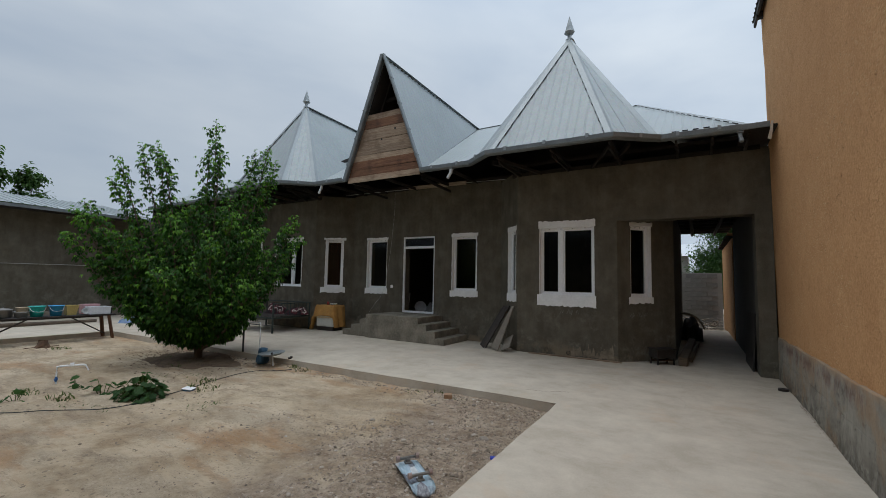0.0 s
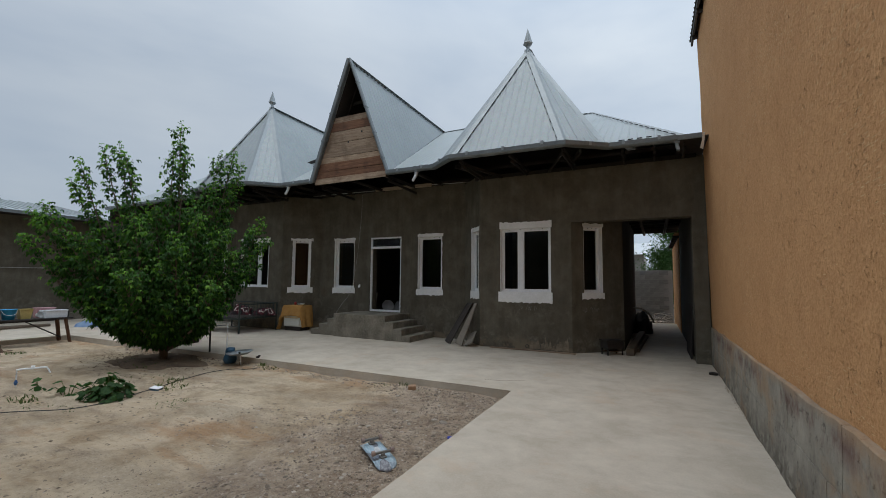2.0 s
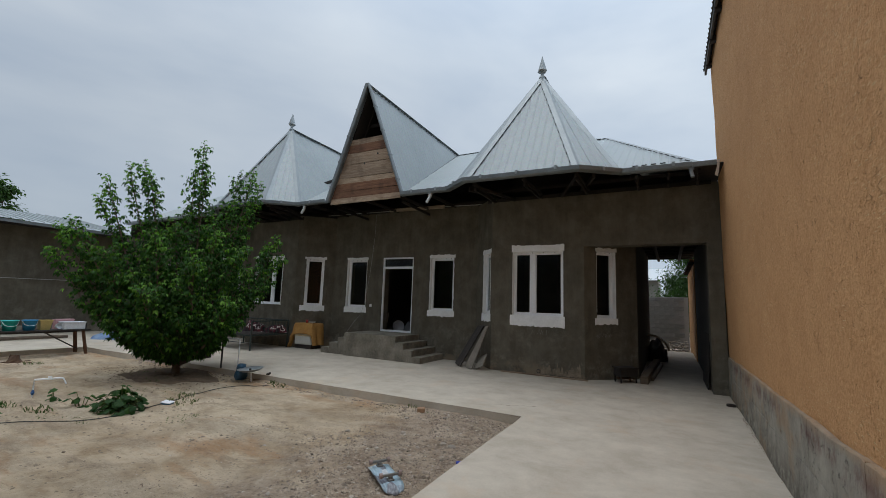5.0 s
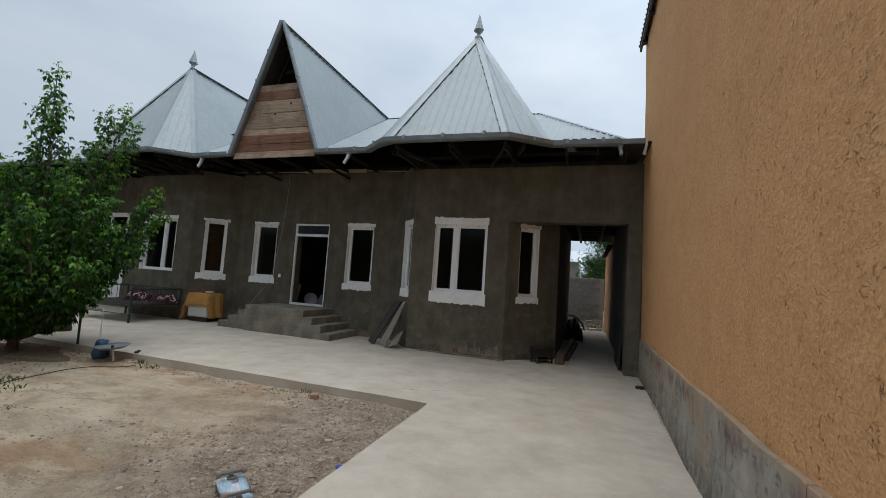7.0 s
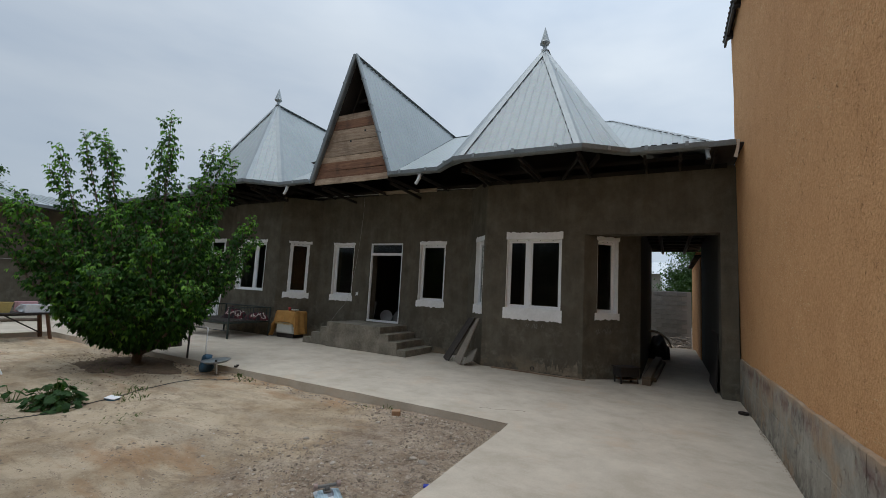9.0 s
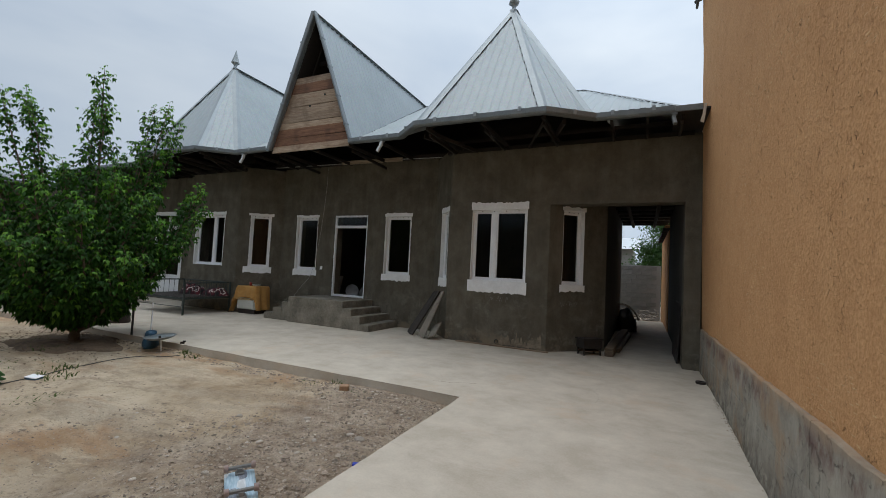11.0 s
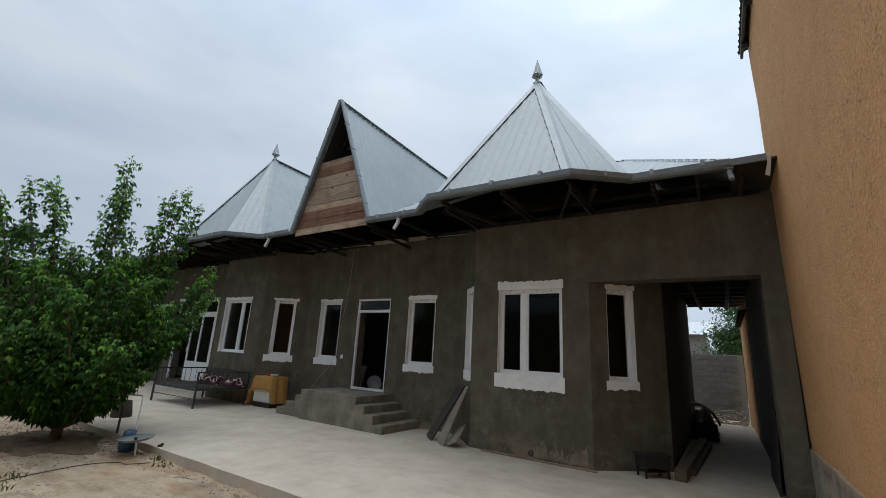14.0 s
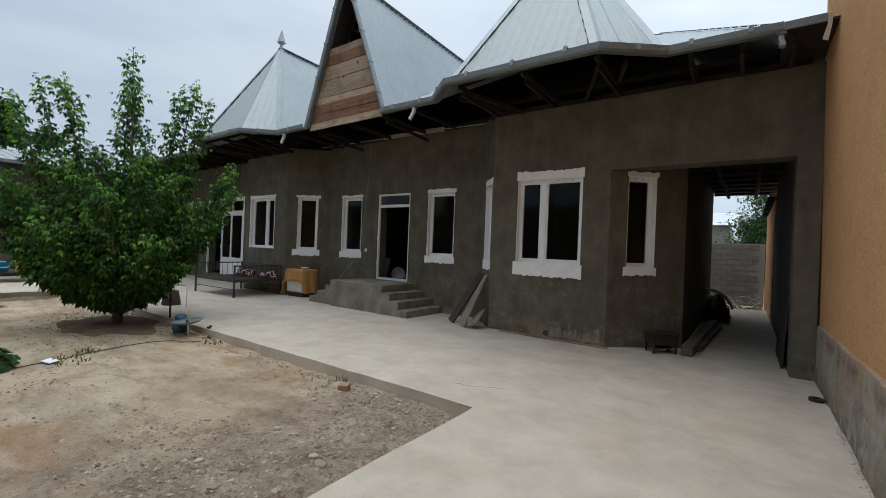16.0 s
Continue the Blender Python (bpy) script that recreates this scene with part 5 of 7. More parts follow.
# ---- the box elder tree ----
def leaf_cloud(anchors, size, rng, droop=0.95, per=3):
    """Folded pointed leaflets in groups hung at the anchors (place, outward way)."""
    verts, faces = [], []
    for p, out in anchors:
        for k in range(per):
            yaw = rng.uniform(0, 2 * math.pi)
            d = Vector((math.cos(yaw), math.sin(yaw), -droop * rng.uniform(0.3, 1.5))) * 0.75 + out * 0.7
            d.normalize()
            side = d.cross(Vector((rng.uniform(-0.4, 0.4), rng.uniform(-0.4, 0.4), 1))).normalized()
            up = side.cross(d)
            s = size * rng.uniform(0.6, 1.25)
            w = s * rng.uniform(0.24, 0.34)
            o = p + Vector((rng.gauss(0, 1), rng.gauss(0, 1), rng.gauss(0, 1))) * size * 0.35
            b = len(verts)
            verts += [o, o + d * s * 0.4 + side * w + up * w * 0.3, o + d * s * 0.45 - up * w * 0.12, o + d * s * 0.4 - side * w + up * w * 0.3, o + d * s - up * s * 0.16]
            faces += [(b, b + 1, b + 2), (b, b + 2, b + 3), (b + 1, b + 4, b + 2), (b + 2, b + 4, b + 3)]
    return verts, faces


def limb(verts, faces, pts, r0, r1, n=6):
    v, f = tube(pts, [r0 + (r1 - r0) * i / (len(pts) - 1) for i in range(len(pts))], n)
    b = len(verts)
    verts += v
    faces += [tuple(i + b for i in q) for q in f]


def leaflet(vs, fs, o, d, s, rng):
    """Pointed drooping leaflet folded along its midrib."""
    side = d.cross(Vector((rng.uniform(-0.35, 0.35), rng.uniform(-0.35, 0.35), 1))).normalized()
    up = side.cross(d)
    w = s * rng.uniform(0.23, 0.31)
    b = len(vs)
    vs += [o, o + d * s * 0.42 + side * w + up * w * 0.25, o + d * s * 0.46 - up * w * 0.15, o + d * s * 0.42 - side * w + up * w * 0.25, o + d * s - up * s * 0.26]
    fs += [(b, b + 1, b + 2), (b, b + 2, b + 3), (b + 1, b + 4, b + 2), (b + 2, b + 4, b + 3)]


def compound_leaf(vs, fs, p, out, s, rng):
    """A stalk bearing three to five hanging leaflets."""
    q = p + out * s * rng.uniform(0.7, 1.1) + Vector((0, 0, s * rng.uniform(0.0, 0.3)))
    side = Vector((-out.y, out.x, 0))
    for turn, back in ((0.0, 0.0), (0.95, 0.25), (-0.95, 0.25)):
        d = (out * math.cos(turn) + side * math.sin(turn) + Vector((0, 0, -rng.uniform(0.35, 1.15)))).normalized()
        leaflet(vs, fs, q.lerp(p, back), d, s * rng.uniform(0.75, 1.15), rng)


def shrub_tree(name, base, tips, label, seed, leaf=0.1, twigs=30, twig_len=0.5, trunk_r=0.06, axis=(0.496, 0.868), low=0.12, category="tree"):
    """A tree of many stems that part near the ground; tips are (across, depth, height, spread)."""
    rng = random.Random(seed)
    t = thing(name, label, category, Matrix.Translation(base))
    r = Vector((axis[0], axis[1], 0))
    dep = Vector((-axis[1], axis[0], 0))
    wv, wf = [], []
    old, young = ([], []), ([], [])
    fork = Vector((0, 0, 0.3))
    limb(wv, wf, curve_pts([(0, 0, -0.15), (0.02, 0.01, 0.2), fork], 4), trunk_r * 1.6, trunk_r * 1.15, 9)

    def node_pair(p, turn, s, fresh):
        # a pair of opposite leaves; the crown opens upwards from the fork like a vase
        if p.z < 0.08 + 0.64 * max(0.0, math.hypot(p.x, p.y) - 0.45) + rng.gauss(0, 0.16):
            return
        for k in (0, math.pi):
            a = turn + k + rng.uniform(-0.3, 0.3)
            compound_leaf(*(young if rng.random() < fresh else old), p, Vector((math.cos(a), math.sin(a), 0)), s * rng.uniform(0.8, 1.2), rng)

    for u, v, h, spread in tips:
        tip = r * u + dep * v + Vector((0, 0, h * 1.06))
        st = fork + Vector((rng.uniform(-0.05, 0.05), rng.uniform(-0.05, 0.05), rng.uniform(-0.15, 0.1)))
        mid = st.lerp(tip, 0.45) + Vector((tip.x, tip.y, 0)) * 0.16 + Vector((rng.uniform(-0.1, 0.1), rng.uniform(-0.1, 0.1), 0))
        pts = curve_pts([st, st.lerp(mid, 0.5) + Vector((tip.x, tip.y, 0)) * 0.06, mid, mid.lerp(tip, 0.55), tip], 6)
        limb(wv, wf, pts, trunk_r * 0.62, 0.004)
        L = len(pts) - 1
        for k in range(twigs):
            f = low + (0.97 - low) * (k + rng.random()) / twigs
            i = min(L - 1, int(f * L))
            p = pts[i].lerp(pts[i + 1], f * L - i)
            dirn = (pts[min(L, i + 1)] - pts[i]).normalized()
            a = rng.uniform(0, 2 * math.pi)
            o = Vector((math.cos(a), math.sin(a), rng.uniform(0.1, 0.9)))
            o = (o + dirn * 0.4 + Vector((p.x, p.y, 0)) * 0.12).normalized()
            ln = twig_len * spread * rng.uniform(0.45, 1.2) * (1.12 - 0.72 * f)
            e = p + o * ln + Vector((0, 0, 0.2 * ln))
            limb(wv, wf, [p, p.lerp(e, 0.5) - Vector((0, 0, 0.02)), e], 0.007, 0.002, 4)
            n = max(2, round(ln / 0.085))
            for g in range(n):
                q = (g + 1) / n
                node_pair(p.lerp(e, q), g * 1.571 + a, leaf * (1.1 - 0.35 * q) * (1.12 - 0.35 * f), 0.03 + 0.42 * (q > 0.8) + 0.25 * (f > 0.85))
        for g in range(9):
            q = g / 8
            p = pts[-4].lerp(pts[-1], q) + Vector((0, 0, 0.05 * q))
            node_pair(p, g * 1.571, leaf * (0.95 - 0.6 * q), 0.35 + 0.6 * q)
    part("trunk", mesh_from("trunk", wv, wf, BARK, True), BARK, t, "grey-brown stems parting near the ground")
    tagged(part("crown", mesh_from("crown", *old, LEAF), LEAF, t, "dense dark green hanging leaves with uneven outline"), kind="stuff")
    tagged(part("young_leaves", mesh_from("young_leaves", *young, LEAF_YOUNG), LEAF_YOUNG, t, "light yellow-green leaves on the shoot tips"), kind="stuff")
    return t


TIPS = [
    # the tall spires
    (0.1, 0.0, 5.0, 0.8), (0.0, 0.25, 4.5, 0.75), (0.2, -0.25, 4.3, 0.75), (-1.0, 0.2, 4.4, 0.7), (-0.85, -0.2, 4.1, 0.7), (-1.25, -0.2, 4.2, 0.65), (-1.6, -0.1, 3.9, 0.6), (-1.75, 0.2, 3.55, 0.6),
    (0.95, 0.1, 4.5, 0.7), (1.2, -0.15, 4.55, 0.65), (1.45, 0.2, 4.35, 0.6), (0.9, -0.2, 3.8, 0.7), (1.25, 0.1, 3.9, 0.7),
    # the low arms to both sides
    (-2.3, 0.1, 2.9, 0.7), (-2.05, -0.3, 3.0, 0.7), (-1.9, 0.3, 2.6, 0.75), (-2.35, 0.0, 2.4, 0.7), (-1.95, 0.2, 1.95, 0.8), (1.95, 0.0, 3.05, 0.65), (1.75, 0.3, 2.8, 0.7), (1.95, -0.3, 2.5, 0.7), (1.7, 0.4, 2.2, 0.75), (1.6, -0.3, 1.8, 0.85),
    # the dense heart
    (-1.4, -0.9, 2.4, 0.95), (1.0, -1.2, 2.6, 0.95), (0.1, -1.6, 2.3, 1.0), (-0.7, -1.5, 1.7, 1.0), (0.9, -1.4, 1.5, 1.0), (0.3, 1.6, 2.5, 0.95), (-0.9, 1.4, 2.7, 0.95), (1.1, 1.2, 2.3, 0.95), (-0.3, -0.6, 3.1, 0.85), (0.45, -0.5, 3.3, 0.8),
    (-0.45, 0.5, 3.1, 0.8), (-1.2, -0.5, 1.1, 0.9), (1.05, -0.5, 1.05, 0.9), (0.0, -1.1, 1.1, 0.9), (-0.6, -1.0, 2.8, 0.9), (0.5, -1.0, 2.9, 0.9), (0.35, 0.4, 3.2, 0.85), (-1.5, 0.5, 1.5, 0.9), (-0.5, -0.5, 0.8, 0.8), (0.5, -0.5, 0.85, 0.8),
    (0.1, -0.6, 0.7, 0.8), (-0.2, 0.2, 0.9, 0.8), (0.35, 0.1, 1.0, 0.8), (-0.75, -0.2, 1.2, 0.9), (0.75, -0.1, 1.2, 0.9), (-0.7, 0.1, 3.0, 0.9), (0.6, 0.0, 2.7, 0.95), (1.2, -0.6, 2.2, 0.95), (-1.0, -0.7, 2.0, 1.0), (-1.5, 0.0, 2.2, 0.9),
    (0.5, -0.4, 2.3, 1.05), (-0.5, -0.4, 2.2, 1.05), (0.0, 0.4, 2.0, 1.05), (-1.3, 0.1, 2.9, 0.8), (1.1, 0.0, 3.1, 0.8),
]
shrub_tree("box_elder_tree", (-9.35, 5.3, -0.1), TIPS, "bushy young broadleaf tree with fresh green leaves at the paving's edge", 5, leaf=0.125, twigs=44, twig_len=0.66)


# ---- far trees ----
def far_tree(name, base, height, radius, label, seed, leaf, count=2600, crown_from=0.25):
    rng = random.Random(seed)
    t = thing(name, label, "tree", Matrix.Translation(base))
    wv, wf, anchors = [], [], []
    limb(wv, wf, curve_pts([(0, 0, -0.2), (0.05, 0, height * 0.4), (0, 0.05, height * 0.92)], 5), height * 0.025, 0.02)
    lumps = []
    for k in range(26):
        f = crown_from + (1 - crown_from) * rng.random()
        rr = radius * math.sin(math.pi * min(1, 0.12 + 0.88 * (f - crown_from) / (1 - crown_from) * 0.95)) ** 0.6
        a = rng.uniform(0, 6.28)
        c = Vector((math.cos(a) * rr * rng.uniform(0.4, 1), math.sin(a) * rr * rng.uniform(0.4, 1), height * f))
        lumps.append(c)
        limb(wv, wf, [Vector((0, 0, max(0.5, c.z - radius * 0.6))), c], height * 0.008, 0.01, 4)
    for k in range(count):
        c = rng.choice(lumps)
        o = Vector((rng.gauss(0, 1), rng.gauss(0, 1), rng.gauss(0, 1))) * radius * 0.2
        anchors.append((c + o, o.normalized()))
    part("trunk", mesh_from("trunk", wv, wf, BARK, True), BARK, t)
    lv, lf = leaf_cloud(anchors, leaf, rng)
    tagged(part("crown", mesh_from("crown", lv, lf, LEAF_FAR), LEAF_FAR, t, "dark green loose crown"), kind="stuff")
    return t


far_tree("poplar_tree", (-39.0, 7.4, 0), 9.6, 1.4, "dark tall tree showing over the side wing's roof", 11, 0.32, 3000)
far_tree("poplar_tree", (-38.0, 9.7, 0), 8.1, 1.4, "dark rounded tree showing over the side wing's roof", 12, 0.32, 3000)
far_tree("orchard_tree", (1.35, 26.6, 0), 4.9, 1.75, "leafy tree behind the block wall at the passage's end", 13, 0.12, 9000, 0.2)

# ---- beyond the passage ----
blockwall = thing("wall_block", "grey cinder block wall closing the end of the passage", "wall", kind="structure")
part("mortar_core", boxes(((-3.6, 22.02, -0.1), (0.97, 22.2, 2.24))), MORTAR, blockwall)
bm_block = finish(box(bmesh.new(), (0.006, -0.012, 0.006), (0.394, 0.05, 0.194), 0.006), "cinder_block", BLOCK)
for r in range(11):
    for c in range(12):
        x = -3.6 + 0.4 * c - (0.2 if r % 2 else 0)
        if -3.65 < x < 0.6:
            ob = new("brick", bm_block)
            ob.parent = blockwall
            ob.matrix_basis = pose(x + random.uniform(-0.004, 0.004), 22.0, 0.2 * r + 0.02, 0, 0, random.uniform(-0.4, 0.4))
hut = thing("far_shed", "distant shed with a pale ribbed roof", "shed")
part("shed_wall", boxes(((-9, 31, -0.2), (-0.4, 38, 3.6))), MORTAR, hut)
corrugated("shed_roof", [(-9.4, 30.7, 3.55), (0.0, 30.7, 3.55), (0.0, 38, 4.9), (-9.4, 38, 4.9)], BRIGHT_TIN, hut)


def pebble_mesh(name, seed, material, sub=1, flat=0.6):
    bm = bmesh.new()
    bmesh.ops.create_icosphere(bm, subdivisions=sub, radius=0.5)
    for v in bm.verts:
        v.co *= 1 + 0.35 * noise.noise(v.co * 1.6 + Vector((seed * 3.1, 0, 0)))
        v.co.z *= flat
    return finish(bm, name, material, True)


PEBBLES = [pebble_mesh("pebble", k, STONE, 2, 0.5 + 0.06 * k) for k in range(5)]


def scatter_stuff(name, places, label, category, material, seed):
    """Many small angular stones in one mesh."""
    rng = random.Random(seed)
    base = [Vector(v) for v in ((1, 0, 0), (-1, 0, 0), (0, 1, 0), (0, -1, 0), (0, 0, 0.8), (0, 0, -0.6), (0.6, 0.6, 0.4), (-0.6, 0.5, 0.45))]
    tri = [(0, 6, 4), (6, 2, 4), (2, 7, 4), (7, 1, 4), (1, 3, 4), (3, 0, 4), (6, 0, 2), (1, 7, 2), (2, 0, 5), (1, 2, 5), (3, 1, 5), (0, 3, 5)]
    vs, fs = [], []
    for x, y, z, s in places:
        m = Matrix.Rotation(rng.uniform(0, 6.28), 3, "Z") @ Matrix.Diagonal((s * rng.uniform(0.6, 1.1), s * rng.uniform(0.5, 0.9), s * rng.uniform(0.4, 0.75)))
        b = len(vs)
        vs += [m @ (p * (1 + rng.uniform(-0.2, 0.2))) + Vector((x, y, z)) for p in base]
        fs += [tuple(i + b for i in q) for q in tri]
    return tagged(new(name, mesh_from(name, vs, fs, material)), label, category, kind="stuff")


rng = random.Random(3)
heap = []
for k in range(500):
    x, y = rng.uniform(-1.6, 0.9), rng.uniform(19.6, 21.9)
    heap.append((x, y, 0.02 + 0.3 * rng.random() * max(0, (y - 19.8) / 2.1), rng.uniform(0.03, 0.09)))
scatter_stuff("rubble", heap, "pale broken rubble heaped at the block wall", "rubble", STONE, 4)
grit = []
for k in range(32000):
    x = -1.78 - abs(rng.gauss(0, 1.25)) if k < 18500 else rng.uniform(-13, -1.8)
    y = rng.uniform(0.6, 5.95)
    s = min(0.05, 0.0036 + 0.0057 * rng.expovariate(1.0)) * (1.0 if k < 18500 else 0.75)
    if x > -14 and noise.noise((x * 0.9, y * 0.9, 6.0)) > -0.25 - 0.3 * (x + 3):
        grit.append((x, y, ground_height(x, y) + s * 0.15, s))
    elif x > -4.5:
        grit.append((x, y, ground_height(x, y) + s * 0.05, s * 0.6))
for k in range(700):
    x = rng.uniform(-12, -1.9)
    y = 5.95 - abs(rng.gauss(0, 0.18))
    s = rng.uniform(0.008, 0.03)
    grit.append((x, y, ground_height(x, y) + s * 0.2, s))
for k in range(700):
    y = rng.uniform(1.5, 8.0)
    s = rng.uniform(0.003, 0.011)
    grit.append((1.225 - abs(rng.gauss(0, 0.022)), y, s * 0.3 + 0.02 * rng.random() * (y < 5), s))
scatter_stuff("gravel", grit, "loose grey-brown gravel and crumbs over the bare earth", "gravel", GRAVEL, 6)
clods = []
for k in range(500):
    cx, cy = rng.choice(((-8.3, 2.2), (-7.0, 3.9), (-13.3, 3.8), (-5.9, 3.4), (-4.8, 1.8), (-9.5, 4.8)))
    x, y = rng.gauss(cx, 0.7), rng.gauss(cy, 0.45)
    if x > -14.5 and y < 5.9:
        clods.append((x, y, ground_height(x, y), rng.uniform(0.008, 0.03)))
scatter_stuff("dirt_clods", clods, "crumbling clods of brown earth", "clods", plain("brown_clod", (0.33, 0.265, 0.19), (0.22, 0.17, 0.12), 0.97, big=9), 8)


def stone(x, y, big, k, label="rounded brown-grey river stone half sunk in the dirt"):
    s = big * 0.72
    ob = tagged(new("stone", PEBBLES[k % 5]), label, "stone", "loose stones")
    ob.matrix_basis = pose(x, y, ground_height(x, y) + s * 0.08, 0, 0, k * 47) @ Matrix.Diagonal((s, s * 0.75, s * 0.8, 1))
    return ob


for k, (x, y, s) in enumerate(((-2.11, 4.45, 0.16), (-2.25, 4.5, 0.11), (-2.8, 3.9, 0.1), (-2.43, 4.19, 0.09), (-2.9, 4.6, 0.1), (-2.5, 5.1, 0.08), (-2.05, 5.3, 0.08), (-3.4, 4.1, 0.07), (-2.7, 3.3, 0.08),
                               (-3.1, 3.0, 0.07), (-2.2, 2.7, 0.09), (-2.95, 2.5, 0.08), (-3.62, 4.34, 0.1), (-2.35, 3.9, 0.07), (-2.6, 2.9, 0.06), (-4.1, 3.4, 0.07), (-3.3, 5.3, 0.09), (-2.8, 5.6, 0.1))):
    stone(x, y, s, k)
ob = tagged(new("brick_piece", finish(box(bmesh.new(), (-0.06, -0.05, -0.02), (0.06, 0.05, 0.06), 0.01, 2), "brick_piece", BRICK)), "broken piece of orange brick on the dirt", "brick")
ob.matrix_basis = pose(-3.3, 5.72, ground_height(-3.3, 5.72) + 0.01, 4, -3, 28)


# ---- skateboard lying wheels up ----
STEEL = plain("dull_aluminium", (0.28, 0.27, 0.25), (0.18, 0.175, 0.165), 0.4, 0.7, big=5)
def skateboard(m):
    sk = thing("skateboard", "worn skateboard lying wheels up on the dirt", "skateboard", m)
    n, L, W = 22, 0.8, 0.1
    vs, fs = [], []
    for i in range(n + 1):
        x = -L / 2 + L * i / n
        e = abs(x) / (L / 2)
        w = W * math.sqrt(max(0.02, 1 - max(0.0, (e - 0.72) / 0.28) ** 2.2))
        lift = -0.06 * max(0.0, (e - 0.62) / 0.38) ** 1.5
        for j in range(7):
            y = -w + 2 * w * j / 6
            vs.append((x, y, 0.03 + lift - 0.008 * (y / W) ** 2))
    k = len(vs)
    vs += [(x, y, z - 0.012) for x, y, z in vs]
    for i in range(n):
        for j in range(6):
            a = i * 7 + j
            fs.append((a, a + 7, a + 8, a + 1))
            fs.append((k + a, k + a + 1, k + a + 8, k + a + 7))
    rim = [j for j in range(7)] + [i * 7 + 6 for i in range(1, n + 1)] + [n * 7 + j for j in range(5, -1, -1)] + [i * 7 for i in range(n - 1, 0, -1)]
    for i in range(len(rim)):
        a, b = rim[i], rim[(i + 1) % len(rim)]
        fs.append((a, b, k + b, k + a))
    mt, nt, b = start("scuffed_blue_deck_print")
    vo = node(nt, "ShaderNodeTexVoronoi", Scale=5.5)
    nt.links.new(coords(nt, (1.0, 2.2, 1), (0, 0, 0.7)), vo.inputs["Vector"])
    pick = nt.nodes.new("ShaderNodeSeparateColor")
    nt.links.new(vo.outputs["Color"], pick.inputs[0])
    col = ramp(nt, pick.outputs[0], [(0.12, (0.07, 0.09, 0.13)), (0.2, (0.3, 0.45, 0.55)), (0.5, (0.28, 0.42, 0.5)), (0.55, (0.55, 0.58, 0.6)), (0.8, (0.6, 0.62, 0.62)), (0.86, (0.09, 0.1, 0.13))])
    nt.links.new(mix(nt, 0.3, col, ramp(nt, noise_tex(nt, coords(nt, (1, 9, 9)), 6, 6), [(0.42, (0.14, 0.13, 0.12)), (0.62, (0.66, 0.66, 0.65))])), b.inputs["Base Color"])
    b.inputs["Roughness"].default_value = 0.5
    part("deck", mesh_from("deck", vs, fs, mt, True), mt, sk, "blue and white printed underside")
    for x in (-0.22, 0.2):
        tr = part("truck", boxes(((x - 0.035, -0.03, 0.03), (x + 0.035, 0.03, 0.045)), ((x - 0.018, -0.018, 0.04), (x + 0.018, 0.018, 0.075)), ((x - 0.014, -0.075, 0.068), (x + 0.014, 0.075, 0.09)), bevel=0.004), STEEL, sk, "dull alloy axle")
        for y in (-0.09, 0.09):
            bm = rod(bmesh.new(), (x, y - 0.015, 0.082), (x, y + 0.015, 0.082), 0.026, n=16)
            part("wheel", bm, plain("dirty_wheel_rubber", (0.45, 0.34, 0.3), (0.26, 0.19, 0.17), 0.7), tr)
    return sk


skateboard(pose(-2.17, 3.18, ground_height(-2.17, 3.18) + 0.04, 2, 0, -37) @ Matrix.Diagonal((0.84, 1.0, 0.95, 1)))


# ---- bed frame with blankets ----
def bed(m):
    b = thing("iron_bed", "dark green iron bed frame with bare slats on the paving", "bed", m)
    W, D = 2.1, 1.45
    posts = [(0, 0), (W, 0), (0, D), (W, D)]
    for x, y in posts:
        part("leg", rod(bmesh.new(), (x, y, 0), (x, y, 0.9), 0.028, n=10), GREENIRON, b)
    for a, c in (((0, 0, 0.45), (W, 0, 0.45)), ((0, D, 0.45), (W, D, 0.45)), ((0, 0, 0.45), (0, D, 0.45)), ((W, 0, 0.45), (W, D, 0.45))):
        part("side_rail", beam(bmesh.new(), a, c, 0.035, 0.05), GREENIRON, b)
    for a, c in (((0, 0, 0.88), (0, D, 0.88)), ((W, 0, 0.88), (W, D, 0.88)), ((0, D, 0.88), (W, D, 0.88))):
        part("top_rail", rod(bmesh.new(), a, c, 0.018), GREENIRON, b)
        n = 9 if a[1] != c[1] else 14
        for k in range(1, n):
            p = Vector(a).lerp(Vector(c), k / n)
            part("spindle", rod(bmesh.new(), p, p - Vector((0, 0, 0.43)), 0.007, n=6), GREENIRON, b)
    part("brace", rod(bmesh.new(), (0.05, 0.02, 0.22), (W - 0.05, 0.02, 0.22), 0.01), GREENIRON, b)
    for k in range(12):
        y = 0.06 + (D - 0.12) * k / 11
        part("slat", boxes(((0.02, y - 0.05, 0.475), (W - 0.02, y + 0.05, 0.49)), bevel=0.003), OLDWOOD, b)
    return b


bed(pose(-13.12, 8.38, 0.0, 0, 0, 2))


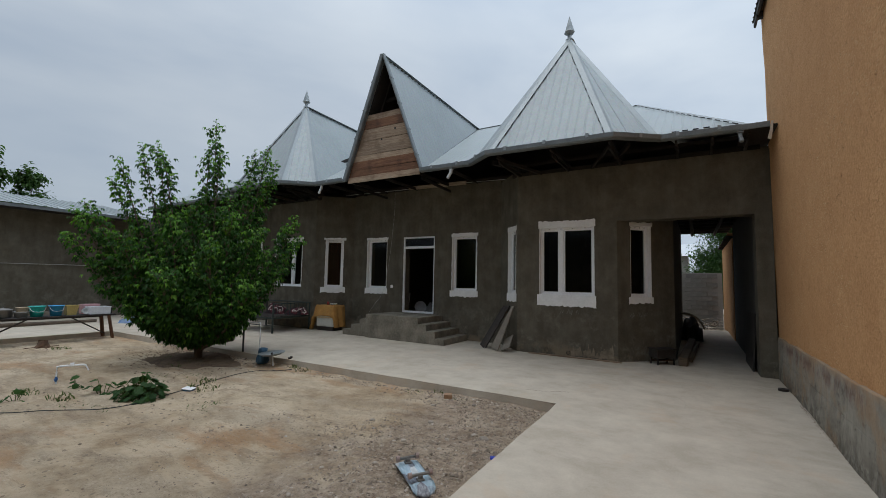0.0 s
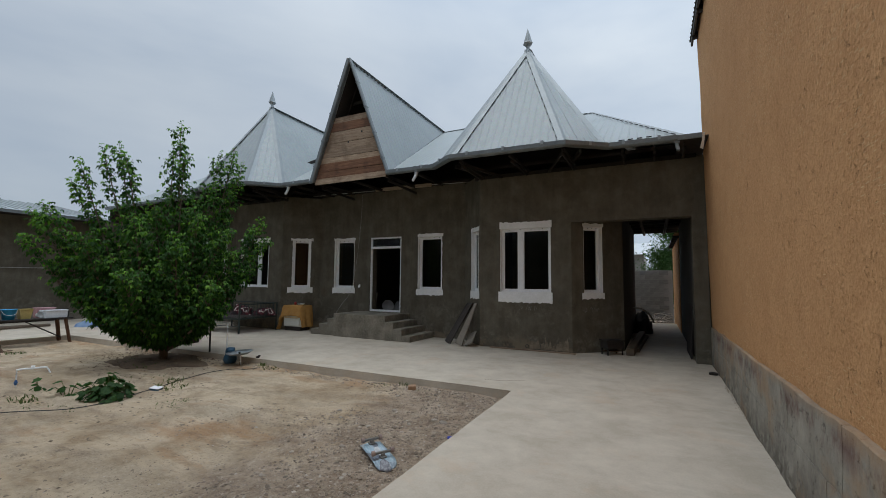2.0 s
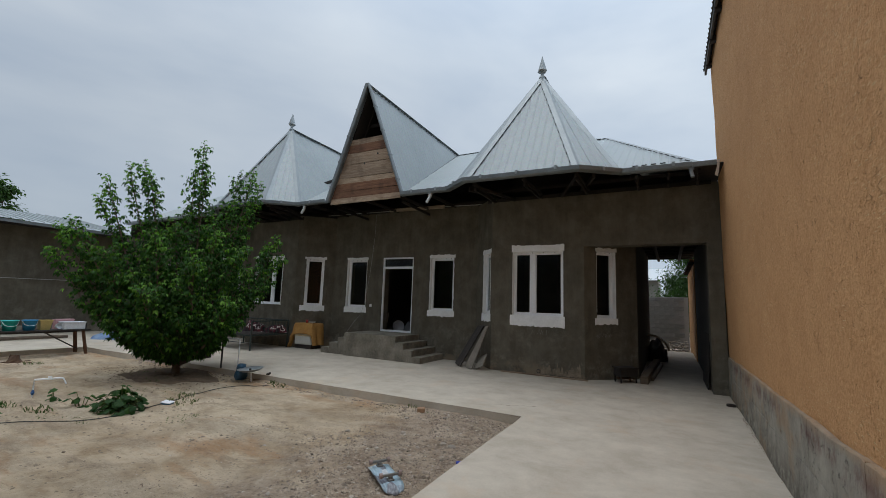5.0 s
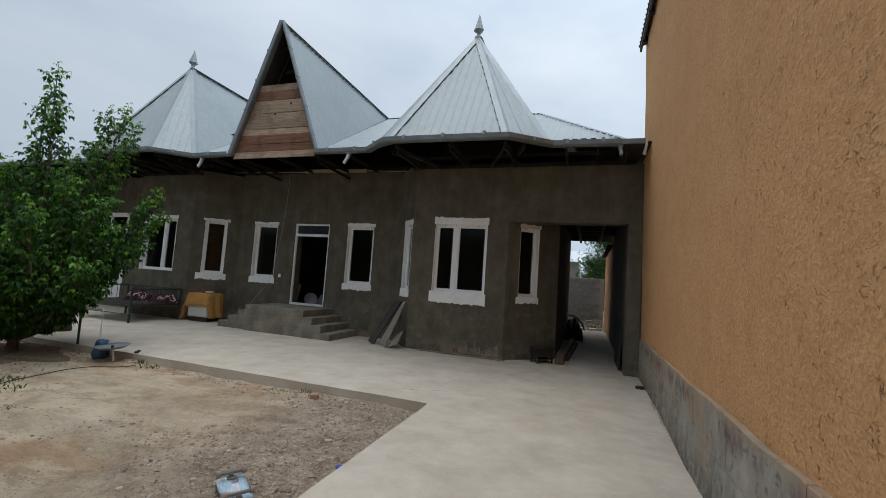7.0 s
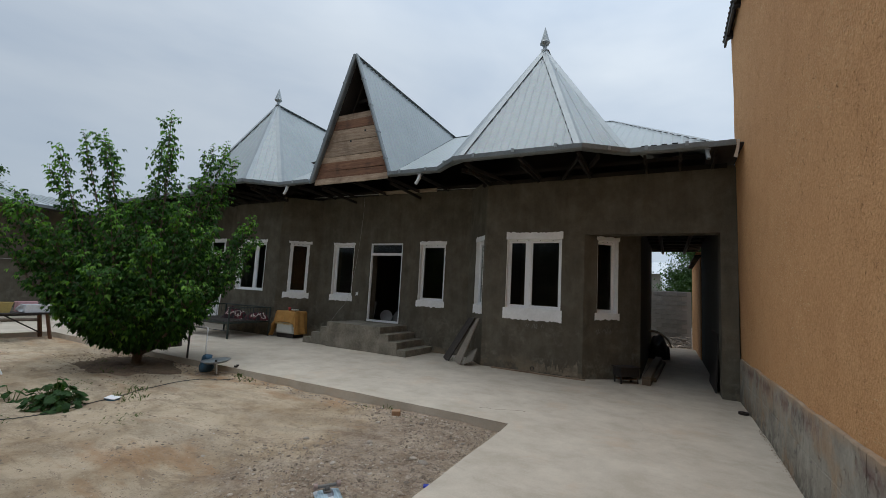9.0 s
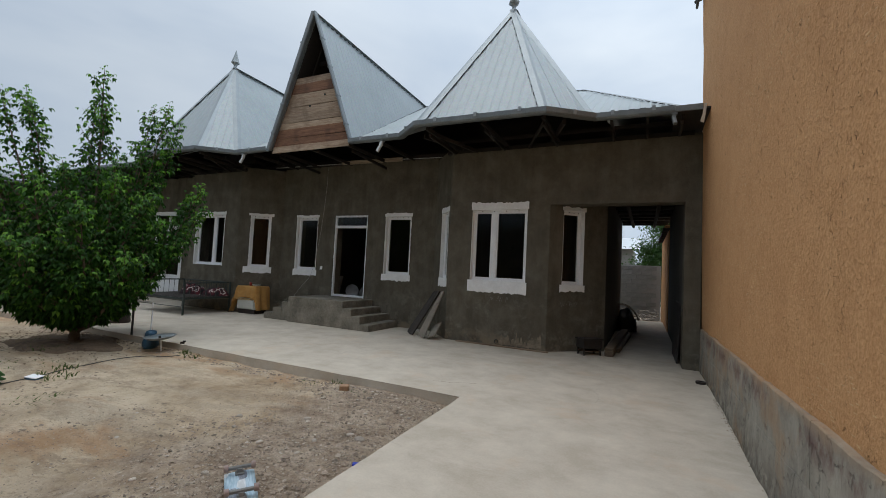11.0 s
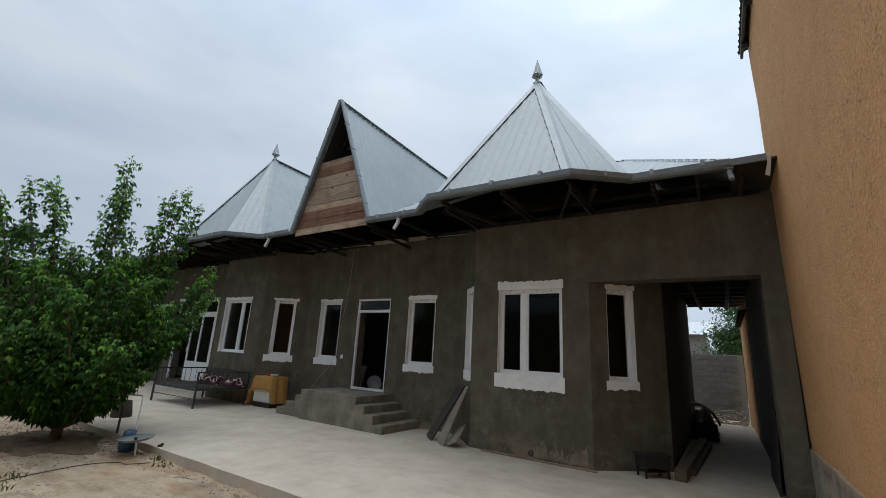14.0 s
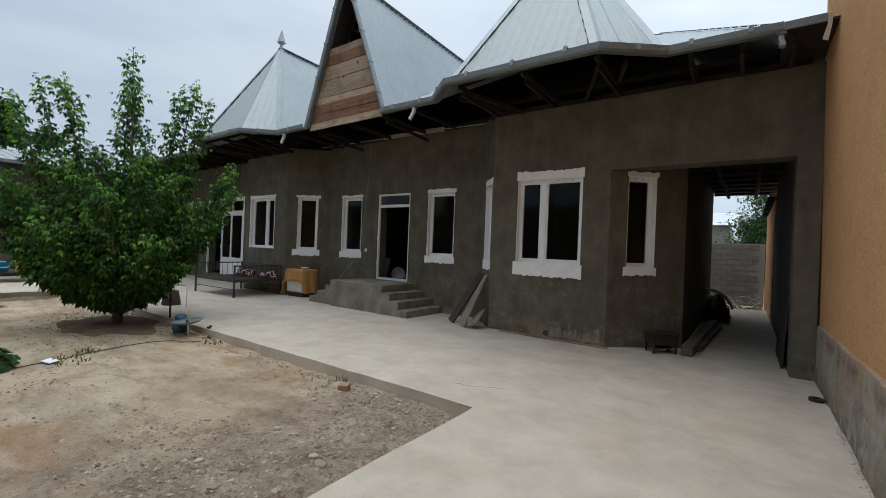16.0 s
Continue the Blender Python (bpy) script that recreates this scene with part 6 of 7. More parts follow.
def blanket(name, m, sx, sy, h, seed, label):
    vs, fs, n = [], [], 22
    for i in range(n + 1):
        for j in range(n + 1):
            u, v = i / n * 2 - 1, j / n * 2 - 1
            e = max(0.0, 1 - (abs(u) ** 2.6 + abs(v) ** 2.6))
            z = h * e ** 0.5 * (0.75 + 0.5 * noise.noise((u * 1.6, v * 1.6, seed))) + 0.05 * noise.noise((u * 4, v * 4, seed + 3)) * e
            vs.append((u * sx * (1 + 0.12 * noise.noise((u * 2, v * 2, seed + 9))), v * sy * (1 + 0.12 * noise.noise((u * 2, v * 2, seed + 5))), max(0.0, z)))
    top = len(vs)
    vs += [(x, y, -0.004) for x, y, z in vs]
    for i in range(n):
        for j in range(n):
            a = i * (n + 1) + j
            fs.append((a, a + n + 1, a + n + 2, a + 1))
            fs.append((top + a, top + a + 1, top + a + n + 2, top + a + n + 1))
    mt, nt, b = start("patterned_blanket")
    v = coords(nt, (4.0, 4.0, 4.0), (0.3, 0.2, 0.6))
    col = ramp(nt, noise_tex(nt, v, 1.3, 3, 0.5, 0.8), [(0.4, (0.018, 0.014, 0.016)), (0.49, (0.05, 0.012, 0.016)), (0.54, (0.11, 0.02, 0.027)), (0.585, (0.1, 0.02, 0.03)), (0.6, (0.5, 0.44, 0.4)), (0.64, (0.55, 0.5, 0.46)), (0.66, (0.05, 0.018, 0.02))])
    nt.links.new(col, b.inputs["Base Color"])
    b.inputs["Roughness"].default_value = 0.95
    bump(nt, b, noise_tex(nt, v, 30, 3), 0.4, 0.004)
    ob = tagged(new(name, mesh_from(name, vs, fs, mt, True)), label, "blanket")
    ob.matrix_basis = m
    return ob


blanket("folded_blanket", pose(-12.1, 9.42, 0.495, 0, 0, 15), 0.36, 0.24, 0.4, 1.0, "bundled dark red and white patterned blanket on the bed")
blanket("rolled_quilt", pose(-11.27, 9.58, 0.495, 0, 0, 40), 0.36, 0.22, 0.27, 5.0, "rumpled dark red patterned quilt on the bed")


# ---- covered white cabinet ----
def draped_cabinet():
    c = thing("cabinet", "low white cabinet on a dark plinth beside the steps", "cabinet", pose(-10.42, 10.2, 0, 0, 0, 3))
    part("body", box(bmesh.new(), (-0.36, -0.24, 0.13), (0.36, 0.24, 0.8), 0.015, 2), plain("cream_enamel", (0.6, 0.6, 0.55), (0.5, 0.5, 0.45), 0.4), c)
    part("plinth", boxes(((-0.33, -0.22, 0.0), (0.33, 0.22, 0.128))), DARKIRON, c)
    part("door", box(bmesh.new(), (-0.33, -0.262, 0.16), (0.33, -0.242, 0.76), 0.008), plain("cream_enamel_door", (0.62, 0.62, 0.57), (0.54, 0.54, 0.49), 0.4), c)
    # cloth: a sheet over the top falling down the front and both sides
    cloth = plain("ochre_cloth", (0.5, 0.27, 0.075), (0.38, 0.19, 0.05), 0.9, big=6, fine=60, relief=0.3)
    n, m = 40, 26
    vs, fs = [], []
    for i in range(n + 1):
        for j in range(m + 1):
            u, v = -1.02 + 2.02 * i / n, -0.62 + 0.88 * j / m
            over_x = max(0.0, abs(u) - 0.37)
            over_y = max(0.0, -v - 0.25)
            x = max(-0.375, min(0.375, u)) + math.copysign(1, u) * over_x * ((0.3 if u < 0 else 0.14) + 0.14 * noise.noise((v * 5, 1, 0))) * (1 if over_x else 0)
            drop_x = over_x * (1.24 if u < 0 else 1.1)
            y = max(-0.262, v) - over_y * 0.1 - 0.02 * math.sin(u * 24) * min(1, over_y * 5)
            z = 0.808 - max(drop_x, over_y * (0.9 + 0.9 * u * u)) + 0.008 * noise.noise((u * 6, v * 6, 2))
            x += 0.018 * math.sin(v * 26) * min(1, over_x * 5)
            vs.append((x, y, max(0.02, z)))
    for i in range(n):
        for j in range(m):
            a = i * (m + 1) + j
            fs.append((a, a + m + 1, a + m + 2, a + 1))
    me = mesh_from("tablecloth", vs, fs, cloth, True)
    ob = tagged(new("tablecloth", me), "ochre fringed cloth draped over the cabinet", "cloth")
    ob.matrix_basis = pose(-10.42, 10.2, 0.004, 0, 0, 3)
    sol = ob.modifiers.new("thickness", "SOLIDIFY")
    sol.thickness, sol.offset = 0.006, 1
    fr = bmesh.new()
    for k in range(34):
        x = -0.34 + 0.02 * k
        box(fr, (x, -0.318, 0.40), (x + 0.007, -0.312, 0.455))
    part("fringe", fr, plain("ochre_fringe", (0.6, 0.42, 0.18), (0.5, 0.33, 0.13), 0.9), ob)
    red = plain("red_plastic", (0.45, 0.03, 0.025), (0.35, 0.02, 0.02), 0.4)
    cup = thing("red_cup", "small red plastic cup on the cloth", "cup", pose(-10.45, 10.12, 0.822))
    part("cup_body", lathe(bmesh.new(), [(0, 0), (0.032, 0), (0.042, 0.1), (0.038, 0.1), (0.029, 0.008), (0, 0.008)], 16), red, cup, smooth=True)
    pl = thing("white_plate", "white dish lying on the cloth", "dish", pose(-10.27, 10.18, 0.822))
    part("plate_body", lathe(bmesh.new(), [(0, 0), (0.07, 0), (0.12, 0.04), (0.115, 0.045), (0.068, 0.008), (0, 0.008)], 20), PVC, pl, smooth=True)
    return c


draped_cabinet()


# ---- boards leaning in the bay's corner ----
def leaning(name, foot, top, w, th, material, label, twist=0.0, taper=1.0):
    foot, top = Vector(foot), Vector(top)
    m, l = along(foot, top)
    bm = prism(bmesh.new(), [(-w / 2, 0), (w / 2, 0.02), (w / 2 * taper, l - 0.03), (-w / 2 * taper, l)], -th / 2, th / 2, STAND)
    bmesh.ops.bevel(bm, geom=list(bm.edges), offset=min(0.005, th / 4), segments=1, affect="EDGES")
    ob = tagged(new(name, finish(bm, name, material)), label, "board", "boards leaning in the corner")
    ob.matrix_basis = m @ Matrix.Rotation(radians(twist), 4, "Z")
    return ob


leaning("dark_plank", (-4.78, 9.98, 0.02), (-4.3, 10.42, 1.06), 0.16, 0.05, OLDWOOD, "dark old timber plank leaning on the wall", 20)
leaning("dark_plank", (-4.66, 9.88, 0.02), (-4.2, 10.33, 1.08), 0.09, 0.04, OLDWOOD, "dark old timber plank leaning on the wall", 35)
leaning("grey_board", (-4.32, 9.72, 0.02), (-3.98, 10.1, 1.09), 0.3, 0.03, plain("grey_fibre_board", (0.3, 0.26, 0.21), (0.18, 0.155, 0.125), 0.9, big=3), "grey fibre board leaning on the bay wall", 12, 0.3)
off = leaning("short_board", (-3.98, 9.6, 0.07), (-3.8, 9.93, 0.4), 0.26, 0.03, plain("grey_fibre_offcut", (0.28, 0.245, 0.2), (0.17, 0.15, 0.12), 0.9, big=3), "short grey offcut tipped against the bay wall", -8)
off.matrix_basis = off.matrix_basis @ Matrix.Rotation(radians(32), 4, "Y")
lath = tagged(new("wood_lath", finish(beam(bmesh.new(), (-3.5, 9.86, 0.016), (-1.42, 9.84, 0.016), 0.035, 0.03, 0.004), "wood_lath", BOARD)), "thin pale lath lying along the foot of the bay", "lath")
pipe_end = tagged(new("drain_hole", finish(lathe(bmesh.new(), [(0.035, 0.02), (0.045, 0.02), (0.045, -0.02), (0.035, -0.02), (0.035, 0.02)], 16, pose(-2.58, 9.975, 0.09, 90)), "drain_hole", CABLE)), "black drain pipe end in the bay wall", "pipe")


# ---- brazier ----
def brazier(m):
    b = thing("brazier", "small dark iron brazier box on short legs", "brazier", m)
    part("fire_box", boxes(((-0.25, -0.16, 0.16), (0.25, 0.16, 0.36)), bevel=0.008), DARKIRON, b)
    part("rim", boxes(((-0.275, -0.185, 0.345), (0.275, 0.185, 0.375)), bevel=0.006), DARKIRON, b)
    for x in (-0.22, 0.22):
        for y in (-0.13, 0.13):
            part("leg", boxes(((x - 0.015, y - 0.015, 0.0), (x + 0.015, y + 0.015, 0.17))), DARKIRON, b)
    part("lower_shelf", boxes(((-0.22, -0.13, 0.09), (0.22, 0.13, 0.1))), RUST, b)
    return b


BEAMWOOD = make_wood("brown_squared_timber", (0.15, 0.105, 0.065), (0.06, 0.04, 0.025), 0, 0.4)
brazier(pose(-0.68, 10.3, 0.0, 0, 0, 40) @ Matrix.Diagonal((0.86, 0.86, 0.9, 1)))
for k, (a, c, w) in enumerate((((-0.3, 10.3, 0.087), (-0.15, 14.2, 0.087), 0.17), ((-0.17, 10.9, 0.045), (-0.02, 14.0, 0.045), 0.085))):
    tb = tagged(new("timber_beam", finish(beam(bmesh.new(), a, c, w, w, 0.01), "timber_beam", BEAMWOOD)), "squared old timber lying along the passage wall", "beam", "timbers in the passage")
lb = tagged(new("dark_sheet", finish(box(bmesh.new(), (0.9, 10.5, 0.0), (0.93, 11.9, 1.15), 0.006, 1, Matrix.Translation((0.9, 0, 0)) @ Matrix.Rotation(radians(3), 4, "Y") @ Matrix.Translation((-0.9, 0, 0))), "dark_sheet", OLDWOOD)), "dark board leaning on the passage wall", "board")


def covered_cart(m):
    b = thing("covered_cart", "old hand cart under a dark tarpaulin with a tan arched panel", "cart", m)
    vs, fs, n = [], [], 20
    for i in range(n + 1):
        for j in range(n + 1):
            u, v = i / n * 2 - 1, j / n * 2 - 1
            e = max(0, 1 - (abs(u) ** 2.4 + abs(v) ** 2.4))
            lump = 0.8 + 0.45 * noise.noise((u * 1.3, v * 1.3, 3)) - 0.28 * u
            vs.append((u * 0.3, v * 0.95, max(0.02, 0.74 * e ** 0.5 * lump)))
    for i in range(n):
        for j in range(n):
            a = i * (n + 1) + j
            fs.append((a, a + n + 1, a + n + 2, a + 1))
    k = len(vs)
    vs += [(-0.3, -0.95, 0.02), (0.3, -0.95, 0.02), (0.3, 0.95, 0.02), (-0.3, 0.95, 0.02)]
    fs.append((k + 3, k + 2, k + 1, k))
    part("tarpaulin", mesh_from("tarpaulin", vs, fs, CABLE, True), CABLE, b)
    # arched panel: a thick curved sheet over the load
    bm, n = bmesh.new(), 16
    arc = []
    for i in range(n + 1):
        a = radians(112 - 96 * i / n)
        arc.append((-0.22 + math.cos(a) * 0.6, 0.16 + math.sin(a) * 0.66))
    outer = [(x, z) for x, z in arc]
    inner = [(-0.22 + (x + 0.22) * 0.93, 0.16 + (z - 0.16) * 0.93) for x, z in arc]
    for i in range(n):
        prism(bm, [inner[i], inner[i + 1], outer[i + 1], outer[i]], -0.5, -0.1, STAND)
    bmesh.ops.remove_doubles(bm, verts=bm.verts, dist=0.0005)
    part("arched_panel", bm, PALEWOOD, b, "tan arched sheet")
    w = part("wheel", rod(bmesh.new(), (0.22, -0.6, 0.2), (0.28, -0.6, 0.2), 0.19, n=20), CABLE, b)
    part("rim", rod(bmesh.new(), (0.282, -0.6, 0.2), (0.29, -0.6, 0.2), 0.11, n=16), RUST, w)
    return b


covered_cart(pose(-0.16, 15.9, 0.0))
ring = tagged(new("iron_ring", finish(lathe(bmesh.new(), [(0.05, 0.0), (0.09, 0.0), (0.09, 0.045), (0.05, 0.045), (0.05, 0.0)], 18), "iron_ring", DARKIRON)), "dark iron ring lying on the paving by the wall", "ring")
ring.matrix_basis = pose(1.15, 8.9, 0.002) @ Matrix.Diagonal((0.8, 0.8, 0.8, 1))


# ---- post, pipe, dish and canister at the edge of the paving ----
post = thing("iron_post", "thin black post with a bent white water pipe", "post", Matrix.Translation((-8.82, 6.02, 0.0)))
part("upright", rod(bmesh.new(), (0, 0, -0.05), (0, 0, 0.68), 0.02), CABLE, post)
part("bent_pipe", tube_mesh("bent_pipe", curve_pts([(0.0, 0.0, 0.66), (0.2, 0.04, 0.67), (0.38, 0.1, 0.67), (0.43, 0.11, 0.62), (0.43, 0.11, 0.3), (0.43, 0.11, 0.0)], 5), 0.014, PVC), PVC, post, "white plastic water pipe")


def dish(m):
    d = thing("dish_antenna", "shallow grey metal dish lying on a short white stem", "dish", m)
    part("bowl", lathe(bmesh.new(), [(0, 0.2), (0.12, 0.205), (0.24, 0.225), (0.34, 0.265), (0.345, 0.272), (0.235, 0.235), (0.12, 0.215), (0, 0.21)], 28), CAP, d, smooth=True)
    part("stem", rod(bmesh.new(), (0.02, 0, 0), (0.02, 0, 0.2), 0.018), PVC, d)
    part("knob", rod(bmesh.new(), (0, 0, 0.21), (0, 0, 0.27), 0.028), CABLE, d)
    return d


dz = ground_height(-7.5, 5.75)
dish(pose(-7.5, 5.8, dz, 3, -4, 20) @ Matrix.Diagonal((0.75, 0.75, 1.0, 1)))
tagged(new("feed_bracket", finish(boxes(((-0.05, -0.03, 0), (0.06, 0.03, 0.05)), ((0.02, -0.02, 0.04), (0.1, 0.02, 0.08)), bevel=0.006), "feed_bracket", DARKIRON)), "small dark bracket on the kerb of the paving", "bracket").matrix_basis = pose(-7.3, 6.06, 0.002, 0, 0, 30) @ Matrix.Diagonal((0.6, 0.6, 0.7, 1))
BLUE = plain("faded_blue_plastic", (0.03, 0.1, 0.17), (0.02, 0.065, 0.11), 0.5, big=5)
bm = lathe(bmesh.new(), [(0, 0), (0.15, 0), (0.17, 0.06), (0.165, 0.13), (0.145, 0.2), (0.13, 0.26), (0.11, 0.31), (0.06, 0.33), (0, 0.32)], 22)
for v in bm.verts:
    v.co += Vector((noise.noise(v.co * 11), noise.noise(v.co * 11 + Vector((5, 0, 0))), 0.6 * noise.noise(v.co * 9 + Vector((0, 5, 0))))) * 0.05
    v.co.z = max(0.0, v.co.z)
tagged(new("blue_bag", finish(bm, "blue_bag", BLUE, True)), "crumpled faded blue plastic bag standing in the dirt", "bag").matrix_basis = pose(-7.85, 5.82, ground_height(-7.85, 5.82), 0, 0, 20) @ Matrix.Diagonal((0.72, 0.72, 1.0, 1))
bag = thing("feed_sack", "dark woven bucket bag with a handle on the paving", "bag", pose(-10.65, 6.75, 0.0))
part("bag_body", lathe(bmesh.new(), [(0, 0), (0.19, 0), (0.2, 0.04), (0.15, 0.33), (0.14, 0.33), (0.17, 0.03), (0, 0.02)], 20), plain("dark_sackcloth", (0.075, 0.06, 0.05), (0.05, 0.04, 0.032), 0.95), bag, smooth=True)
part("handle", tube_mesh("handle", curve_pts([(-0.14, 0, 0.32), (-0.1, 0, 0.47), (0.02, 0, 0.52), (0.12, 0, 0.46), (0.14, 0, 0.32)], 5), 0.012, BARK), BARK, bag)


# ---- wash table by the side wing ----
TT = 0.565
def wash_table(m):
    t = thing("wash_table", "long rough plank table on splayed wooden legs", "table", m)
    for k in range(3):
        part("plank", box(bmesh.new(), (0.21 * k, -2.6, TT - 0.04), (0.21 * k + 0.2, 1.55, TT), 0.006), OLDWOOD, t)
    part("apron", boxes(((0.05, -2.5, TT - 0.11), (0.09, 1.45, TT - 0.042))), OLDWOOD, t)
    for y, dy in ((1.4, 0.1), (-0.9, 0.05), (-2.3, -0.1)):
        for x, dx in ((0.06, -0.05), (0.56, 0.08)):
            part("leg", beam(bmesh.new(), (x + dx, y + dy, -0.13), (x, y, TT - 0.042), 0.07, 0.06), RUST if y > 0 else OLDWOOD, t)
    part("brace", beam(bmesh.new(), (0.3, 1.42, 0.0), (0.3, 0.6, TT - 0.05), 0.03, 0.03), DARKIRON, t)
    part("brace", beam(bmesh.new(), (0.3, -0.95, 0.1), (0.3, -0.2, TT - 0.05), 0.03, 0.03), DARKIRON, t)
    return t


wash_table(Matrix.Translation((-14.95, 4.17, 0)))


def bucket(name, x, y, r, h, color, label, handle=True, square=False):
    mt = plain(name + "_plastic", color, tuple(c * 0.8 for c in color), 0.45, big=6)
    b = thing(name, label, "bucket", pose(x, y + 0.17, TT + 0.002, 0, 0, 45 if square else 0), "vessels on the table")
    n = 4 if square else 24
    k = 1.25 if square else 1.0
    part("vessel", lathe(bmesh.new(), [(0, 0), (r * 0.72 * k, 0), (r * k, h), (r * 1.06 * k, h), (r * 1.06 * k, h - 0.02), (r * 0.98 * k, h - 0.01), (r * 0.69 * k, 0.012), (0, 0.012)], n), mt, b, smooth=not square)
    if handle:
        part("handle", tube_mesh("handle", curve_pts([(0.02, -r, h - 0.02), (r * 0.6, -r * 0.7, h * 0.55), (r * 0.85, 0, h * 0.45), (r * 0.6, r * 0.7, h * 0.55), (0.02, r, h - 0.02)], 5), 0.006, PVC), PVC, b)
    return b


pot = thing("cooking_pot", "dull aluminium cooking pot with a lid", "pot", pose(-14.6, 3.45, TT + 0.002))
part("pot_body", lathe(bmesh.new(), [(0, 0), (0.16, 0), (0.18, 0.02), (0.18, 0.19), (0.19, 0.2), (0.17, 0.2), (0.17, 0.02), (0, 0.01)], 24), STEEL, pot, smooth=True)
part("lid", lathe(bmesh.new(), [(0.19, 0.2), (0.12, 0.225), (0.02, 0.235), (0.02, 0.255), (0.03, 0.265), (0, 0.27)], 24), STEEL, pot, smooth=True)
bucket("plastic_tub", -14.6, 3.62, 0.15, 0.14, (0.55, 0.56, 0.55), "low white plastic tub of crockery", False)
bucket("beige_bowl", -14.72, 3.66, 0.12, 0.24, (0.5, 0.38, 0.25), "beige plastic bowl stacked behind the tub", False)
bucket("turquoise_bucket", -14.55, 3.9, 0.165, 0.27, (0.03, 0.55, 0.52), "turquoise plastic bucket with a handle")
bucket("blue_bucket", -14.55, 4.28, 0.155, 0.27, (0.04, 0.36, 0.68), "blue plastic bucket with a handle")
bucket("yellow_bucket", -14.6, 4.6, 0.15, 0.26, (0.6, 0.46, 0.17), "square yellow plastic pail", False, True)
bowl = thing("metal_bowl", "small shiny metal bowl lying on its side", "bowl", pose(-14.6, 5.03, TT + 0.085, 0, 80, 20), "vessels on the table")
part("bowl_shell", lathe(bmesh.new(), [(0, 0), (0.05, 0), (0.085, 0.1), (0.08, 0.1), (0.046, 0.008), (0, 0.008)], 20), BRIGHT_TIN, bowl, smooth=True)


def crate(name, x, y, z, sx, sy, h, color, label):
    mt = plain(name + "_plastic", color, tuple(c * 0.85 for c in color), 0.45, big=5)
    c = thing(name, label, "crate", pose(x, y, z), "vessels on the table")
    bm = bmesh.new()
    t = 0.012
    for a, b in (((-sx, -sy, 0), (sx, sy, t)), ((-sx, -sy, t), (-sx + t, sy, h)), ((sx - t, -sy, t), (sx, sy, h)), ((-sx + t, -sy, t), (sx - t, -sy + t, h)), ((-sx + t, sy - t, t), (sx - t, sy, h))):
        box(bm, a, b, 0.004)
    part("tray", bm, mt, c)
    part("rim", boxes(((-sx - 0.015, -sy - 0.015, h - 0.02), (-sx, sy + 0.015, h + 0.004)), ((sx, -sy - 0.015, h - 0.02), (sx + 0.015, sy + 0.015, h + 0.004)), ((-sx, -sy - 0.015, h - 0.02), (sx, -sy, h + 0.004)), ((-sx, sy, h - 0.02), (sx, sy + 0.015, h + 0.004)), bevel=0.003), mt, c)
    return c


crate("white_crate", -14.57, 5.37, TT + 0.002, 0.17, 0.24, 0.2, (0.78, 0.8, 0.83), "white plastic washing-up tub")
crate("pink_crate", -14.86, 5.27, TT + 0.002, 0.1, 0.2, 0.26, (0.6, 0.33, 0.34), "pink plastic tub behind the white one")
bt = thing("dark_bottle", "small dark plastic bottle at the table's end", "bottle", pose(-14.55, 5.67, TT + 0.002))
part("bottle_body", lathe(bmesh.new(), [(0, 0), (0.035, 0), (0.037, 0.14), (0.015, 0.18), (0.015, 0.21), (0, 0.21)], 14), CABLE, bt, smooth=True)
part("cap", rod(bmesh.new(), (0, 0, 0.205), (0, 0, 0.23), 0.018, n=12), DARKIRON, bt)
tp = blanket("blue_tarpaulin", pose(-17.1, 7.5, 0.0, 0, 0, 40), 0.55, 0.36, 0.24, 12.0, "crumpled blue plastic sheeting on the paving")
tp.data.materials[0] = plain("blue_sheeting", (0.05, 0.14, 0.38), (0.3, 0.4, 0.5), 0.4, big=4)
tagged(new("carton_box", finish(box(bmesh.new(), (-0.3, -0.2, 0), (0.3, 0.2, 0.32), 0.01), "carton_box", plain("brown_carton", (0.17, 0.12, 0.08), (0.12, 0.085, 0.06), 0.9))), "brown carton standing on the paving", "box").matrix_basis = pose(-16.7, 8.05, 0.0, 0, 0, 25)
log = tagged(new("old_log", finish(rod(bmesh.new(), (-18.2, 3.2, 0.07), (-18.0, 6.6, 0.07), 0.07, 0.05, 9), "old_log", BARK)), "long bark-covered log lying by the wing wall", "log")
ledge = tagged(new("wing_ledge", finish(boxes(((-20.99, -13.9, -0.05), (-20.7, 9.5, 0.28)), bevel=0.02), "wing_ledge", SLATE)), "low cement ledge at the foot of the wing wall", "ledge", kind="structure")


# ---- garden bits in the dirt ----
stump = thing("tree_stump", "small broken stump in a heap of brown litter", "stump", pose(-13.7, 4.0, ground_height(-13.7, 4.0) - 0.02) @ Matrix.Diagonal((0.8, 0.8, 0.75, 1)))
STUMPWOOD = plain("torn_stump_wood", (0.15, 0.085, 0.05), (0.07, 0.04, 0.024), 0.95, big=7, fine=40, relief=0.8, depth=0.012)
bm = lathe(bmesh.new(), [(0.24, -0.05), (0.19, 0.05), (0.13, 0.14), (0.1, 0.27), (0.05, 0.2), (0, 0.24)], 13)
for v in bm.verts:
    v.co += Vector((noise.noise(v.co * 9), noise.noise(v.co * 9 + Vector((5, 0, 0))), noise.noise(v.co * 7 + Vector((0, 5, 0))))) * 0.07
part("stump_wood", bm, STUMPWOOD, stump)
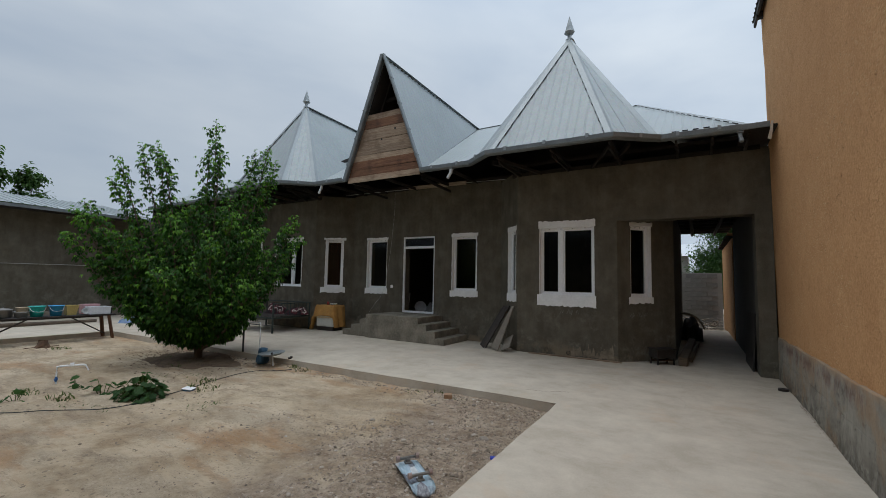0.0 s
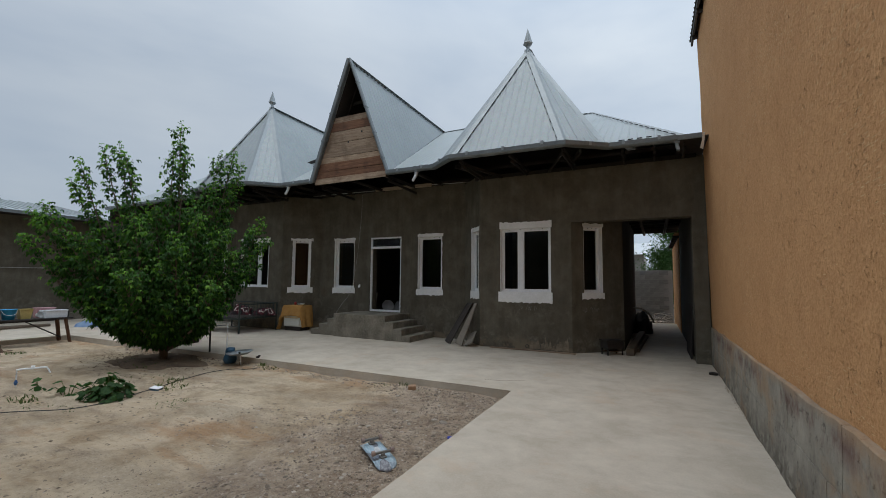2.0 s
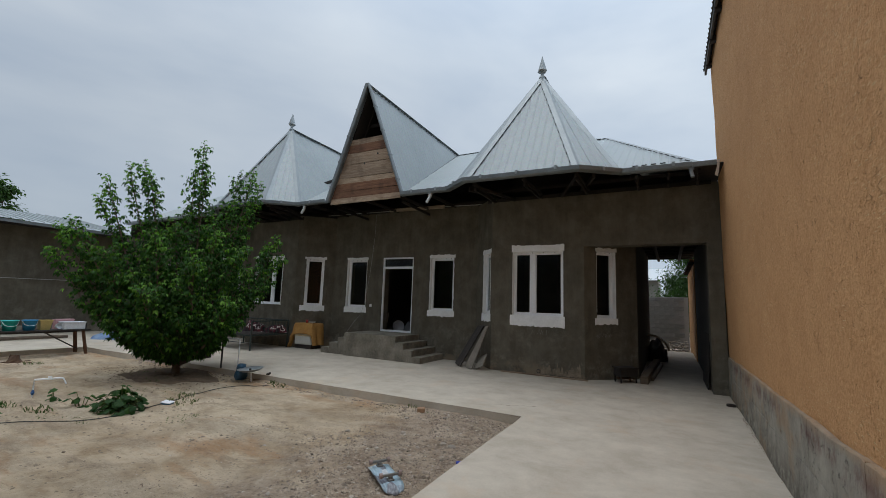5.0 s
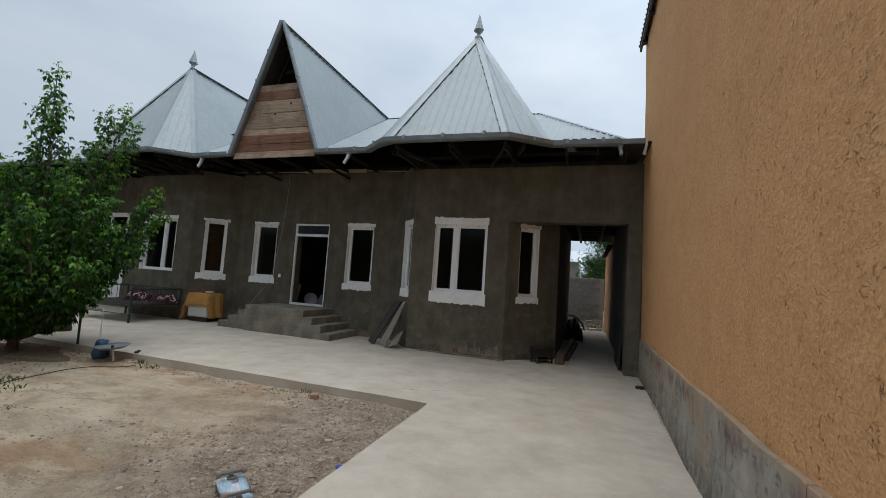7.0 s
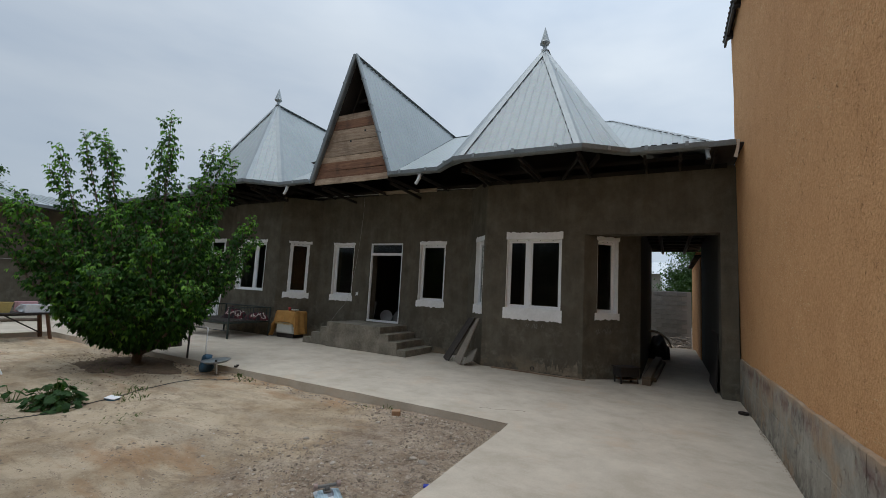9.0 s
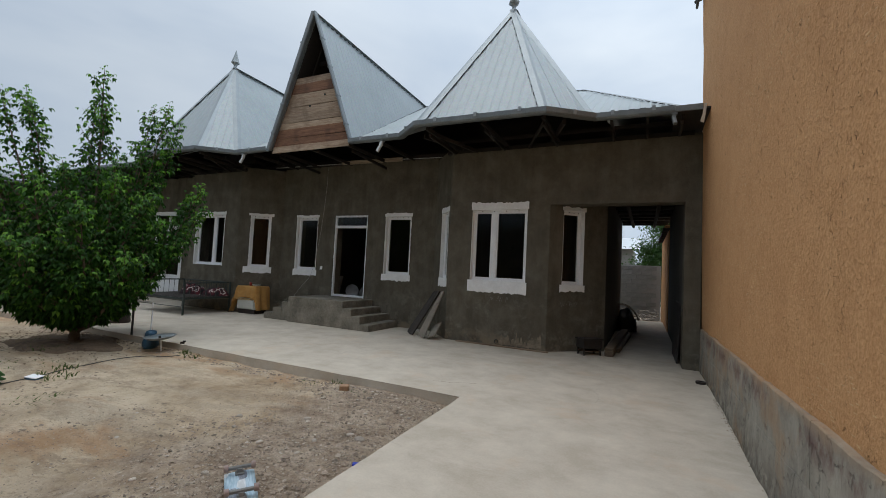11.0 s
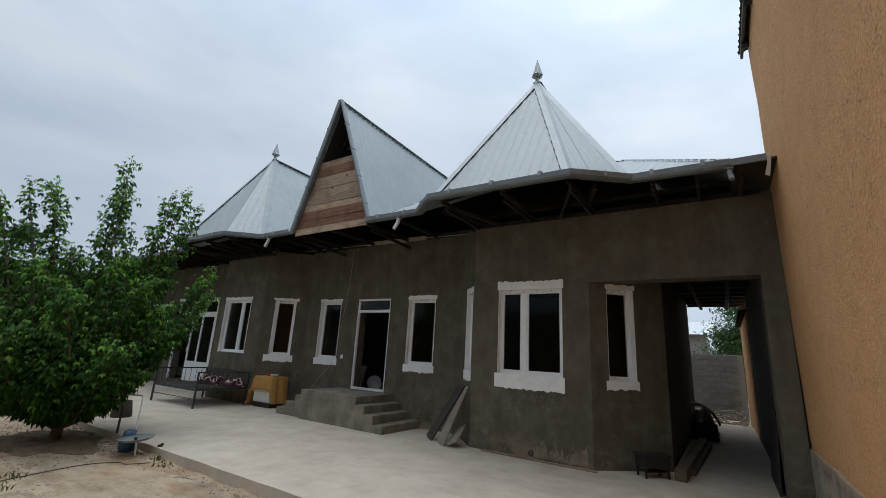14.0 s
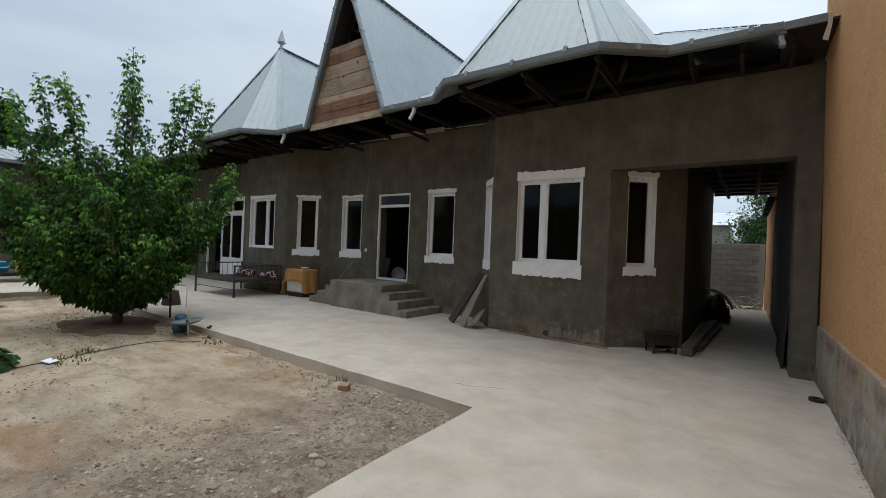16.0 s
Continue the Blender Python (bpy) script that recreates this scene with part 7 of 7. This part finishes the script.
for k in range(7):
    a = k * 0.9
    part("splinter", beam(bmesh.new(), (0.05 * math.cos(a), 0.05 * math.sin(a), 0.05), (0.42 * math.cos(a), 0.42 * math.sin(a), 0.0 + 0.02 * (k % 3)), 0.025, 0.02), RUST if k % 2 else STUMPWOOD, stump)

gz = ground_height(-9.1, 2.87)
tap = thing("garden_tap", "white plastic water pipe with a blue valve standing in the dirt", "tap", pose(-9.1, 2.87, gz, 0, 0, 55) @ Matrix.Diagonal((0.6, 0.8, 0.82, 1)))
part("riser", tube_mesh("riser", curve_pts([(0, 0, -0.05), (0, 0, 0.12), (0, 0, 0.3), (0.03, 0, 0.335), (0.3, 0, 0.345), (0.58, 0, 0.35), (0.64, 0, 0.32), (0.7, 0, 0.23)], 5), 0.019, PVC, 8), PVC, tap)
part("valve_wheel", lathe(bmesh.new(), [(0, -0.05), (0.02, -0.05), (0.035, -0.02), (0.045, 0), (0.03, 0.02), (0.02, 0.05), (0, 0.05)], 14, pose(0.0, -0.01, 0.09, 0, 0, 0)), plain("blue_valve", (0.03, 0.12, 0.33), (0.02, 0.08, 0.22), 0.5), tap, "blue valve wheel")
part("tee", boxes(((0.29, -0.022, 0.33), (0.36, 0.022, 0.385)), ((0.28, -0.012, 0.385), (0.37, 0.012, 0.4)), bevel=0.004), PVC, tap)


def broad_leaf(vs, fs, o, d, s, rng):
    """Lobed squash leaf as a fan."""
    side = d.cross(Vector((0, 0, 1))).normalized()
    up = side.cross(d)
    b = len(vs)
    vs.append(o + d * s * 0.25 + up * s * 0.05)
    n = 11
    for i in range(n):
        a = 2 * math.pi * i / n
        rr = s * (0.52 + 0.1 * math.cos(5 * a)) * (1 + rng.uniform(-0.08, 0.08))
        vs.append(o + d * (s * 0.45 - math.cos(a) * rr) + side * math.sin(a) * rr - up * s * (0.1 + 0.08 * rng.random()))
    fs += [(b, b + 1 + i, b + 1 + (i + 1) % n) for i in range(n)]


def squash_plant(x, y, count, spread, label, seed, size=0.15):
    rng = random.Random(seed)
    z = ground_height(x, y)
    t = thing("squash_plant", label, "plant", Matrix.Translation((x, y, z)), "squash plants")
    vs, fs, wv, wf = [], [], [], []
    for k in range(count):
        a, rr = rng.uniform(0, 6.28), spread * math.sqrt(rng.random())
        h = rng.uniform(0.05, 0.46) * (1.25 - 0.8 * rr / spread) * min(1.0, 0.35 + spread)
        p = Vector((math.cos(a) * rr, math.sin(a) * rr * 0.7, h))
        limb(wv, wf, [Vector((p.x * 0.4, p.y * 0.4, 0)), p * 0.7, p], 0.006, 0.004, 4)
        d = Vector((math.cos(a + rng.uniform(-0.6, 0.6)), math.sin(a + rng.uniform(-0.6, 0.6)), rng.uniform(-1.8, -0.2))).normalized()
        broad_leaf(vs, fs, p, d, size * rng.uniform(0.6, 1.2), rng)
    tagged(part("stem", mesh_from("stem", wv, wf, GRASS), GRASS, t), kind="stuff")
    tagged(part("leaves", mesh_from("leaves", vs, fs, LEAF_VINE, False), LEAF_VINE, t, "broad lobed green leaves"), kind="stuff")
    return t


squash_plant(-7.25, 3.3, 130, 0.42, "clump of broad-leaved squash growing in the dirt", 21, 0.115)
squash_plant(-7.85, 3.05, 9, 0.22, "small squash seedling beside the larger clump", 22, 0.12)
squash_plant(-8.55, 2.95, 6, 0.16, "small squash seedling in dry dirt", 23, 0.1)
squash_plant(-8.35, 2.2, 7, 0.2, "small squash seedling in dry dirt", 24, 0.1)


def weeds(name, spots, label, seed, blades, h, flat=0.4):
    rng = random.Random(seed)
    vs, fs = [], []
    for x, y, r in spots:
        for k in range(int(blades * r)):
            a, rr = rng.uniform(0, 6.28), r * math.sqrt(rng.random())
            px, py = x + math.cos(a) * rr, y + math.sin(a) * rr * 0.7
            b0 = Vector((px, py, ground_height(px, py) - 0.01))
            lean = Vector((rng.uniform(-1, 1), rng.uniform(-1, 1), 0)) * flat
            hh = h * rng.uniform(0.4, 1.2)
            s = Vector((rng.uniform(-1, 1), rng.uniform(-1, 1), 0)).normalized() * rng.uniform(0.004, 0.01)
            m = b0 + Vector((0, 0, hh * 0.6)) + lean * hh * 0.4
            e = b0 + Vector((0, 0, hh * 0.85)) + lean * hh * 1.2
            b = len(vs)
            vs += [b0 - s, b0 + s, m + s * 0.8, m - s * 0.8, e]
            fs += [(b, b + 1, b + 2, b + 3), (b + 3, b + 2, b + 4)]
    return tagged(new(name, mesh_from(name, vs, fs, GRASS)), label, "weeds", kind="stuff")


weeds("grass_tufts", [(-7.0, 4.1, 0.28), (-7.35, 4.35, 0.2), (-8.0, 2.6, 0.25), (-8.7, 2.4, 0.22), (-13.2, 4.2, 0.25), (-9.7, 4.9, 0.3), (-8.9, 4.7, 0.25), (-6.7, 5.85, 0.2), (-6.95, 5.9, 0.15), (-3.6, 5.95, 0.08)], "thin green grass tufts in the dirt", 31, 190, 0.09, 0.9)
weeds("wilted_weeds", [(-5.9, 3.5, 0.32), (-6.1, 3.7, 0.2), (-8.2, 4.0, 0.4), (-7.7, 4.5, 0.4), (-7.6, 2.6, 0.3), (-7.0, 2.7, 0.2), (-4.0, 5.8, 0.2), (-3.1, 5.75, 0.2)], "flattened grey-green weeds on the dirt", 32, 110, 0.035, 2.2)

hose = tagged(new("rubber_hose", tube_mesh("rubber_hose", [(p.x, p.y, ground_height(p.x, p.y) + 0.012) for p in curve_pts([(-9.0, 1.0, 0), (-7.84, 1.83, 0), (-7.41, 2.27, 0), (-6.95, 2.75, 0), (-6.98, 3.5, 0), (-7.35, 4.6, 0), (-7.4, 5.15, 0), (-7.2, 5.45, 0), (-6.98, 5.5, 0), (-6.85, 5.75, 0)], 10)], 0.006, CABLE)), "thin dark rubber hose snaking over the dirt", "hose")
paper = thing("paper_packet", "white paper packet with a blue underside on the dirt", "packet", pose(-7.05, 3.9, ground_height(-7.05, 3.9) + 0.022, 6, 4, 20) @ Matrix.Diagonal((0.65, 0.65, 0.65, 1)))
part("packet_top", boxes(((-0.13, -0.09, 0.012), (0.13, 0.09, 0.03)), bevel=0.004), PVC, paper)
part("packet_base", boxes(((-0.13, -0.09, -0.03), (0.12, 0.08, 0.011)), bevel=0.004), BLUE, paper)
scrap = tagged(new("blue_scrap", finish(boxes(((-0.03, -0.02, 0), (0.03, 0.02, 0.025)), bevel=0.006), "blue_scrap", plain("bright_blue_plastic", (0.03, 0.06, 0.5), (0.02, 0.04, 0.35), 0.4))), "bright blue plastic scrap at the paving's edge", "scrap")
scrap.matrix_basis = pose(-1.77, 3.95, ground_height(-1.85, 3.95) + 0.01, 10, 5, 30)

# ---- small things on the facade ----
wire = tagged(new("hanging_wire", tube_mesh("hanging_wire", curve_pts([(-8.36, 10.84, 4.5), (-8.37, 10.84, 3.76), (-8.5, 10.82, 2.36), (-8.66, 10.74, 1.32), (-8.8, 10.5, 0.9), (-8.95, 10.3, 0.52)], 8), 0.0032, PALECABLE)), "thin pale electric wire hanging down the facade", "wire")
for x, y, z, w, h, seed in ((-8.42, WY, 1.47, 0.045, 0.1, 2.0),):
    pt = thing("socket_patch", "small white plaster patch round a socket by the door", "patch", Matrix.Translation((x, y, z)))
    filler(pt, jagged(-w, w, -h / 2, h / 2, seed, 0.03, 0.03, 0.02), 0.006, name="plaster_patch")
# dim things inside the open doorway
bs = thing("wash_basin", "grey enamel basin on its edge inside the doorway", "basin", pose(-7.75, 11.55, 0.8, 75, 0, 40) @ Matrix.Diagonal((0.75, 0.75, 0.75, 1)))
GREY_ENAMEL = plain("dim_grey_enamel", (0.3, 0.3, 0.3), (0.2, 0.2, 0.2), 0.5)
part("basin_shell", lathe(bmesh.new(), [(0, 0), (0.14, 0), (0.24, 0.1), (0.26, 0.12), (0.255, 0.13), (0.23, 0.1), (0.13, 0.012), (0, 0.012)], 24), GREY_ENAMEL, bs, smooth=True)
sk2 = blanket("grey_sack", pose(-7.5, 11.85, 0.602, 0, 0, 10), 0.24, 0.22, 0.36, 20.0, "stuffed dull grey sack inside the doorway")
sk2.data.materials[0] = plain("grey_sackcloth", (0.2, 0.2, 0.2), (0.13, 0.13, 0.13), 0.8)
leaning("white_sheet", (-8.4, 11.5, 0.61), (-8.5, 11.8, 1.25), 0.3, 0.02, MORTAR, "pale board leaning inside the doorway", 15)

for a, c in (((-10.4, 10.72, 4.57), (-7.75, 10.72, 4.54)), ((-5.7, 10.76, 4.55), (-4.25, 10.76, 4.505))):
    tagged(new("conduit", tube_mesh("conduit", [a, c], 0.012, PALECABLE)), "thin pale conduit under the eave of the main wall", "conduit", "conduits")
# chalk scribbles under the bay windows
rng = random.Random(77)
CHALK = plain("faded_chalk", (0.3, 0.29, 0.26), (0.2, 0.19, 0.17), 0.95)
for P, Q, s0, zc, n in ((R_FL, R_FR, 1.05, 1.02, 3), (R_FR, R_P, 0.3, 1.0, 3)):
    ch = thing("chalk_marks", "faint pale chalk scribbles on the plaster below the window", "chalk marks", on_wall(P, Q, s0, zc, 0.001), "chalk marks")
    x = 0.0
    for k in range(n):
        pts = [(x + 0.025 * i + rng.uniform(-0.015, 0.015), 0.0, (0.05 if i % 2 else -0.04) + rng.uniform(-0.03, 0.03)) for i in range(rng.choice((3, 4, 6)))]
        x = pts[-1][0] + rng.uniform(0.04, 0.12)
        part("stroke", tube_mesh("stroke", curve_pts(pts, 5), 0.0022, CHALK, 4), CHALK, ch)
# flaked foot of the bay wall
fk = thing("flaked_patch", "pale brown flaked patch at the foot of the bay wall", "patch", Matrix.Translation((-2.1, 9.98, 0.0)))
FLAKED = plain("flaked_render", (0.3, 0.245, 0.18), (0.13, 0.105, 0.075), 0.95, big=7, fine=30, relief=0.7, depth=0.012)
part("flaked_skin", prism(bmesh.new(), jagged(-0.42, 0.5, 0.03, 0.2, 4.0, 0.22, 0.03, 0.025), -0.003, 0.02, STAND), FLAKED, fk)
# short crack in the paving by its corner
pts, rng = [], random.Random(5)
for k in range(9):
    f = k / 8
    pts.append((-1.75 - 0.6 * f + rng.uniform(-0.02, 0.02), 6.75 - 0.2 * f + rng.uniform(-0.04, 0.04), 0.0005))
tagged(new("paving_crack", tube_mesh("paving_crack", pts, 0.0016, DARKIRON, 4)), "fine jagged crack in the concrete paving", "crack", kind="structure")
# dark dug earth round the tree
def dug_earth(cx, cy, rx, ry):
    vs, fs, n, k = [], [], 44, 12
    for i in range(k + 1):
        for j in range(n):
            a = 2 * math.pi * j / n
            f = i / k * (1 + 0.3 * noise.noise((math.cos(a) * 1.8, math.sin(a) * 1.8, 2.0)) + 0.12 * noise.noise((math.cos(a) * 6, math.sin(a) * 6, 5.0)))
            x, y = cx + math.cos(a) * rx * f, min(5.97, cy + math.sin(a) * ry * f)
            up = 0.05 * (1 - (i / k) ** 2) * (0.6 + 0.8 * noise.noise((x * 3, y * 3, 1.0))) + 0.02 * noise.noise((x * 11, y * 11, 4.0))
            vs.append((x, y, ground_height(x, y) + (up + 0.012 if i < k else -0.02)))
    for i in range(k):
        for j in range(n):
            q = (j + 1) % n
            fs.append((i * n + j, (i + 1) * n + j, (i + 1) * n + q, i * n + q))
    soil = plain("dark_dug_earth", (0.2, 0.135, 0.083), (0.085, 0.055, 0.034), 0.97, big=5, fine=30, relief=0.9, depth=0.02)
    return tagged(new("dug_earth", mesh_from("dug_earth", vs, fs, soil, True)), "dark crumbly dug earth round the tree's foot", "soil", kind="structure")


dug_earth(-9.3, 5.2, 1.15, 0.75)
# dark litter and twigs under the tree
litter, rng = [], random.Random(19)
for k in range(1300):
    x, y = rng.gauss(-9.4, 0.75), rng.gauss(5.15, 0.42)
    if y < 5.9:
        litter.append((x, y, ground_height(x, y) + 0.025, rng.uniform(0.008, 0.025)))
scatter_stuff("leaf_litter", litter, "dark brown litter and crumbs round the tree's foot", "litter", plain("dark_litter", (0.26, 0.185, 0.12), (0.13, 0.09, 0.058), 0.97, big=9), 20)
